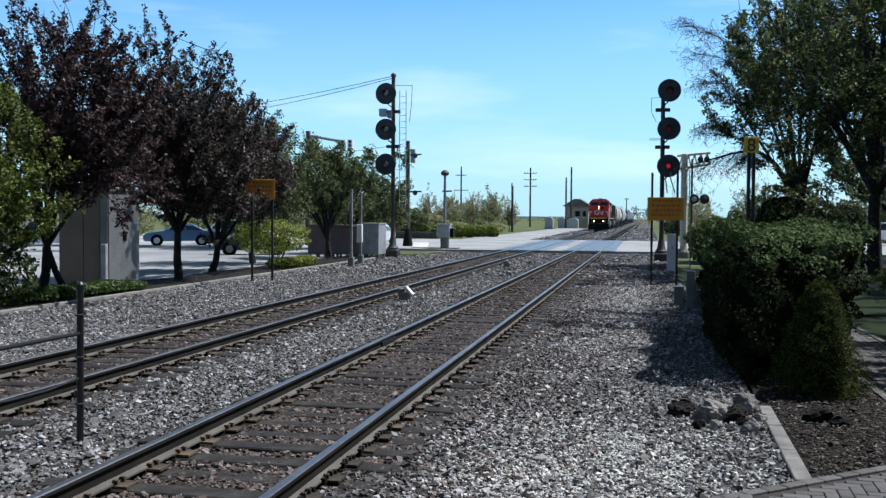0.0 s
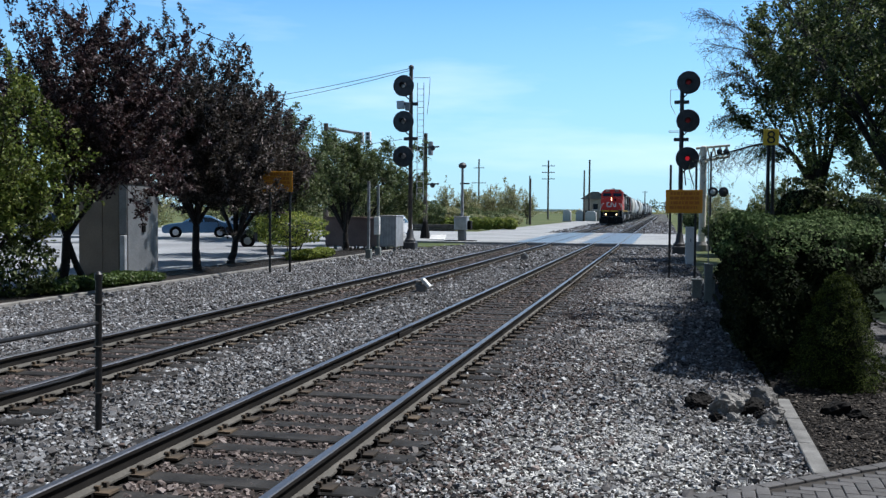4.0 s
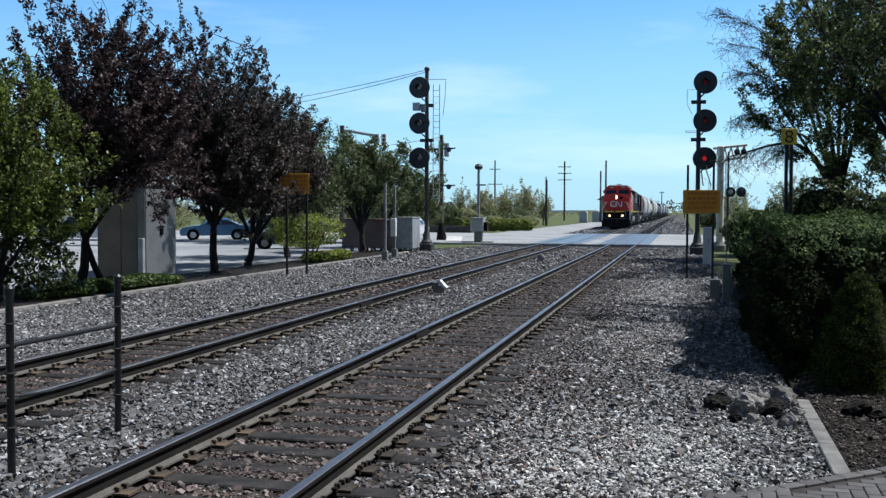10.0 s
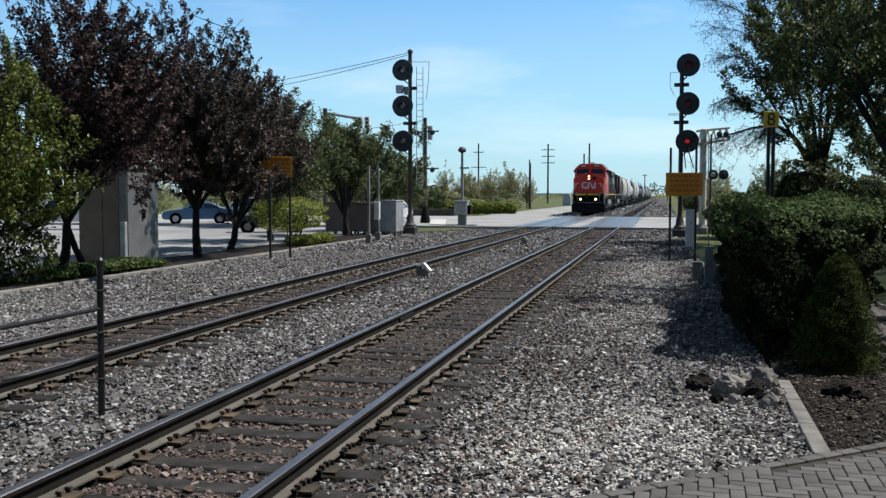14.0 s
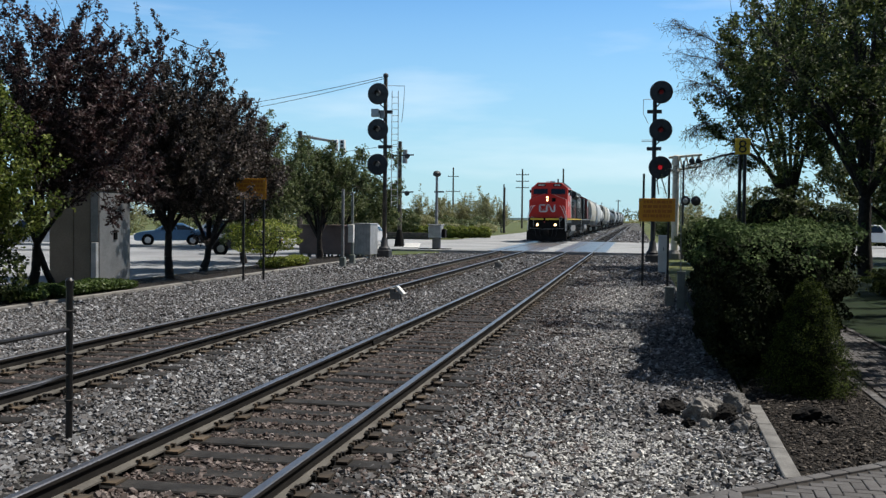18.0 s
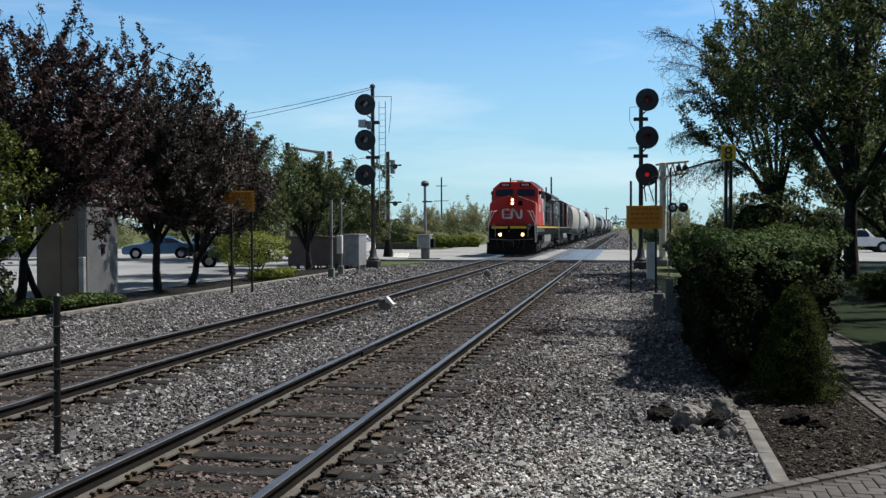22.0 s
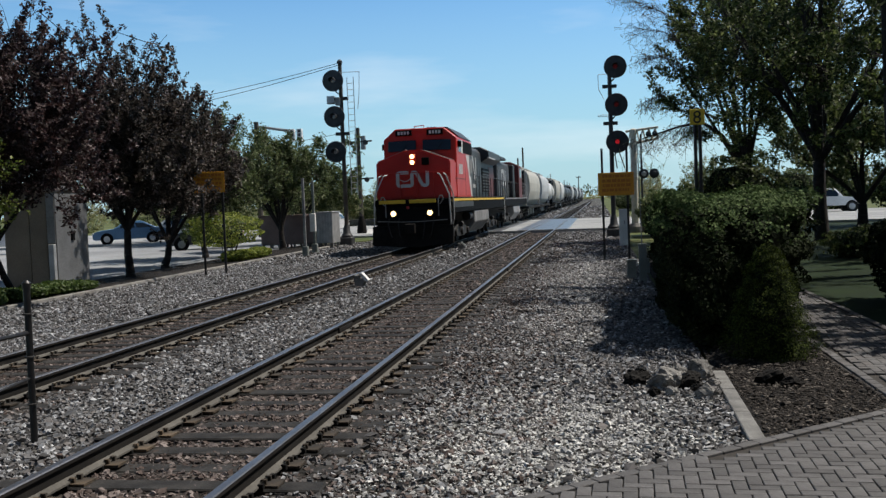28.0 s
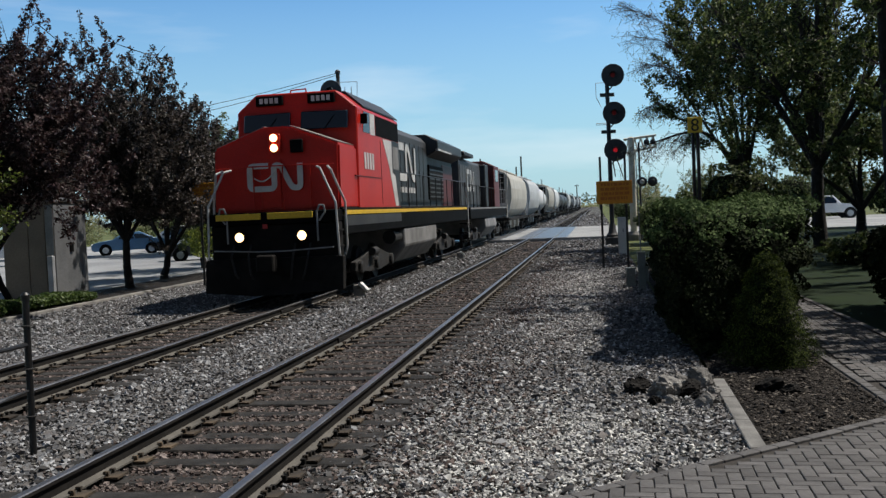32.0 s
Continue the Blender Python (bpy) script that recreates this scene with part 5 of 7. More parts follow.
        side("rear_panel", [(6.45, 2.05), (6.78, 2.05), (6.78, 3.9), (5.75, 3.9), (5.75, 3.0), (6.15, 2.9)], M_LOCOBLACK, "black rear of the cab")
        side("cab_louvre", [(5.85, 3.1), (6.65, 3.1), (6.65, 3.75), (5.85, 3.75)], M_TANKGREY, "grey louvred panel", 0.012)
        side("white_flash", [(6.05, 2.05), (6.45, 2.05), (6.15, 2.9), (5.75, 3.0), (5.75, 3.88), (4.6, 3.88), (5.3, 3.2)], M_LOCOWHITE, "slanting white flash", 0.007)
        digits(L, "numerals", x + (0.004 if s > 0 else -0.01), 2.9, 3.2, 1.15, 0.42, M_LOCOWHITE, "x", 0.008)
        side("door_seam", [(4.3, 2.1), (4.34, 2.1), (4.34, 3.8), (4.3, 3.8)], M_RED2)
        side("rub_strip", [(1.4, 2.78), (4.2, 2.78), (4.2, 2.81), (1.4, 2.81)], M_RED2, "", 0.01)
        # front edge of the sill: red nose side panel
        side("mirror", [(2.2, 4.1), (2.26, 4.1), (2.26, 4.35), (2.2, 4.35)], M_BLACK, "", 0.16)
        side_rails(L, s * 1.5, 6.9, END - 0.3, 2.0, 3.06, 12, M_LOCOBLACK)
    # long hood
    part("hood", prism(B(), [(-1.0, 2.03), (1.0, 2.03), (1.0, 4.4), (0.8, 4.62), (-0.8, 4.62), (-1.0, 4.4)], "y", 6.8, 20.9), M_LOCOGREY, L, "dusty black long hood", bevel=0.02)
    hood_doors(L, 1.0, 7.0, 14.6, 2.2, 4.2, 9, M_LOCOBLACK)
    wordmark(L, 1.052, 10.4, 3.5, 3.3, 1.25, M_LOCOWHITE, "x", 0.006)
    bars_bm = B()
    for k in range(6):
        box(bars_bm, 1.05, 1.058, 8.9 + k * 0.5, 9.25 + k * 0.5, 2.5, 2.68)
    part("lettering", bars_bm, M_LOCOWHITE, L)
    part("radiator_wing", prism(B(), [(-1.0, 3.9), (1.0, 3.9), (1.45, 4.15), (1.45, 4.5), (1.0, 4.74), (-1.0, 4.74), (-1.45, 4.5), (-1.45, 4.15)], "y", 14.6, 21.1), M_LOCOBLACK, L, "flared black radiator wing", bevel=0.03)
    part("wing_edge", prism(B(), [(1.36, 4.12), (1.47, 4.12), (1.47, 4.18), (1.36, 4.18)], "y", 14.6, 18.0), M_LOCOWHITE, L)
    part("hood_end", box(B(), -1.02, 1.02, 18.2, 20.95, 2.04, 3.74), M_RED2, L, "red rear of the hood", bevel=0.02)
    part("exhaust_stack", box(B(), -0.35, 0.35, 11.2, 12.0, 4.6, 4.95), M_UNDER, L, bevel=0.03)
    part("dynamic_brake_grille", box(B(), 1.0, 1.07, 14.7, 18.0, 2.3, 3.6), M_UNDER, L)
    for k in range(7):
        part("slat", box(B(), 1.07, 1.085, 14.75, 17.95, 2.38 + 0.17 * k, 2.44 + 0.17 * k), M_LOCOBLACK, L)
    h = part("horn", box(B(), -0.2, 0.2, 5.2, 5.6, 4.98, 5.05), M_LOCOBLACK, L)
    for k in (-0.15, 0, 0.15):
        part("trumpet", rod(B(), (k, 5.4, 5.12), (k, 4.95, 5.14), 0.03, 0.075, 8), M_GALV, h)
    part("antenna", tube(B(), [(-0.3, 2.4, 4.98), (-0.3, 2.4, 5.06), (0.1, 2.4, 5.08), (0.1, 2.4, 4.98)], 0.018, 5), M_RED, L)
    # underneath
    part("fuel_tank", prism(B(), [(-1.5, 1.38), (1.5, 1.38), (1.5, 0.85), (1.1, 0.35), (-1.1, 0.35), (-1.5, 0.85)], "y", 7.3, 13.2), M_TANKGREY, L, "dusty grey fuel tank", bevel=0.04)
    part("air_reservoir", rod(B(), (1.25, 6.2, 1.15), (1.25, 7.2, 1.15), 0.2, 0.2, 14), M_TRUCK, L)
    truck(L, 4.3, 3, 1.85, 1.1)
    truck(L, 16.6, 3, 1.85, 1.1)
    for s in (-1, 1):
        for k in range(4):
            x0, x1 = sorted((s * 1.2, s * 1.54))
            part("step", box(B(), x0, x1, END - 0.35, END + 0.05, 0.42 + 0.4 * k, 0.46 + 0.4 * k), M_UNDER, L)
        part("grab_rail", tube(B(), [(s * 1.45, END - 0.2, 3.06), (s * 1.56, END + 0.1, 2.2), (s * 1.56, END + 0.1, 0.6)], 0.024, 6), M_LOCOWHITE, L)
    coupler(L, END, 1)
    return L, END + 0.7


def second_locomotive():
    L = thing("locomotive", "dusty black and dark red diesel locomotive coupled behind the first", "locomotive", group="locomotives")
    END = 18.6
    part("underframe", box(B(), -1.5, 1.5, 0.0, END, 1.4, 1.95), M_BLACK, L, bevel=0.02)
    part("hood", prism(B(), [(-0.95, 1.95), (0.95, 1.95), (0.95, 4.2), (0.7, 4.42), (-0.7, 4.42), (-0.95, 4.2)], "y", 0.6, 11.2), M_LOCOGREY, L, "dusty grey-black long hood", bevel=0.03)
    hood_doors(L, 0.95, 0.8, 8.8, 2.1, 4.0, 9, M_LOCOGREY)
    wordmark(L, 1.0, 4.4, 3.3, 2.8, 1.1, M_PALEGREY, "x", 0.008)
    part("radiator_hatch", box(B(), -1.2, 1.2, 0.9, 4.4, 4.42, 4.62), M_LOCOBLACK, L, bevel=0.05)
    part("blower_housing", box(B(), -1.25, 1.25, 8.9, 10.4, 1.97, 4.3), M_LOCOBLACK, L, bevel=0.05)
    part("exhaust_stack", box(B(), -0.3, 0.3, 6.4, 7.3, 4.4, 4.75), M_UNDER, L, bevel=0.03)
    part("cab", prism(B(), [(-1.5, 1.95), (1.5, 1.95), (1.5, 4.3), (0.9, 4.6), (-0.9, 4.6), (-1.5, 4.3)], "y", 11.2, 14.0), M_RED2, L, "dark red cab", bevel=0.03)
    for s in (-1, 1):
        x0, x1 = sorted((s * 1.49, s * 1.515))
        part("side_window", box(B(), x0, x1, 11.8, 13.4, 3.4, 4.1), M_GLASS, L, bevel=0.01)
        x0, x1 = sorted((s * 1.48, s * 1.505))
        part("side_stripe", box(B(), x0, x1, 0.1, END - 0.1, 1.86, 1.94), M_TANKGREY, L)
        side_rails(L, s * 1.47, 0.2, 11.0, 1.95, 3.0, 9, M_TRUCK)
        side_rails(L, s * 1.47, 14.2, END - 0.2, 1.95, 3.0, 4, M_TANKGREY)
        for k in range(4):
            x0, x1 = sorted((s * 1.15, s * 1.5))
            for yy in (0.0, END - 0.4):
                part("step", box(B(), x0, x1, yy, yy + 0.4, 0.42 + 0.38 * k, 0.46 + 0.38 * k), M_UNDER, L)
    part("short_hood", prism(B(), [(-0.9, 1.95), (0.9, 1.95), (0.9, 3.1), (0.7, 3.25), (-0.7, 3.25), (-0.9, 3.1)], "y", 14.0, 17.6), M_RED2, L, bevel=0.04)
    part("fuel_tank", prism(B(), [(-1.45, 1.35), (1.45, 1.35), (1.5, 0.9), (1.1, 0.4), (-1.1, 0.4), (-1.5, 0.9)], "y", 6.2, 11.6), M_TANKGREY, L, "pale dusty fuel tank", bevel=0.04)
    truck(L, 3.6, 2, 2.75, 1.05)
    truck(L, 14.8, 2, 2.75, 1.05)
    coupler(L, 0.0, -1)
    coupler(L, END, 1)
    return L, END + 0.7


def end_ladder(L, y, s, z0, z1):
    bm = B()
    for x in (0.95, 1.4):
        rod(bm, (x, y, z0), (x, y, z1), 0.02, 0.02, 5)
    for k in range(int((z1 - z0) / 0.35)):
        rod(bm, (0.95, y, z0 + 0.2 + 0.35 * k), (1.4, y, z0 + 0.2 + 0.35 * k), 0.014, 0.014, 4)
    part("ladder", bm, M_GALV, L)


def covered_hopper(material, label, length=17.2, full=True):
    """A covered hopper with bowed sides, running boards and sloped outlet bays."""
    L = thing("covered_hopper", label, "freight car", group="freight cars")
    half = [(0.35, 1.05), (1.05, 1.3), (1.42, 1.75), (1.56, 2.5), (1.58, 3.2), (1.48, 3.85), (1.2, 4.25), (0.7, 4.48)]
    outline = half + [(-u, v) for u, v in half[::-1]]
    bm = prism(B(), outline, "y", 1.5, length - 1.5)
    part("body", bm, material, L, smooth=True, bevel=0.03)
    for yy, s in ((1.5, -1), (length - 1.5, 1)):
        bm = prism(B(), [(yy, 2.2), (yy + s * 0.06, 2.2), (yy + s * 0.06, 4.2), (yy, 4.2)], "x", -1.1, 1.1)
        part("end_sheet", bm, M_UNDER, L)
        part("end_platform", box(B(), -1.45, 1.45, min(yy, yy + s * 1.4), max(yy, yy + s * 1.4), 1.0, 1.2), M_UNDER, L, bevel=0.02)
        for x in (-1.3, 1.3):
            part("end_post", rod(B(), (x, yy + s * 1.2, 1.2), (x, yy + s * 0.1, 3.9), 0.05, 0.05, 6), material, L)
        end_ladder(L, yy + s * 1.25, s, 0.9, 4.4)
        coupler(L, 0.35 if s < 0 else length - 0.35, s)
    part("side_sill", box(B(), -1.5, 1.5, 0.4, length - 0.4, 1.0, 1.18), M_UNDER, L)
    if full:
        part("running_board", box(B(), -0.45, 0.45, 0.6, length - 0.6, 4.56, 4.6), M_GALV, L)
        for k in range(6):
            yy = 2.6 + k * (length - 5.2) / 5
            part("roof_hatch", turned(B(), [(0.3, 4.46), (0.3, 4.54), (0.1, 4.6)], (0.62, yy, 0), "z", 12), material, L)
        for k in range(3):
            yy = length * (0.3 + 0.2 * k)
            bm = prism(B(), [(yy - 1.1, 1.2), (yy + 1.1, 1.2), (yy + 0.35, 0.4), (yy - 0.35, 0.4)], "x", -1.1, 1.1)
            part("outlet_bay", bm, material, L, bevel=0.03)
    truck(L, 2.2, 2, 1.75, 1.0)
    truck(L, length - 2.2, 2, 1.75, 1.0)
    return L, length + 0.9


def tank_car(material, label, length=15.6):
    L = thing("tank_car", label, "freight car", group="freight cars")
    bm = turned(B(), [(0.2, 0.55), (0.8, 0.65), (1.2, 0.9), (1.4, 1.3), (1.42, 1.6), (1.42, length - 1.6), (1.4, length - 1.3), (1.2, length - 0.9), (0.8, length - 0.65), (0.2, length - 0.55)], (0, 0, 2.65), "y", 28)
    part("barrel", bm, material, L, smooth=True)
    part("manway", turned(B(), [(0.5, 4.0), (0.5, 4.3), (0.3, 4.4)], (0, length / 2, 0), "z", 14), material, L)
    part("platform", box(B(), -1.3, 1.3, length / 2 - 1.2, length / 2 + 1.2, 4.05, 4.09), M_GALV, L)
    side_rails(L, 1.28, length / 2 - 1.2, length / 2 + 1.2, 4.09, 4.9, 3, M_GALV)
    bm = B()
    for dy in (-0.22, 0.22):
        rod(bm, (1.46, length / 2 + dy, 1.1), (1.46, length / 2 + dy, 4.1), 0.02, 0.02, 5)
    for k in range(9):
        rod(bm, (1.46, length / 2 - 0.22, 1.25 + 0.33 * k), (1.46, length / 2 + 0.22, 1.25 + 0.33 * k), 0.014, 0.014, 4)
    part("ladder", bm, M_GALV, L)
    for yy in (2.2, length - 2.2):
        part("saddle", prism(B(), [(-1.2, 1.0), (1.2, 1.0), (1.3, 2.0), (-1.3, 2.0)], "y", yy - 0.5, yy + 0.5), M_UNDER, L)
        for s in (-1, 1):
            part("end_rail", tube(B(), [(s * 1.4, 0.35 if yy < 4 else length - 0.35, 1.1), (s * 1.4, 0.35 if yy < 4 else length - 0.35, 2.0), (0, 0.35 if yy < 4 else length - 0.35, 2.0)], 0.025, 5), M_GALV, L)
    part("centre_sill", box(B(), -0.4, 0.4, 0.2, length - 0.2, 0.75, 1.1), M_UNDER, L)
    for yy in (0.2, length - 1.6):
        part("end_platform", box(B(), -1.4, 1.4, yy, yy + 1.4, 1.0, 1.12), M_UNDER, L)
    truck(L, 2.1, 2, 1.75, 1.0)
    truck(L, length - 2.1, 2, 1.75, 1.0)
    coupler(L, 0.2, -1)
    coupler(L, length - 0.2, 1)
    return L, length + 0.9


cars = []
lead, offset = lead_locomotive()
cars.append((lead, 0.0))
offset += 0.7
second, n2 = second_locomotive()
cars.append((second, offset))
offset += n2 + 0.9
for maker, args in ((covered_hopper, (M_BEIGE, "beige covered hopper car with bowed sides", 17.6)), (covered_hopper, (M_PALEGREY, "pale grey covered hopper car with bowed sides", 17.6)),
                    (tank_car, (M_TANKWHITE, "white tank car with dark ends", 15.6)), (covered_hopper, (M_BEIGE, "beige covered hopper car further back in the train", 18.0)),
                    (covered_hopper, (M_TANKWHITE, "white covered hopper car further back in the train", 16.0)), (tank_car, (M_TANKBLACK, "black tank car in the train", 15.6))):
    ob, n = maker(*args)
    cars.append((ob, offset))
    offset += n
hop, tank = cars[3][0], cars[-1][0]
for k in range(12):
    src, n = ((tank, 16.5), (tank, 16.5), (hop, 18.5))[k % 3]
    cars.append((copy_thing(src, pose(T2, 200, RAIL)), offset))
    offset += n


# ---- signals, signs and lineside things ----
def disc_signal(x, y, label, discs, side, top, lamps, ladder):
    """A three-disc colour-light signal on a steel mast with a concrete foot."""
    S = thing("railway_signal", label, "railway signal", pose(x, y, 0), "disc signals")
    part("foundation", box(B(), -0.34, 0.34, -0.34, 0.34, -0.05, 0.42), M_SIGNAL, S, bevel=0.06)
    part("mast_foot", turned(B(), [(0.3, 0.42), (0.3, 0.5), (0.2, 0.62), (0.16, 0.95), (0.12, 1.05)], (0, 0, 0), "z", 14), M_SIGNAL, S, smooth=True)
    part("mast", rod(B(), (0, 0, 0.5), (0, 0, top), 0.115, 0.1, 14), M_WOODPOLE if ladder else M_SIGNAL, S, smooth=True)
    part("mast_cap", turned(B(), [(0.14, top), (0.14, top + 0.12), (0.05, top + 0.2)], (0, 0, 0), "z", 12), M_SIGNAL, S)
    for z, lamp in zip(discs, lamps):
        head = part("disc", turned(B(), [(0.545, -0.2), (0.555, -0.23), (0.545, -0.26), (0.5, -0.265), (0.2, -0.27)], (side, 0, z), "y", 36), M_SIGNAL, S, "round black backing disc")
        part("lamp_case", box(B(), side - 0.2, side + 0.2, -0.2, 0.22, z - 0.26, z + 0.26), M_SIGNAL, head, bevel=0.03)
        hood = B()
        n = 14
        ring = []
        for k in range(n):
            a = math.pi * (-0.1 + 1.2 * k / (n - 1))
            ring.append([hood.verts.new((side + r * math.cos(a), yy, z + r * math.sin(a))) for r, yy in ((0.17, -0.26), (0.17, -0.6), (0.155, -0.6), (0.155, -0.26))])
        for p, q in zip(ring, ring[1:]):
            for i in range(4):
                hood.faces.new((p[i], p[(i + 1) % 4], q[(i + 1) % 4], q[i]))
        part("visor", hood, M_SIGNAL, head)
        part("lens", turned(B(), [(0.11, -0.265), (0.1, -0.3), (0.04, -0.32)], (side, 0, z), "y", 18), lamp, head)
        part("bracket", tube(B(), [(0, 0, z - 0.75), (side * 0.75, -0.02, z - 0.55), (side, -0.02, z - 0.2)], 0.035, 6), M_SIGNAL, S)
        part("bracket_arm", box(B(), min(0, side) - 0.02, max(0, side) + 0.02, -0.06, 0.06, z - 0.06, z + 0.06), M_SIGNAL, S)
    for z in (discs[1] + 0.95, discs[2] + 0.95):
        part("step_bar", box(B(), -0.36, 0.34, -0.05, 0.2, z - 0.1, z + 0.06), M_SIGNAL, S, bevel=0.01)
    if ladder:
        bm = B()
        for dx in (0.28, 0.62):
            rod(bm, (dx, 0.25, 2.6), (dx, 0.25, discs[0] + 0.2), 0.02, 0.02, 5)
        z = 2.9
        while z < discs[0]:
            rod(bm, (0.28, 0.25, z), (0.62, 0.25, z), 0.013, 0.013, 4)
            z += 0.32
        part("ladder", bm, M_ALU, S, "slim aluminium ladder")
        part("ladder_hoop", tube(B(), [(0.1, 0.1, discs[0] + 0.45), (0.95, 0.25, discs[0] + 0.45), (0.9, 0.25, discs[0] - 0.6), (0.8, 0.25, discs[1] + 0.4)], 0.016, 5), M_ALU, S)
        part("relay_case", box(B(), -0.75, -0.35, -0.1, 0.25, discs[0] - 1.15, discs[0] - 0.75), M_ALU, S, bevel=0.02)
        part("relay_case", box(B(), -0.28, -0.02, -0.15, 0.2, discs[0] - 1.25, discs[0] - 0.85), M_GALV, S, bevel=0.02)
    else:
        part("rung_loop", tube(B(), [(-0.05, 0.1, discs[0] - 0.3), (-0.55, 0.1, discs[0] - 0.3), (-0.55, 0.1, discs[0] - 1.0), (-0.3, 0.1, discs[0] - 1.5)], 0.014, 4), M_ALU, S)
        part("rung_loop", tube(B(), [(-0.05, 0.1, discs[1] - 0.45), (-0.6, 0.1, discs[1] - 0.45), (-0.6, 0.1, discs[1] - 0.52), (-0.05, 0.1, discs[1] - 0.52)], 0.014, 4), M_ALU, S)
        for dx in (0.25, 0.62):
            part("guy_bar", rod(B(), (dx, 0.05, discs[2] - 1.3), (dx * 0.5, 0.05, discs[2] - 0.3), 0.03, 0.03, 6), M_SIGNAL, S)
    return S


disc_signal(-9.62, 49.0, "tall three-disc railway signal with ladder and unlit lenses", (8.46, 6.62, 4.82), -0.34, 9.35, (M_ALU, M_ALU, M_ALU), True)
disc_signal(4.02, 48.8, "three-disc railway signal showing a red light", (8.3, 6.46, 4.65), 0.29, 8.3, (M_DIMLAMP, M_DIMLAMP, M_REDLAMP), False)


def amber_sign(x, y, label, x0, x1, z0, z1, posts, yaw):
    S = thing("warning_sign", label, "sign", pose(x, y, 0, 0, 0, yaw), "amber trackside signs")
    part("plate", box(B(), x0, x1, -0.045, -0.03, z0, z1), M_AMBER, S, "amber sign plate with rounded corners", bevel=0.006)
    for k, (px, top) in enumerate(posts):
        part("post", box(B(), px - 0.035, px + 0.035, -0.03, 0.03, -0.1, top), M_FENCE, S, "black steel post", bevel=0.008)
    rngs = random.Random(int(x * 7))
    bars_text("lettering", (x0 + x1) / 2, z1 - 0.09 * (z1 - z0), (x1 - x0) * 0.82, 4, (z1 - z0) * 0.13, -0.045, M_INK, S, rngs)
    for bx in (x0 + 0.06, x1 - 0.06):
        for bz in (z0 + 0.06, z1 - 0.06):
            part("bolt", rod(B(), (bx, -0.05, bz), (bx, -0.04, bz), 0.012, 0.012, 6), M_GALV, S)
    return S


amber_sign(-8.9, 29.63, "amber warning sign on two black posts beside the kerb", -0.56, 0.42, 2.62, 3.28, ((-0.33, 3.2), (0.33, 3.2)), 8)
amber_sign(3.85, 31.1, "amber warning sign on two tall black posts on the gravel", -0.55, 0.56, 2.03, 2.75, ((-0.41, 3.52), (0.36, 3.66)), 0)
S = thing("mile_sign", "small yellow sign with a black figure on dark posts", "sign", pose(6.27, 30.0, 0))
part("plate", box(B(), -0.215, 0.215, -0.08, -0.062, 4.04, 4.5), M_YELLOW, S, "square yellow plate", bevel=0.006)
for dx in (-0.06, 0.08):
    part("post", rod(B(), (dx, 0, -0.1), (dx, 0, 4.3), 0.058, 0.05, 10), M_FENCE, S)
fig = bpy.data.curves.new("figure", "FONT")
fig.body, fig.size, fig.extrude, fig.align_x = "8", 0.52, 0.003, "CENTER"
fig.materials.append(M_INKBLACK)
fo = new("figure", fig)
fo.parent, fo.matrix_basis = S, pose(0, -0.084, 4.09, 90, 0, 0)

# fence between the tracks
F = thing("track_fence", "black steel post-and-rail fence between the tracks", "fence")
post_bm = rod(B(), (0, 0, -0.1), (0, 0, 1.44), 0.031, 0.031, 12)
turned(post_bm, [(0.037, 1.4), (0.04, 1.45), (0.02, 1.475)], (0, 0, 0), "z", 12)
POST = mesh_of("post", post_bm, M_FENCE, smooth=True)
RING = mesh_of("collar", turned(B(), [(0.034, -0.008), (0.045, -0.004), (0.045, 0.006), (0.034, 0.01)], (0, 0, 0), "z", 12), M_TRUCK)
fence_y = [8.03 - 1.44 * k for k in range(5)]
for k, y in enumerate(fence_y):
    x = -1.83 - 0.035 * k
    o = new("post", POST)
    o.parent, o.matrix_basis = F, pose(x, y, 0, 0.6 * ((k * 7) % 3 - 1), 0, 0)
    for z in (0.35, 0.78, 1.17):
        c = new("collar", RING)
        c.parent, c.matrix_basis = F, pose(x, y, z)
    if k < 4:
        part("rail", rod(B(), (x, y, 1.0), (x - 0.035, y - 1.44, 1.0), 0.02, 0.02, 8), M_FENCE, F, smooth=True)
        part("rail", tube(B(), [(x, y, 0.59), (x - 0.012, y - 0.5, 0.555), (x - 0.023, y - 1.0, 0.56), (x - 0.035, y - 1.44, 0.59)], 0.011, 6), M_FENCE, F)


def track_marker(x, y, s, turn):
    K = thing("track_marker", "small white folded reflector block between the tracks", "track marker", pose(x, y, 0, 0, 0, turn), "white track markers")
    part("base", box(B(), -0.12 * s, 0.1 * s, -0.1 * s, 0.1 * s, -0.03, 0.16 * s), M_CONC, K, bevel=0.02)
    bm = prism(B(), [(-0.02, 0.26), (0.04, 0.3), (0.2, 0.13), (0.16, 0.09)], "y", -0.1, 0.1)
    for v in bm.verts:
        v.co *= s
    part("reflector", bm, M_WHITE, K, "bright white plate", bevel=0.006)
    part("back_plate", box(B(), -0.13 * s, -0.02 * s, -0.09 * s, 0.09 * s, 0.12 * s, 0.25 * s), M_CONC, K, bevel=0.02)


track_marker(-2.68, 23.8, 1.15, 0)
track_marker(-2.45, 40.5, 1.1, 10)

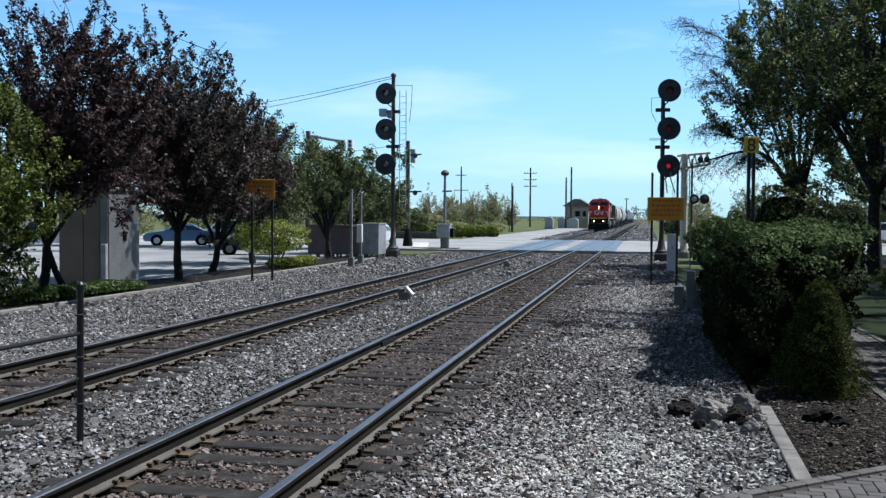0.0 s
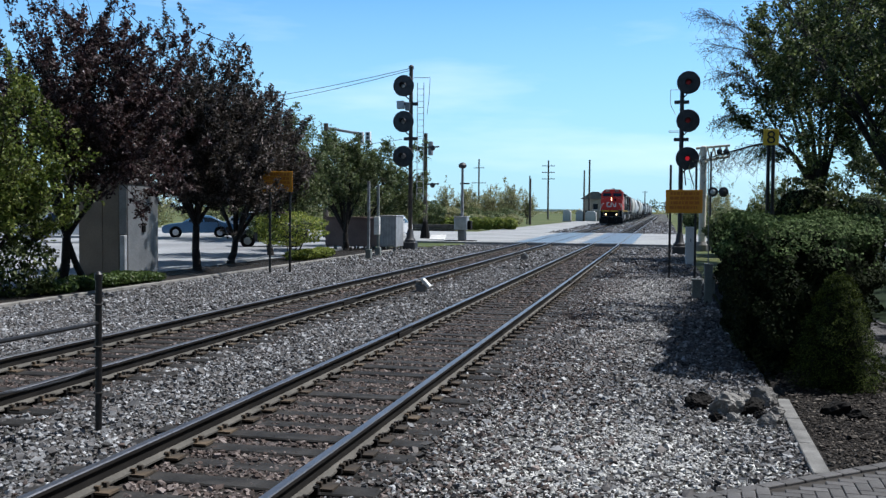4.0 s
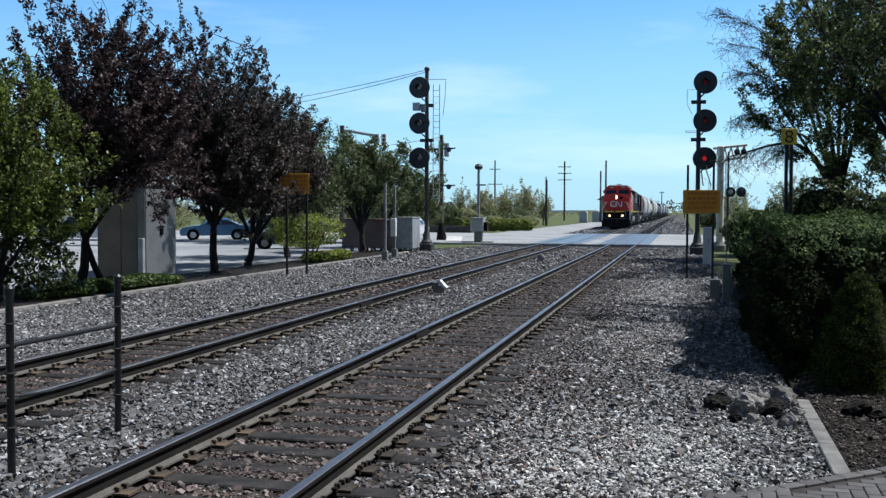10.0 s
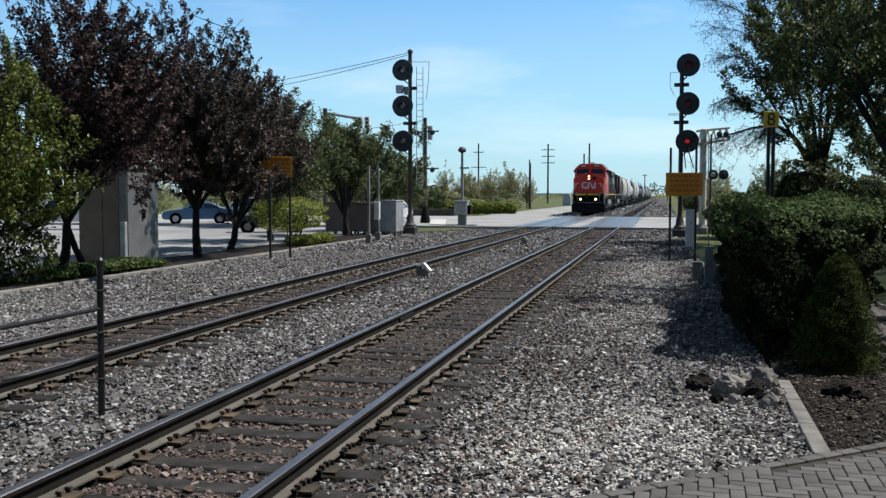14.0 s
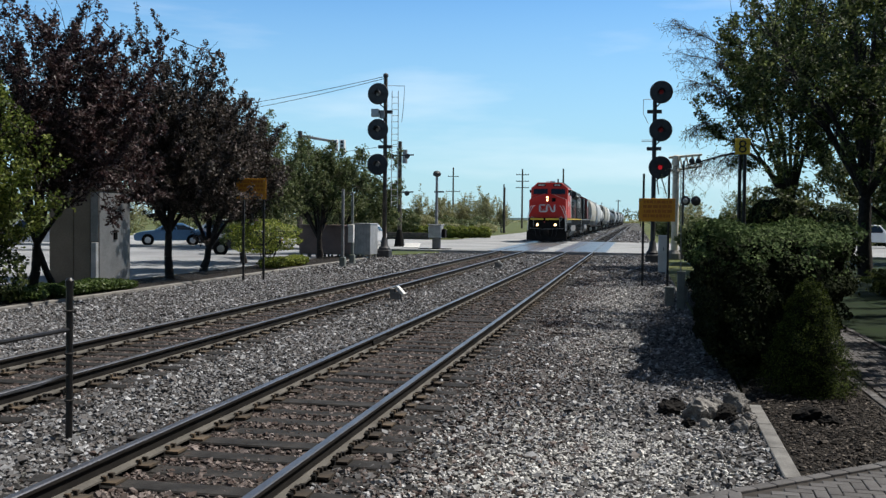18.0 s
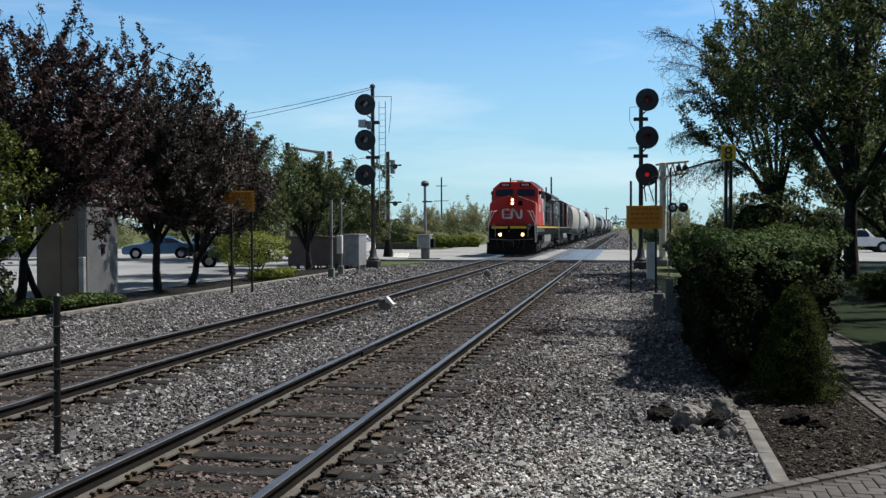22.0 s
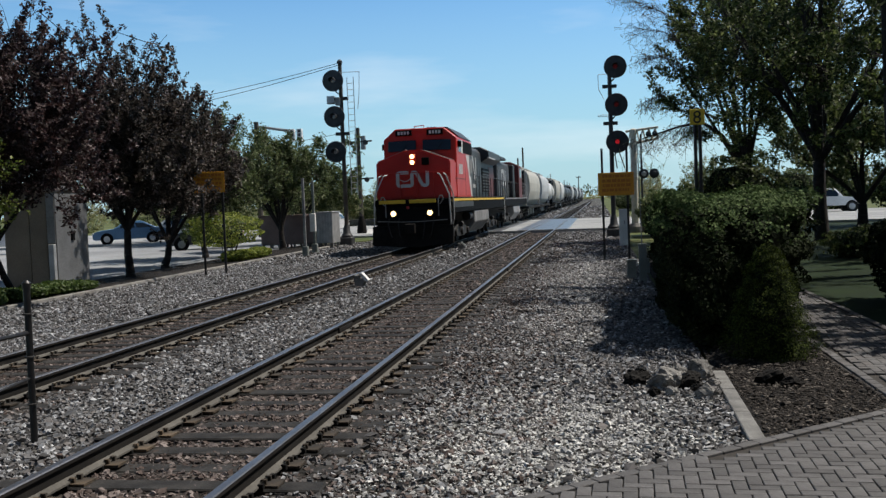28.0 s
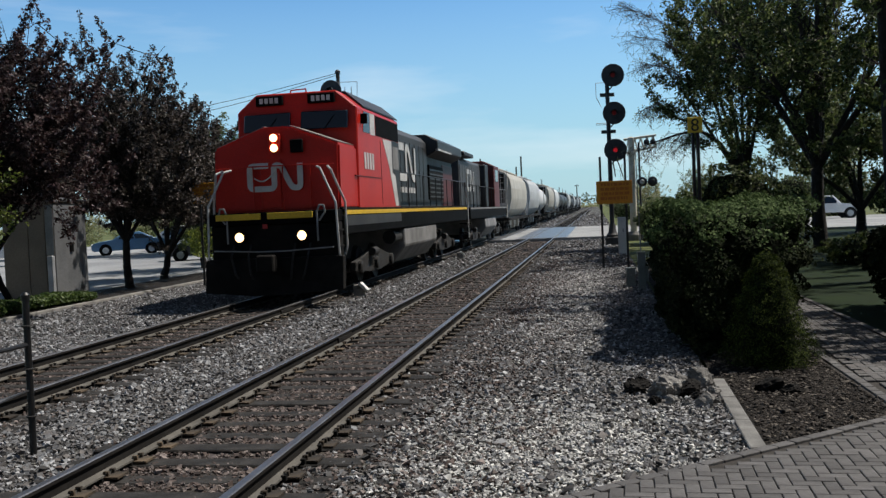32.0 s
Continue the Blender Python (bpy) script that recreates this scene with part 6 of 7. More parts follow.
# relay cabinet in the planting strip
C = thing("equipment_cabinet", "tall taupe metal equipment cabinet with scratched bare side", "cabinet", pose(-12.4, 25.85, 0))
part("body", box(B(), -0.78, 0.76, -0.86, 0.86, 0.05, 2.78), M_CABINET, C, bevel=0.015)
part("roof", prism(B(), [(-0.86, 2.78), (0.84, 2.78), (0.84, 2.83), (0.0, 2.95), (-0.86, 2.83)], "y", -0.92, 0.92), M_CABLIGHT, C, bevel=0.01)
for x0, x1 in ((-0.76, 0.0), (0.015, 0.52)):
    d = part("door", box(B(), x0, x1, -0.885, -0.86, 0.12, 2.7), M_CABINET, C, bevel=0.008)
part("side_panel", box(B(), 0.76, 0.785, -0.84, 0.84, 0.1, 2.7), M_CABLIGHT, C, "bare streaked metal side", bevel=0.006)
part("front_panel", box(B(), 0.53, 0.765, -0.882, -0.86, 1.3, 2.7), M_CABLIGHT, C, "pale upper front panel", bevel=0.005)
part("conduit_box", box(B(), 0.62, 0.78, -1.02, -0.88, 0.05, 1.28), M_ALU, C, "pale upright conduit box", bevel=0.01)
part("latch", box(B(), 0.785, 0.83, -0.1, 0.06, 1.35, 1.62), M_BLACK, C, bevel=0.01)
for z in (0.5, 1.4, 2.3):
    part("hinge", rod(B(), (0.79, 0.8, z - 0.07), (0.79, 0.8, z + 0.07), 0.015, 0.015, 6), M_GALV, C)
part("plinth", box(B(), -0.84, 0.84, -0.92, 0.92, -0.05, 0.06), M_CONC, C, bevel=0.01)

# transformer boxes near the road
for k, (x0, x1, z1, m, label) in enumerate(((-13.6, -12.55, 1.62, M_BROWNBOX, "tan metal transformer box on legs"), (-12.5, -11.3, 1.62, M_BROWNBOX, "tan metal transformer box on legs"),
                                            (-11.25, -10.75, 1.55, M_BROWNBOX, "tan metal transformer box on legs"), (-10.7, -9.85, 1.72, M_ALU, "grey ribbed electrical box near the road"))):
    T = thing("transformer_box", label, "electrical box", pose((x0 + x1) / 2, 47.8, 0), "electrical boxes")
    w = (x1 - x0) / 2
    part("body", box(B(), -w, w, -0.7, 0.7, 0.2, z1), m, T, bevel=0.02)
    part("lid", box(B(), -w - 0.03, w + 0.03, -0.74, 0.74, z1, z1 + 0.06), m, T, bevel=0.015)
    for dx in (-w + 0.08, 0, w - 0.08):
        part("leg", box(B(), dx - 0.05, dx + 0.05, -0.6, -0.5, -0.05, 0.21), M_CONC, T)
        part("leg", box(B(), dx - 0.05, dx + 0.05, 0.5, 0.6, -0.05, 0.21), M_CONC, T)
    if m is M_ALU:
        for j in range(5):
            part("rib", box(B(), -w + 0.08 + j * 0.15, -w + 0.12 + j * 0.15, -0.725, -0.7, 0.3, z1 - 0.1), m, T)
    else:
        part("door", box(B(), -w + 0.04, w - 0.04, -0.715, -0.7, 0.26, z1 - 0.06), m, T, bevel=0.006)
for x, y, h, white in ((-8.85, 39.2, 3.25, False), (-9.15, 41.6, 3.2, True)):
    P = thing("lineside_post", "grey lineside post with a pale junction box" if white else "bare grey steel lineside post", "post", pose(x, y, 0), "lineside posts")
    part("post", box(B(), -0.05, 0.05, -0.05, 0.05, -0.1, h), M_GALV if not white else M_PEDESTAL, P, bevel=0.01)
    part("foot", box(B(), -0.12, 0.12, -0.11, 0.11, -0.05, 0.4), M_PEDESTAL, P, bevel=0.02)
    if white:
        part("junction_box", box(B(), -0.12, 0.12, -0.26, -0.06, 0.95, 1.75), M_WHITE, P, "white junction box", bevel=0.015)
for x, y, w, h, m, label in ((4.05, 24.2, 0.22, 0.42, M_PEDESTAL, "small dark trackside junction box"), (4.3, 39.7, 0.4, 1.45, M_WHITE, "slim white trackside cabinet")):
    K = thing("trackside_box", label, "electrical box", pose(x, y, 0), "electrical boxes")
    part("body", box(B(), -w / 2, w / 2, -w / 2, w / 2, -0.05, h), m, K, bevel=0.015)
    part("lid", box(B(), -w / 2 - 0.015, w / 2 + 0.015, -w / 2 - 0.015, w / 2 + 0.015, h, h + 0.03), m, K, bevel=0.008)
    part("hasp", box(B(), -0.02, 0.02, -w / 2 - 0.012, -w / 2, h * 0.6, h * 0.7), M_GALV, K)
K = thing("cable_pedestal", "grey cable pedestal with a thin tall rod", "pedestal", pose(4.27, 23.0, 0))
part("body", box(B(), -0.09, 0.09, -0.08, 0.08, -0.05, 0.85), M_PEDESTAL, K, bevel=0.012)
part("cap", box(B(), -0.1, 0.1, -0.09, 0.09, 0.85, 0.89), M_PEDESTAL, K, bevel=0.01)
part("side_box", box(B(), 0.09, 0.15, -0.06, 0.06, 0.2, 0.55), M_PEDESTAL, K, bevel=0.008)
part("rod", rod(B(), (-0.01, 0, 0.89), (-0.05, 0, 3.22), 0.014, 0.011, 6), M_GALV, K)


# ---- the level crossing ----
G = thing("crossing_signal", "beige lattice cantilever mast beside the level crossing", "crossing signal", pose(5.35, 56.2, 0))
part("mast", turned(B(), [(0.2, -0.1), (0.19, 3.0), (0.17, 5.7), (0.1, 5.75)], (0, 0, 0), "z", 14), M_CANTILEVER, G, smooth=True)
for z in (0.75, 2.9, 4.75):
    part("band", turned(B(), [(0.21, z), (0.23, z + 0.02), (0.23, z + 0.13), (0.2, z + 0.15)], (0, 0, 0), "z", 14), M_CANTILEVER, G)
part("foot", turned(B(), [(0.42, -0.1), (0.42, 0.22), (0.3, 0.4)], (0, 0, 0), "z", 12), M_CONC, G)
# a three-chord lattice arm that points along the road
for y, z, dz in ((0.0, 5.62, 0.16), (0.0, 4.85, 0.3), (0.45, 5.62, 0.16), (0.45, 4.85, 0.3)):
    part("arm_chord", rod(B(), (-0.4, y, z), (1.4, y, z + dz), 0.06, 0.055, 8), M_CANTILEVER, G)
for y in (0.0, 0.45):
    for k in range(5):
        lo, hi = 4.87 + 0.055 * k, 5.64 + 0.03 * k
        part("lattice", rod(B(), (-0.3 + 0.34 * k, y, lo), (-0.13 + 0.34 * k, y, hi), 0.034, 0.034, 5), M_CANTILEVER, G)
        part("lattice", rod(B(), (-0.13 + 0.34 * k, y, hi), (0.04 + 0.34 * k, y, lo + 0.05), 0.034, 0.034, 5), M_CANTILEVER, G)
for dx in (0.85, 1.2):
    part("arm_lamp", turned(B(), [(0.15, -0.02), (0.16, -0.1), (0.06, -0.14)], (dx, -0.05, 5.4), "y", 14), M_SIGNAL, G)
G2 = thing("crossing_lamps", "slim post with a pair of round black crossing lamps", "crossing signal", pose(5.75, 55.8, 0))
part("post", rod(B(), (0, 0, -0.1), (0, 0, 5.4), 0.06, 0.05, 10), M_SIGNAL, G2)
part("arm", rod(B(), (-0.1, -0.05, 3.18), (0.75, -0.05, 3.18), 0.035, 0.035, 6), M_SIGNAL, G2)
for dx, m in ((0.12, M_ALU), (0.68, M_SIGNAL)):
    lamp = part("lamp", turned(B(), [(0.26, -0.08), (0.27, -0.11), (0.15, -0.14)], (dx, 0, 3.18), "y", 22), M_SIGNAL, G2)
    part("lens", turned(B(), [(0.14, -0.14), (0.1, -0.17)], (dx, 0, 3.18), "y", 16), m, lamp)
G3 = thing("crossing_gate", "grey crossing gate machine with a tall thin mast", "crossing gate", pose(-8.95, 59.0, 0.165))
part("pedestal", box(B(), -0.2, 0.26, -0.26, 0.26, -0.1, 0.7), M_CONC, G3, bevel=0.05)
part("foot_plate", box(B(), -1.0, 0.9, -0.5, 0.5, -0.1, 0.04), M_UNDER, G3, bevel=0.01)
part("machine_case", box(B(), -0.42, 0.4, -0.36, 0.36, 0.68, 1.46), M_ALU, G3, "grey gate machine case", bevel=0.05)
part("case_lid", box(B(), -0.45, 0.43, -0.4, 0.4, 1.46, 1.53), M_ALU, G3, bevel=0.02)
part("mast", rod(B(), (0, 0.1, 1.5), (0, 0.1, 4.5), 0.1, 0.075, 10), M_GALV, G3, smooth=True)
part("bell", turned(B(), [(0.1, 4.48), (0.24, 4.55), (0.26, 4.68), (0.17, 4.81), (0.05, 4.85)], (0, 0.1, 0), "z", 16), M_SIGNAL, G3, smooth=True)
part("cross_arm", box(B(), -0.15, 0.45, 0.05, 0.15, 3.5, 3.59), M_SIGNAL, G3, bevel=0.01)
part("counterweight", box(B(), 0.4, 0.62, -0.26, 0.26, 0.7, 1.25), M_UNDER, G3, bevel=0.03)
P = thing("cantilever_pole", "dark wooden pole with crossing arms near the road", "pole", pose(-12.27, 63.0, 0.1))
part("pole", rod(B(), (0, 0, -0.2), (0, 0, 7.05), 0.15, 0.12, 12), M_WOODPOLE, P, smooth=True)
part("foot", turned(B(), [(0.36, 0), (0.3, 0.5), (0.16, 1.2)], (0, 0, 0), "z", 12), M_UNDER, P)
for z, l0, l1 in ((6.1, -0.75, 0.95), (3.65, -0.55, 0.95)):
    part("arm", rod(B(), (l0, -0.1, z), (l1, -0.1, z + 0.05), 0.05, 0.05, 8), M_SIGNAL, P)
    for dx in (l0 + 0.25, l1 - 0.4):
        part("lamp", turned(B(), [(0.16, -0.2), (0.17, -0.28), (0.08, -0.3)], (dx, 0, z - 0.05), "y", 14), M_SIGNAL, P)
part("transformer", rod(B(), (0.32, 0.05, 5.6), (0.32, 0.05, 6.5), 0.17, 0.17, 12), M_GALV, P)
A = thing("traffic_signal", "traffic signal mast with a long arm above the trees", "traffic signal", pose(-18.9, 62.0, 0))
part("mast", rod(B(), (0, 0, -0.1), (0, 0, 7.8), 0.2, 0.15, 12), M_WOODPOLE, A)
part("arm", tube(B(), [(0, 0, 7.5), (1.4, 0, 7.25), (2.6, 0, 7.05)], 0.09, 8), M_GALV, A)
for dx in (2.45, 2.95):
    h = part("signal_head", box(B(), dx - 0.17, dx + 0.17, -0.15, 0.15, 6.4, 7.2), M_WHITE, A, bevel=0.02)
    for k in range(3):
        part("lens", turned(B(), [(0.1, -0.15), (0.08, -0.18)], (dx, 0, 6.55 + 0.25 * k), "y", 12), M_SIGNAL, h)
W = thing("sign_plate", "white board leaning at the road's edge", "plate", pose(-10.75, 60.2, 0.168))
part("plate", box(B(), -0.5, 0.5, -0.3, 0.3, 0, 0.05, pose(0, 0, 0.14, 28, 0, 0)), M_WHITE, W, bevel=0.01)
G4 = thing("guard_wall", "low dark timber wall beyond the road", "wall", pose(-21.6, 86.2, 0), kind="structure")
for k in range(2):
    part("beam", box(B(), -9.5, 6.4, -0.15, 0.15, -0.02 + 0.4 * k, 0.36 + 0.4 * k), M_WOODPOLE, G4, bevel=0.02)

# wires
W = thing("overhead_wires", "thin overhead wires running off past the trees", "wires", kind="structure")
def wire(p, q, sag):
    bm = B()
    p, q = Vector(p), Vector(q)
    pts = [p.lerp(q, k / 10) - Vector((0, 0, sag * 4 * (k / 10) * (1 - k / 10))) for k in range(11)]
    part("wire", tube(bm, pts, 0.016, 4), M_WIRE, W)
wire((-9.7, 49.4, 9.45), (-38, 70.5, 9.9), 0.5)
wire((-9.7, 49.4, 9.35), (-38, 70.7, 9.2), 0.5)
wire((-12.3, 63.0, 7.0), (-40, 88, 8.0), 0.6)


# ---- vehicles ----
def car(name, label, x, y, z, turn, paint, length=4.6, width=1.78, kind_="sedan"):
    V = thing(name, label, "car" if kind_ != "pickup" else "pickup truck", pose(x, y, z, 0, 0, turn), "parked vehicles")
    h = length / 2
    if kind_ == "sedan":
        body = [(-h, 0.38), (-h + 0.05, 0.72), (-h + 0.5, 0.86), (-h * 0.42, 0.96), (h * 0.66, 0.98), (h - 0.08, 0.92), (h, 0.6), (h - 0.04, 0.32), (-h + 0.1, 0.26)]
        roof = [(-h * 0.46, 0.94), (-h * 0.12, 1.4), (h * 0.32, 1.43), (h * 0.74, 0.96)]
    elif kind_ == "van":
        body = [(-h, 0.4), (-h + 0.1, 0.8), (-h + 0.8, 1.0), (h - 0.1, 1.02), (h, 0.6), (h - 0.05, 0.3), (-h + 0.1, 0.28)]
        roof = [(-h + 0.7, 0.98), (-h * 0.3, 1.68), (h - 0.35, 1.7), (h - 0.12, 1.0)]
    else:
        body = [(-h, 0.5), (-h + 0.05, 1.0), (-h * 0.45, 1.12), (h * 0.15, 1.12), (h * 0.18, 1.18), (h, 1.16), (h, 0.55), (h - 0.3, 0.48), (-h + 0.3, 0.45)]
        roof = [(-h * 0.42, 1.1), (-h * 0.2, 1.74), (h * 0.1, 1.76), (h * 0.16, 1.1)]
    part("body", prism(B(), body, "y", -width / 2, width / 2), paint, V, smooth=True, bevel=0.06, segments=2)
    bm = prism(B(), roof, "y", -width / 2 + 0.09, width / 2 - 0.09)
    for v in bm.verts:
        if v.co.z > 1.2:
            v.co.y *= 0.86
    part("cabin", bm, paint, V, smooth=True, bevel=0.04)
    zs = [p[1] for p in roof]
    z0, z1 = min(zs) + 0.06, max(zs) - 0.09
    u0, u1 = roof[0][0], roof[3][0]
    m0, m1 = roof[1][0], roof[2][0]
    for s in (-1, 1):
        splits = ((0.02, 0.5), (0.54, 0.97)) if kind_ != "pickup" else ((0.05, 0.95),)
        for a, b in splits:
            lo0, lo1 = u0 + 0.22 + (u1 - u0 - 0.44) * a, u0 + 0.22 + (u1 - u0 - 0.44) * b
            hi0, hi1 = m0 + 0.02 + (m1 - m0 - 0.04) * a, m0 + 0.02 + (m1 - m0 - 0.04) * b
            bm = B()
            f = lambda u, zz, off: (u, s * (width / 2 - 0.085 + off - 0.115 * max(0.0, (zz - z0) / (z1 - z0))), zz)
            ring = [[bm.verts.new(f(u, zz, off)) for u, zz in ((lo0, z0), (lo1, z0), (hi1, z1), (hi0, z1))] for off in (-0.05, 0.012)]
            bm.faces.new(ring[0])
            bm.faces.new(ring[1])
            for i in range(4):
                bm.faces.new((ring[0][i], ring[0][(i + 1) % 4], ring[1][(i + 1) % 4], ring[1][i]))
            part("side_window", bm, M_GLASS, V)
        for u in (-h * 0.62, h * 0.6):
            r = 0.32 if kind_ != "pickup" else 0.38
            w = part("wheel", turned(B(), [(r * 0.6, -0.1), (r, -0.09), (r, 0.09), (r * 0.6, 0.1)], (u, s * (width / 2 - 0.08), r), "y", 20), M_RUBBER, V)
            part("rim", turned(B(), [(r * 0.62, 0.0), (r * 0.55, 0.012), (r * 0.15, 0.02)] if s > 0 else [(r * 0.15, -0.02), (r * 0.55, -0.012), (r * 0.62, 0.0)], (u, s * (width / 2 + 0.022), r), "y", 14), M_PEDESTAL if paint is M_DARKCAR else M_ALU, w)
            part("wheel_arch", turned(B(), [(r + 0.07, -0.02), (r + 0.07, 0.0)], (u, s * (width / 2 + 0.002), r + 0.01), "y", 20), M_BLACK, V)
        part("mirror", box(B(), u0 + 0.3, u0 + 0.45, min(s * width / 2, s * (width / 2 + 0.14)), max(s * width / 2, s * (width / 2 + 0.14)), z0, z0 + 0.12), paint, V, bevel=0.02)
        part("headlamp", box(B(), -h - 0.01, -h + 0.12, s * 0.62 - 0.18, s * 0.62 + 0.18, body[0][1] + 0.2, body[0][1] + 0.34), M_WHITE, V, bevel=0.02)
        part("tail_lamp", box(B(), h - 0.1, h + 0.01, s * 0.66 - 0.14, s * 0.66 + 0.14, 0.68, 0.86), M_RED, V, bevel=0.02)
    return V


car("parked_car", "light blue sedan parked in the lot", -26.7, 59.0, 0.165, 27, M_BLUECAR)
car("parked_car", "silver-blue minivan parked behind the trees", -25.6, 64.6, 0.16, 20, M_SILVERCAR, 4.7, 1.85, "van")
car("parked_car", "dark car parked in shade behind the trees", -17.6, 49.5, 0.02, 25, M_DARKCAR, 4.0)
car("parked_pickup", "silver pickup truck parked in the lot", -30.7, 49.9, 0.02, 27, M_SILVERCAR, 5.4, 1.9, "pickup")
car("parked_car", "white car parked near the road beyond the boxes", -15.1, 65.0, 0.165, 90, M_WHITECAR, 4.5)
car("parked_pickup", "white pickup truck on the road under trees", 20.4, 77.8, 0.16, 180, M_WHITECAR, 5.4, 1.9, "pickup")


# ---- the right foreground ----
def boulder(x, y, s, seed, material, flat=0.8, long=0.8, label="broken chunk of grey concrete on the gravel"):
    """A broken block: a lump cut by many planes, with a rough skin."""
    rngs = random.Random(seed)
    bm = B()
    bmesh.ops.create_icosphere(bm, subdivisions=4, radius=1)
    cuts = [(Vector((rngs.uniform(-1, 1), rngs.uniform(-1, 1), rngs.uniform(-0.5, 1))).normalized(), rngs.uniform(0.5, 0.82)) for _ in range(13)]
    for v in bm.verts:
        for n, d in cuts:
            k = v.co.dot(n)
            if k > d:
                v.co -= n * (k - d)
        v.co *= 1 + 0.16 * noise.noise(v.co * 2.3 + Vector((seed, 0, 0))) + 0.15 * noise.noise(v.co * 5.0 + Vector((0, seed, 0))) + 0.09 * noise.noise(v.co * 17.0 + Vector((0, 0, seed)))
        v.co = Vector((v.co.x * s, v.co.y * s * long, v.co.z * s * flat))
    ob = part("rubble_chunk", bm, material, None, label)
    ob.matrix_basis = pose(x, y, s * flat * 0.42, rngs.uniform(-12, 12), rngs.uniform(-12, 12), rngs.uniform(-25, 25))
    return tagged(ob, "", "rubble", "rubble heap")


for k, (x, y, s) in enumerate(((3.93, 10.45, 0.215), (4.32, 10.85, 0.19), (4.12, 10.9, 0.13), (4.28, 9.9, 0.12), (4.4, 10.42, 0.1), (3.95, 10.05, 0.075), (4.1, 9.9, 0.06), (4.42, 9.98, 0.055))):
    boulder(x, y, s, 100 + k, M_RUBBLE)
for k, (x, y, s) in enumerate(((3.62, 10.58, 0.15), (3.7, 10.9, 0.14), (4.18, 10.45, 0.15), (3.78, 10.0, 0.08), (4.25, 10.2, 0.09))):
    boulder(x, y, s, 120 + k, M_UNDER, 0.75, 0.9, "dark rotten piece of wood in the rubble heap")
boulder(4.98, 10.5, 0.2, 130, M_UNDER, 0.62, 0.55, "dark rotten log piece on the mulch")
boulder(5.22, 10.38, 0.15, 131, M_UNDER, 0.5, 0.6, "dark rotten log piece on the mulch")
E2 = thing("edging_beam", "narrow grey concrete edging beam beside the gravel", "edging", pose(4.53, 9.62, 0, 0, 0, -1.0), kind="structure")
for k in range(3):
    part("edging_block", box(B(), -0.07, 0.07, -1.57 + 1.05 * k, -0.53 + 1.05 * k, -0.1, 0.025), M_EDGING, E2, bevel=0.008)


def cone_shrub(x, y, height, radius, seed):
    rng = np.random.default_rng(seed)
    top = thing("dwarf_conifer", "small cone-shaped dwarf conifer with sunlit tips", "shrub", pose(x, y, 0))
    # flat scalloped sprays, one above another, each a small fan of needles
    n, each = 105, 330
    z = (np.arange(n) + rng.uniform(0, 1, n)) / n
    z = 1 - (1 - z) ** 0.85
    a = np.arange(n) * 2.39996 + rng.uniform(-0.3, 0.3, n)
    r = radius * np.clip(1 - z, 0, 1) ** 0.6 * np.clip(0.82 + z * 1.4, 0, 1) * rng.uniform(0.8, 1.1, n) + 0.02
    fan = 0.075 + 0.09 * (1 - z)
    q = rng.normal(size=(n, each, 3)) * np.array([1.0, 1.0, 0.42])
    q /= np.maximum(np.linalg.norm(q, axis=2), 0.4)[..., None]
    q *= (rng.random((n, each)) ** 0.4)[..., None] * fan[:, None, None]
    q[..., 2] -= np.hypot(q[..., 0], q[..., 1]) * 0.35
    c = np.stack([r * np.cos(a), r * np.sin(a), 0.05 + z * height * 0.97], 1)
    p = (c[:, None] + q).reshape(-1, 3)
    m = len(p)
    nrm = np.repeat(np.stack([np.cos(a), np.sin(a), np.full(n, 0.9)], 1), each, 0) + rng.normal(size=(m, 3)) * 0.5
    f = new("foliage", leaves_mesh("foliage", p, nrm, rng.uniform(0.6, 1.3, m) * 0.015, M_SPRUCE, rng, 0.35))
    f.parent = top
    # dark body that stands for the shade between the sprays
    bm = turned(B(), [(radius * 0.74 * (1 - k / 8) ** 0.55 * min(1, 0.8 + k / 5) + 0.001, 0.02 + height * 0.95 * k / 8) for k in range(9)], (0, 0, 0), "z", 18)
    part("shade_core", bm, M_CORE, top)
    part("stem", rod(B(), (0, 0, -0.05), (0, 0, 0.3), 0.04, 0.03, 8), M_BARK, top)


cone_shrub(5.28, 12.15, 1.36, 0.47, 80)
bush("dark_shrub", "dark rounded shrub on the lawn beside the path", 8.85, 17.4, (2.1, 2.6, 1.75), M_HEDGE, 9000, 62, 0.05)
bush("dark_shrub", "dark spreading shrub on the lawn", 11.5, 29.0, (4.0, 2.2, 0.9), M_DARKGREEN, 5000, 63, 0.06)
bush("dark_shrub", "dark shrub under the shade trees", 8.5, 35.0, (2.4, 2.4, 1.6), M_GREEN, 4000, 64, 0.06)
for k, (x, y) in enumerate(((8.4, 51.0), (10.4, 52.3), (9.0, 41.5))):
    bush("understory_shrub", "tall dark shrub under the shade trees", x, y, (3.8, 2.6, 2.5 + 0.5 * (k % 3)), M_DARKGREEN, 5200, 400 + k, 0.085, group="understory shrubs")
for k in range(9):
    bush("thicket_bush", "dense green thicket beyond the road", 13 + 4.2 * k, 93 + (k * 3) % 4, (5.0, 3.5, 2.6 + (k % 3) * 0.7), M_DARKGREEN, 1800, 360 + k, 0.16, group="thicket bushes")
for k in range(5):
    bush("roadside_shrub", "green shrub growing beside the tracks", 6.6 + 0.5 * (k % 2), 49.5 + 1.2 * k if k < 3 else 95 + 9 * k, (2.6, 2.6, 2.2), M_GREEN, 3000, 65 + k, 0.09, group="roadside shrubs")

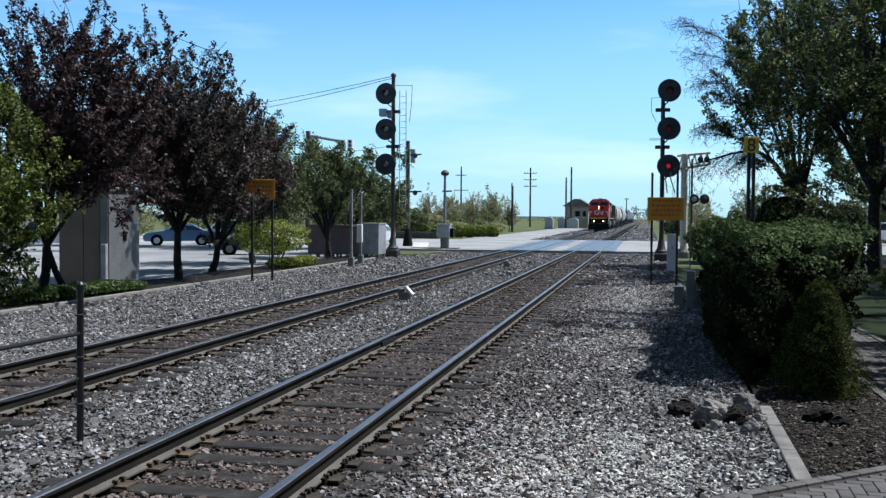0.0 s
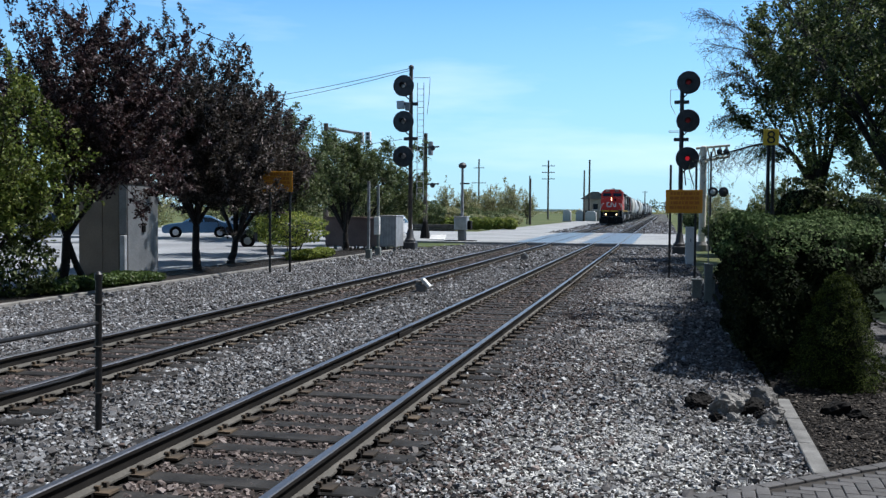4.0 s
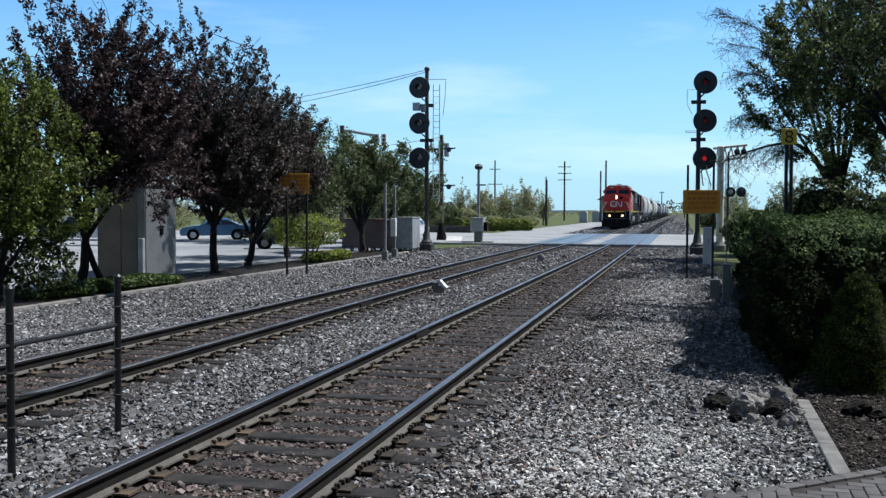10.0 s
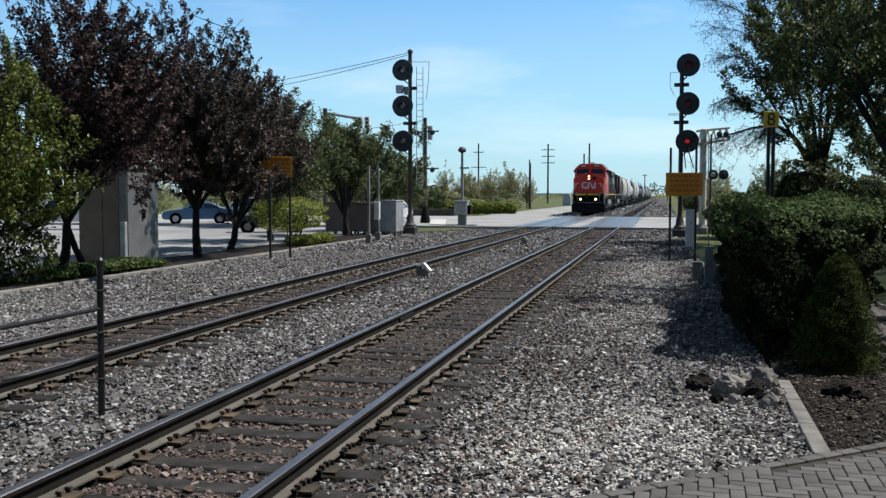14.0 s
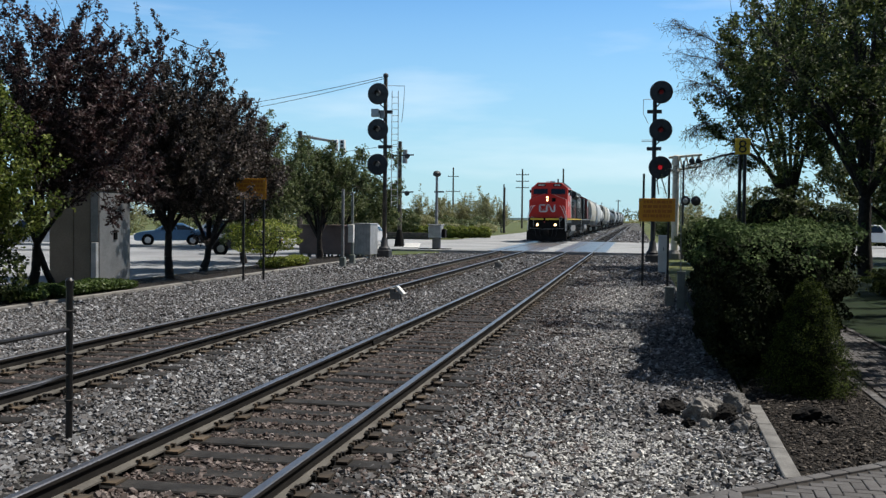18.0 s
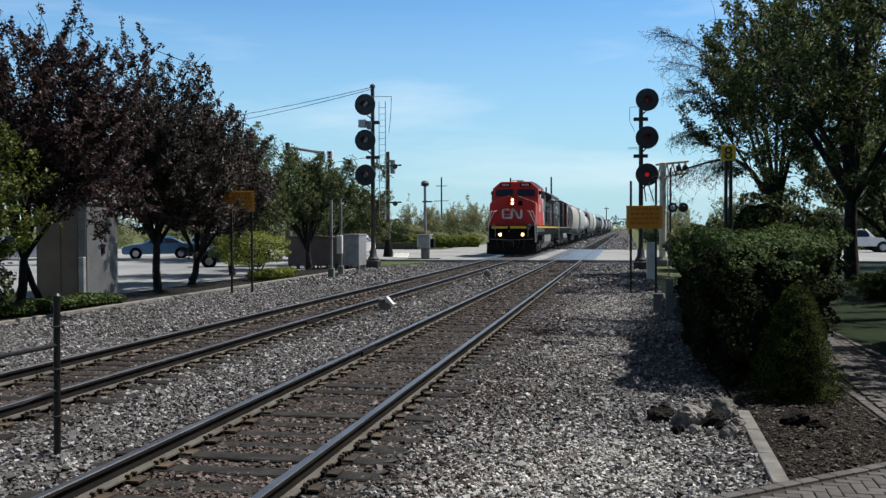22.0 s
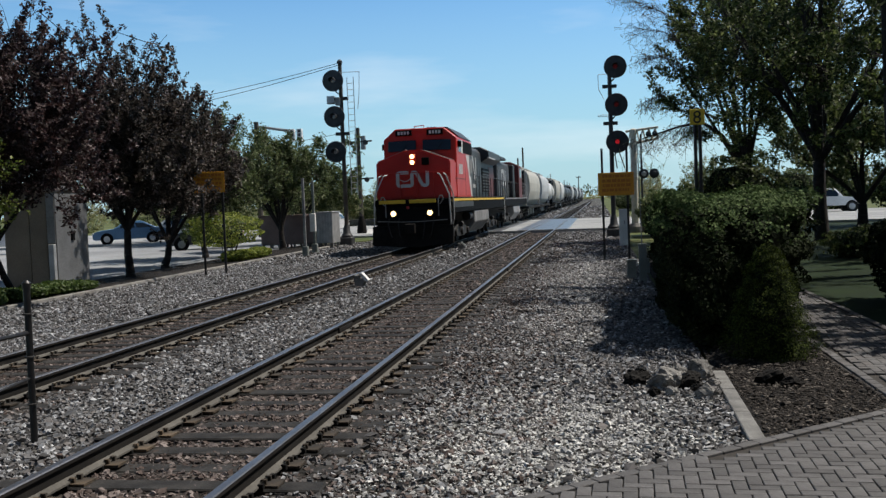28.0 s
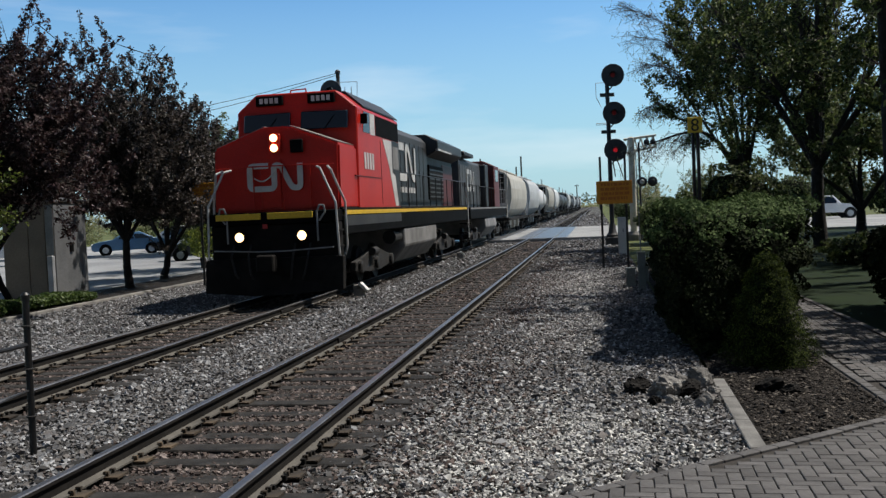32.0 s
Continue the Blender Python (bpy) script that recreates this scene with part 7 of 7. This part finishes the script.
# bark chips on the mulch
rng = np.random.default_rng(77)
n = 9000
xy = np.stack([rng.uniform(4.62, 5.95, n), rng.uniform(8.1, 13.5, n)], 1)
xy = xy[(xy[:, 1] > 8.12 + 0.87 * (xy[:, 0] - 4.6))]
s = rng.lognormal(math.log(0.016), 0.4, len(xy))
tagged(new("bark_chips", stones_mesh("bark_chips", np.column_stack([xy, s * 0.4 + 0.01]), s, M_CHIP, rng, 0.5, False)), "dark bark chips strewn over the mulch bed", "mulch", kind="stuff")


# ---- beyond the crossing ----
def far_tree(x, y, h, r, m, seed, leaf=0.12, n=3400, label="pale green tree in the distance"):
    return tree("distant_tree", label, x, y, h, (r, r), h * 0.12, 0.1, m, M_BARKGREY, n, seed, leaf, limbs=6, group="distant trees", spiky=0.6, clump=4, shoot=0.6, spread=0.1, gap=0.4, sprays=7)


for k, (x, y, h, r) in enumerate(((-18.3, 156, 5.0, 1.6), (-21.6, 158, 5.8, 2.0), (-25.0, 157, 5.0, 1.9), (-28.3, 156, 5.6, 2.0), (-20, 150, 6.6, 1.9), (-23.5, 152, 6.2, 2.2), (-26.5, 150, 5.4, 2.0), (-30.0, 148, 6.2, 2.0), (-33, 140, 5.2, 2.2), (-28, 114, 4.6, 1.8), (-25.5, 112, 3.9, 1.9),
                                  (-34, 118, 5.0, 2.4), (-40, 112, 5.8, 2.6), (-46, 104, 5.8, 3.0), (-53, 100, 6.5, 3.2), (-60, 100, 6.5, 3.2), (-37, 140, 4.6, 2.6), (-42, 138, 5.0, 2.6), (-48, 132, 5.4, 3.0),
                                  (16, 120, 6, 3), (22, 130, 8, 4), (12, 160, 6, 3), (14, 105, 5, 2.6), (30, 118, 9, 4.5), (40, 110, 9, 4.5), (26, 98, 7, 3.5), (34, 96, 7, 3.5), (9.5, 190, 7, 3.5), (14, 220, 9, 4), (7.5, 240, 6, 3))):
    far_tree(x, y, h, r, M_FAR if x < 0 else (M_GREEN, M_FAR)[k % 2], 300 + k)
for k, (x, y, h, r) in enumerate(((-16, 940, 13, 7), (-6, 960, 16, 8), (5, 935, 14, 7), (16, 950, 17, 9), (28, 945, 15, 8), (42, 960, 18, 10))):
    far_tree(x, y, h, r, M_GREEN, 430 + k, 0.5, 2200, "dark tree where the tracks meet the horizon")
for k in range(7):
    bush("roadside_bush", "yellow-green bush beyond the road", -19.5 + 1.1 * k, 101 + 0.4 * k, (1.7, 1.7, 1.3), M_LIME, 3000, 330 + k, 0.1, group="roadside bushes")
for k in range(9):
    bush("field_bush", "ragged olive scrub far out in the field", -17.5 - 1.7 * k, 134 + (k * 7) % 10, (3.4, 2.6, 1.5 + 0.5 * ((k * 5) % 3)), M_GREEN if k % 3 else M_FAR, 1300, 520 + k, 0.12, group="field bushes", core=False)
for k in range(12):
    bush("field_bush", "low olive bush in the field", -19 - 3.4 * k, 106 + (k * 5) % 9, (4.6, 3.0, 1.7 + 0.6 * ((k * 7) % 3)), M_FAR if k % 3 else M_GREEN, 1700, 340 + k, 0.11, group="field bushes", core=False)

for k, (x, y, h) in enumerate(((-27.5, 99, 3.6), (-25.0, 101, 3.2), (-23.0, 98.5, 3.7), (-21.0, 100.5, 3.1), (-19.3, 103, 2.4), (-30.5, 101, 3.9))):
    bush("field_bush", "leafy olive-green bush behind the low wall", x, y, (3.4, 2.6, h), M_GREEN if k % 2 else M_FAR, 5200, 380 + k, 0.1, group="field bushes", core=False)


def pole(x, y, h, r, arms, label, group="utility poles"):
    P = thing("utility_pole", label, "utility pole", pose(x, y, -0.1), group)
    part("pole", rod(B(), (0, 0, 0), (0, 0, h), r, r * 0.75, 10), M_WOODPOLE, P, smooth=True)
    for z, l in arms:
        a = part("crossarm", box(B(), -l, l, -0.08, 0.08, z - 0.08, z + 0.08), M_WOODPOLE, P)
        for dx in (-l + 0.1, -l / 2, l / 2, l - 0.1):
            part("insulator", rod(B(), (dx, 0, z + 0.08), (dx, 0, z + 0.3), 0.06, 0.04, 6), M_GALV, a)


pole(-17.0, 150, 7.1, 0.22, (), "dark bare pole in the field")
pole(-22.5, 190, 9.0, 0.16, (), "thin bare pole in the field")
pole(-25, 160, 6.0, 0.12, (), "thin leaning pole in the field")
pole(-24.7, 240, 14.6, 0.24, ((13.2, 1.6), (11.6, 1.6), (10.0, 1.6)), "tall utility pole with three crossarms")
pole(-44.0, 250, 15.5, 0.24, ((13.2, 1.4), (9.3, 1.9)), "tall utility pole with two crossarms")
pole(-12.7, 200, 10.5, 0.2, (), "slim mast beside the tan building")
pole(-11.8, 202, 12.7, 0.22, (), "tall slim mast beside the tan building")
pole(-3.0, 330, 9.0, 0.2, ((8.6, 0.8),), "distant pole beside the tracks")
pole(4.5, 340, 9.0, 0.2, ((8.6, 0.8),), "distant pole beside the tracks")

Bd = thing("trackside_building", "small tan building with a grey gabled roof", "building", pose(-10.6, 205, 0))
part("wall", box(B(), -2.5, 2.1, 0, 9, -0.1, 4.7), M_BRICKWALL, Bd)
part("roof", prism(B(), [(-3.2, 4.6), (2.8, 4.6), (0.4, 6.1), (-0.8, 6.1)], "y", -0.8, 9.8), M_ROOF, Bd)
for x0, x1 in ((-0.6, 0.4), (1.0, 1.7)):
    w = part("window", box(B(), x0, x1, -0.05, 0.02, 2.4, 3.6), M_GLASS, Bd)
    part("frame", box(B(), x0 - 0.1, x1 + 0.1, -0.03, 0.03, 2.3, 2.4), M_WHITE, w)
part("door", box(B(), -2.2, -1.3, -0.05, 0.02, -0.1, 2.2), M_LOCOBLACK, Bd)
for k, (x, y, w, h) in enumerate(((-16.2, 200, 1.6, 2.3), (-13.6, 200, 1.5, 2.3), (-11.2, 198, 2.2, 2.1))):
    K = thing("storage_tank", "pale storage shed with rounded top beside the building", "shed", pose(x, y, 0), "storage sheds")
    part("body", prism(B(), [(-w / 2, 0), (w / 2, 0), (w / 2, h * 0.8), (w * 0.3, h), (-w * 0.3, h), (-w / 2, h * 0.8)], "y", 0, 2), M_PALEGREY, K, bevel=0.05)
    part("base", box(B(), -w / 2 - 0.1, w / 2 + 0.1, -0.1, 2.1, -0.12, 0.03), M_CONC, K)
# far rooflines and woods at the horizon
Fb = thing("far_building", "low pale industrial building on the horizon", "building", pose(-140, 1000, 0))
part("wall", box(B(), -20, 60, 0, 30, -0.1, 3.2), M_WHITE, Fb)
part("roof", box(B(), -21, 61, -1, 31, 3.2, 3.6), M_PALEGREY, Fb)
tree_line = np.random.default_rng(9)
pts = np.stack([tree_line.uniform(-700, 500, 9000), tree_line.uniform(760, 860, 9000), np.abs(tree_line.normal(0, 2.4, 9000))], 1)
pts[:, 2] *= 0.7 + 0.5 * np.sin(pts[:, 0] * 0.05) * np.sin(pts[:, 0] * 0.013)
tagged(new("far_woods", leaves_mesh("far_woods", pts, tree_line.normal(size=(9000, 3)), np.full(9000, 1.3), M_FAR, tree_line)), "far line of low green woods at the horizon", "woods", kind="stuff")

# unseen walls and roof added to cut skylight; they close the place behind the viewpoint
slab("sky_block_wall", 2.2, 30, -6.6, -6, -0.1, 13.0, M_BLOCKER, "unseen plain brown wall added behind the viewpoint to cut skylight", "wall")
slab("sky_block_wall_left", -45, -7.2, -6.6, -6, -0.1, 13.0, M_BLOCKER, "unseen plain brown wall added left behind the viewpoint to cut skylight", "wall")
slab("sky_block_span", -7.2, 2.2, -6.6, -6, 7.0, 13.0, M_BLOCKER, "unseen plain brown span added above the tracks to cut skylight", "wall")
slab("sky_block_roof", -46, 31, -12, -5.5, 13.0, 13.3, M_ROOF, "unseen plain dark roof added behind the viewpoint", "roof")
slab("station_floor", 2.0, 30, -6, 2.0, -0.1, 0.0, M_CONC, "unseen plain concrete floor added behind the viewpoint", "platform")
slab("sky_block_side_wall", 27, 27.6, -6, 50, -0.1, 11.0, M_BLOCKER, "unseen plain brown wall added beside the lawn to cut skylight", "wall")


# ---- brick pavers, last ----
def on_path(x, y):
    main = y < 7.02 + 0.87 * (x - 3.35) and x < 9.5 and y < 9.6 + 0.05 * x
    branch = 5.98 < x < 7.18 and y < 24
    return y > 2.05 and x > 2.06 and (main or branch)


Pv = thing("brick_path", "greyish clay brick paver path laid in herringbone", "path", kind="structure")
LONG, WIDE = 0.208, 0.104
paver_bm = box(B(), -LONG / 2 + 0.004, LONG / 2 - 0.004, -WIDE / 2 + 0.004, WIDE / 2 - 0.004, 0.0, 0.05)
PAVER = mesh_of("paver", paver_bm, M_PAVER, bevel=0.005)
spots = []
# border course along the gravel
for k in range(30):
    d = k * LONG + 0.02
    x, y = 2.6 + d * math.cos(radians(41)), 6.37 + d * math.sin(radians(41))
    spots.append((x + 0.06 * math.sin(radians(41)), y - 0.06 * math.cos(radians(41)), -0.003, 41))
# edge courses of the side path
for k in range(68):
    for x in (5.985, 7.2):
        if 9.75 + k * LONG < 24:
            spots.append((x, 9.75 + k * LONG, 0.0, 90))
ca, sa = math.cos(radians(-2)), math.sin(radians(-2))
for j in range(-34, 190):
    for i in range(-40, 100):
        k = (i - j) % 4
        if k not in (0, 3):
            continue
        u, v, turn = ((i + 1) * WIDE, (j + 0.5) * WIDE, 0) if k == 0 else ((i + 0.5) * WIDE, (j + 1) * WIDE, 90)
        x, y = 3.35 + u * ca - v * sa, 5.4 + u * sa + v * ca
        inner = 6.14 < x < 7.05 if k == 0 else 6.09 < x < 7.1
        if on_path(x + 0.05, y + 0.13) and on_path(x - 0.1, y + 0.13) and (y < 9.6 or inner) or (inner and 2.05 < y < 24):
            spots.append((x, y, 0.0, turn - 2))
spots.sort(key=lambda p: p[1])
near = [p for p in spots if p[1] > 6.2 and p[0] < 3.24 + 0.3 * p[1] + 0.4][:300]
taken = set(near)
rest = [p for p in spots if p not in taken]
for x, y, z, turn in near:
    o = new("paver", PAVER)
    o.parent, o.matrix_basis = Pv, pose(x, y, z - 0.004 + random.uniform(-0.0025, 0.0025), random.uniform(-0.6, 0.6), random.uniform(-0.6, 0.6), turn + random.uniform(-0.6, 0.6))
hx, hy = LONG / 2 - 0.004, WIDE / 2 - 0.004
cube_v = np.array([(a, b, c) for c, e in ((0.0, 0.0), (0.045, 0.0), (0.05, 0.005)) for a, b in ((-hx + e, -hy + e), (hx - e, -hy + e), (hx - e, hy - e), (-hx + e, hy - e))])
cube_f = np.array([(8, 9, 10, 11)] + [(b + i, b + (i + 1) % 4, b + 4 + (i + 1) % 4, b + 4 + i) for b in (0, 4) for i in range(4)])
place = np.array([p[:3] for p in rest])
turn = np.radians(np.array([p[3] for p in rest]))
c, s_ = np.cos(turn)[:, None], np.sin(turn)[:, None]
vv = np.stack([cube_v[:, 0] * c - cube_v[:, 1] * s_, cube_v[:, 0] * s_ + cube_v[:, 1] * c, np.broadcast_to(cube_v[:, 2], (len(rest), 12))], 2) + place[:, None]
vv[..., 2] += np.random.default_rng(3).uniform(-0.007, -0.001, len(rest))[:, None]
ff = cube_f[None] + (np.arange(len(rest)) * 12)[:, None, None]
o = new("paver_field", raw_mesh("paver_field", vv.reshape(-1, 3), ff.reshape(-1, 4), M_PAVERFIELD))
o.parent = Pv
tagged(o, kind="stuff")


# ---- what moves: the train rolls towards the camera ----
NOSE = [(0, 155.0), (6, 130.0), (9, 117.3), (13, 100.5), (17, 83.8), (19, 75.45), (21, 67.15), (23, 58.85), (25, 50.53), (28, 38.1), (29, 33.95), (30, 29.85), (31, 25.68), (32, 21.5)]


def nose_at(t):
    return float(np.interp(t, [a for a, b in NOSE], [b for a, b in NOSE]))


def motions():
    for ob, back in cars:
        walk(ob, [(t, pose(T2, y + back, RAIL)) for t, y in NOSE])
    steps = [k * 0.16 for k in range(201)]
    for wheel, place in rolling:
        walk(wheel, [(t, pose(*place, math.degrees((NOSE[0][1] - nose_at(t)) / 0.5))) for t in steps])


motions()
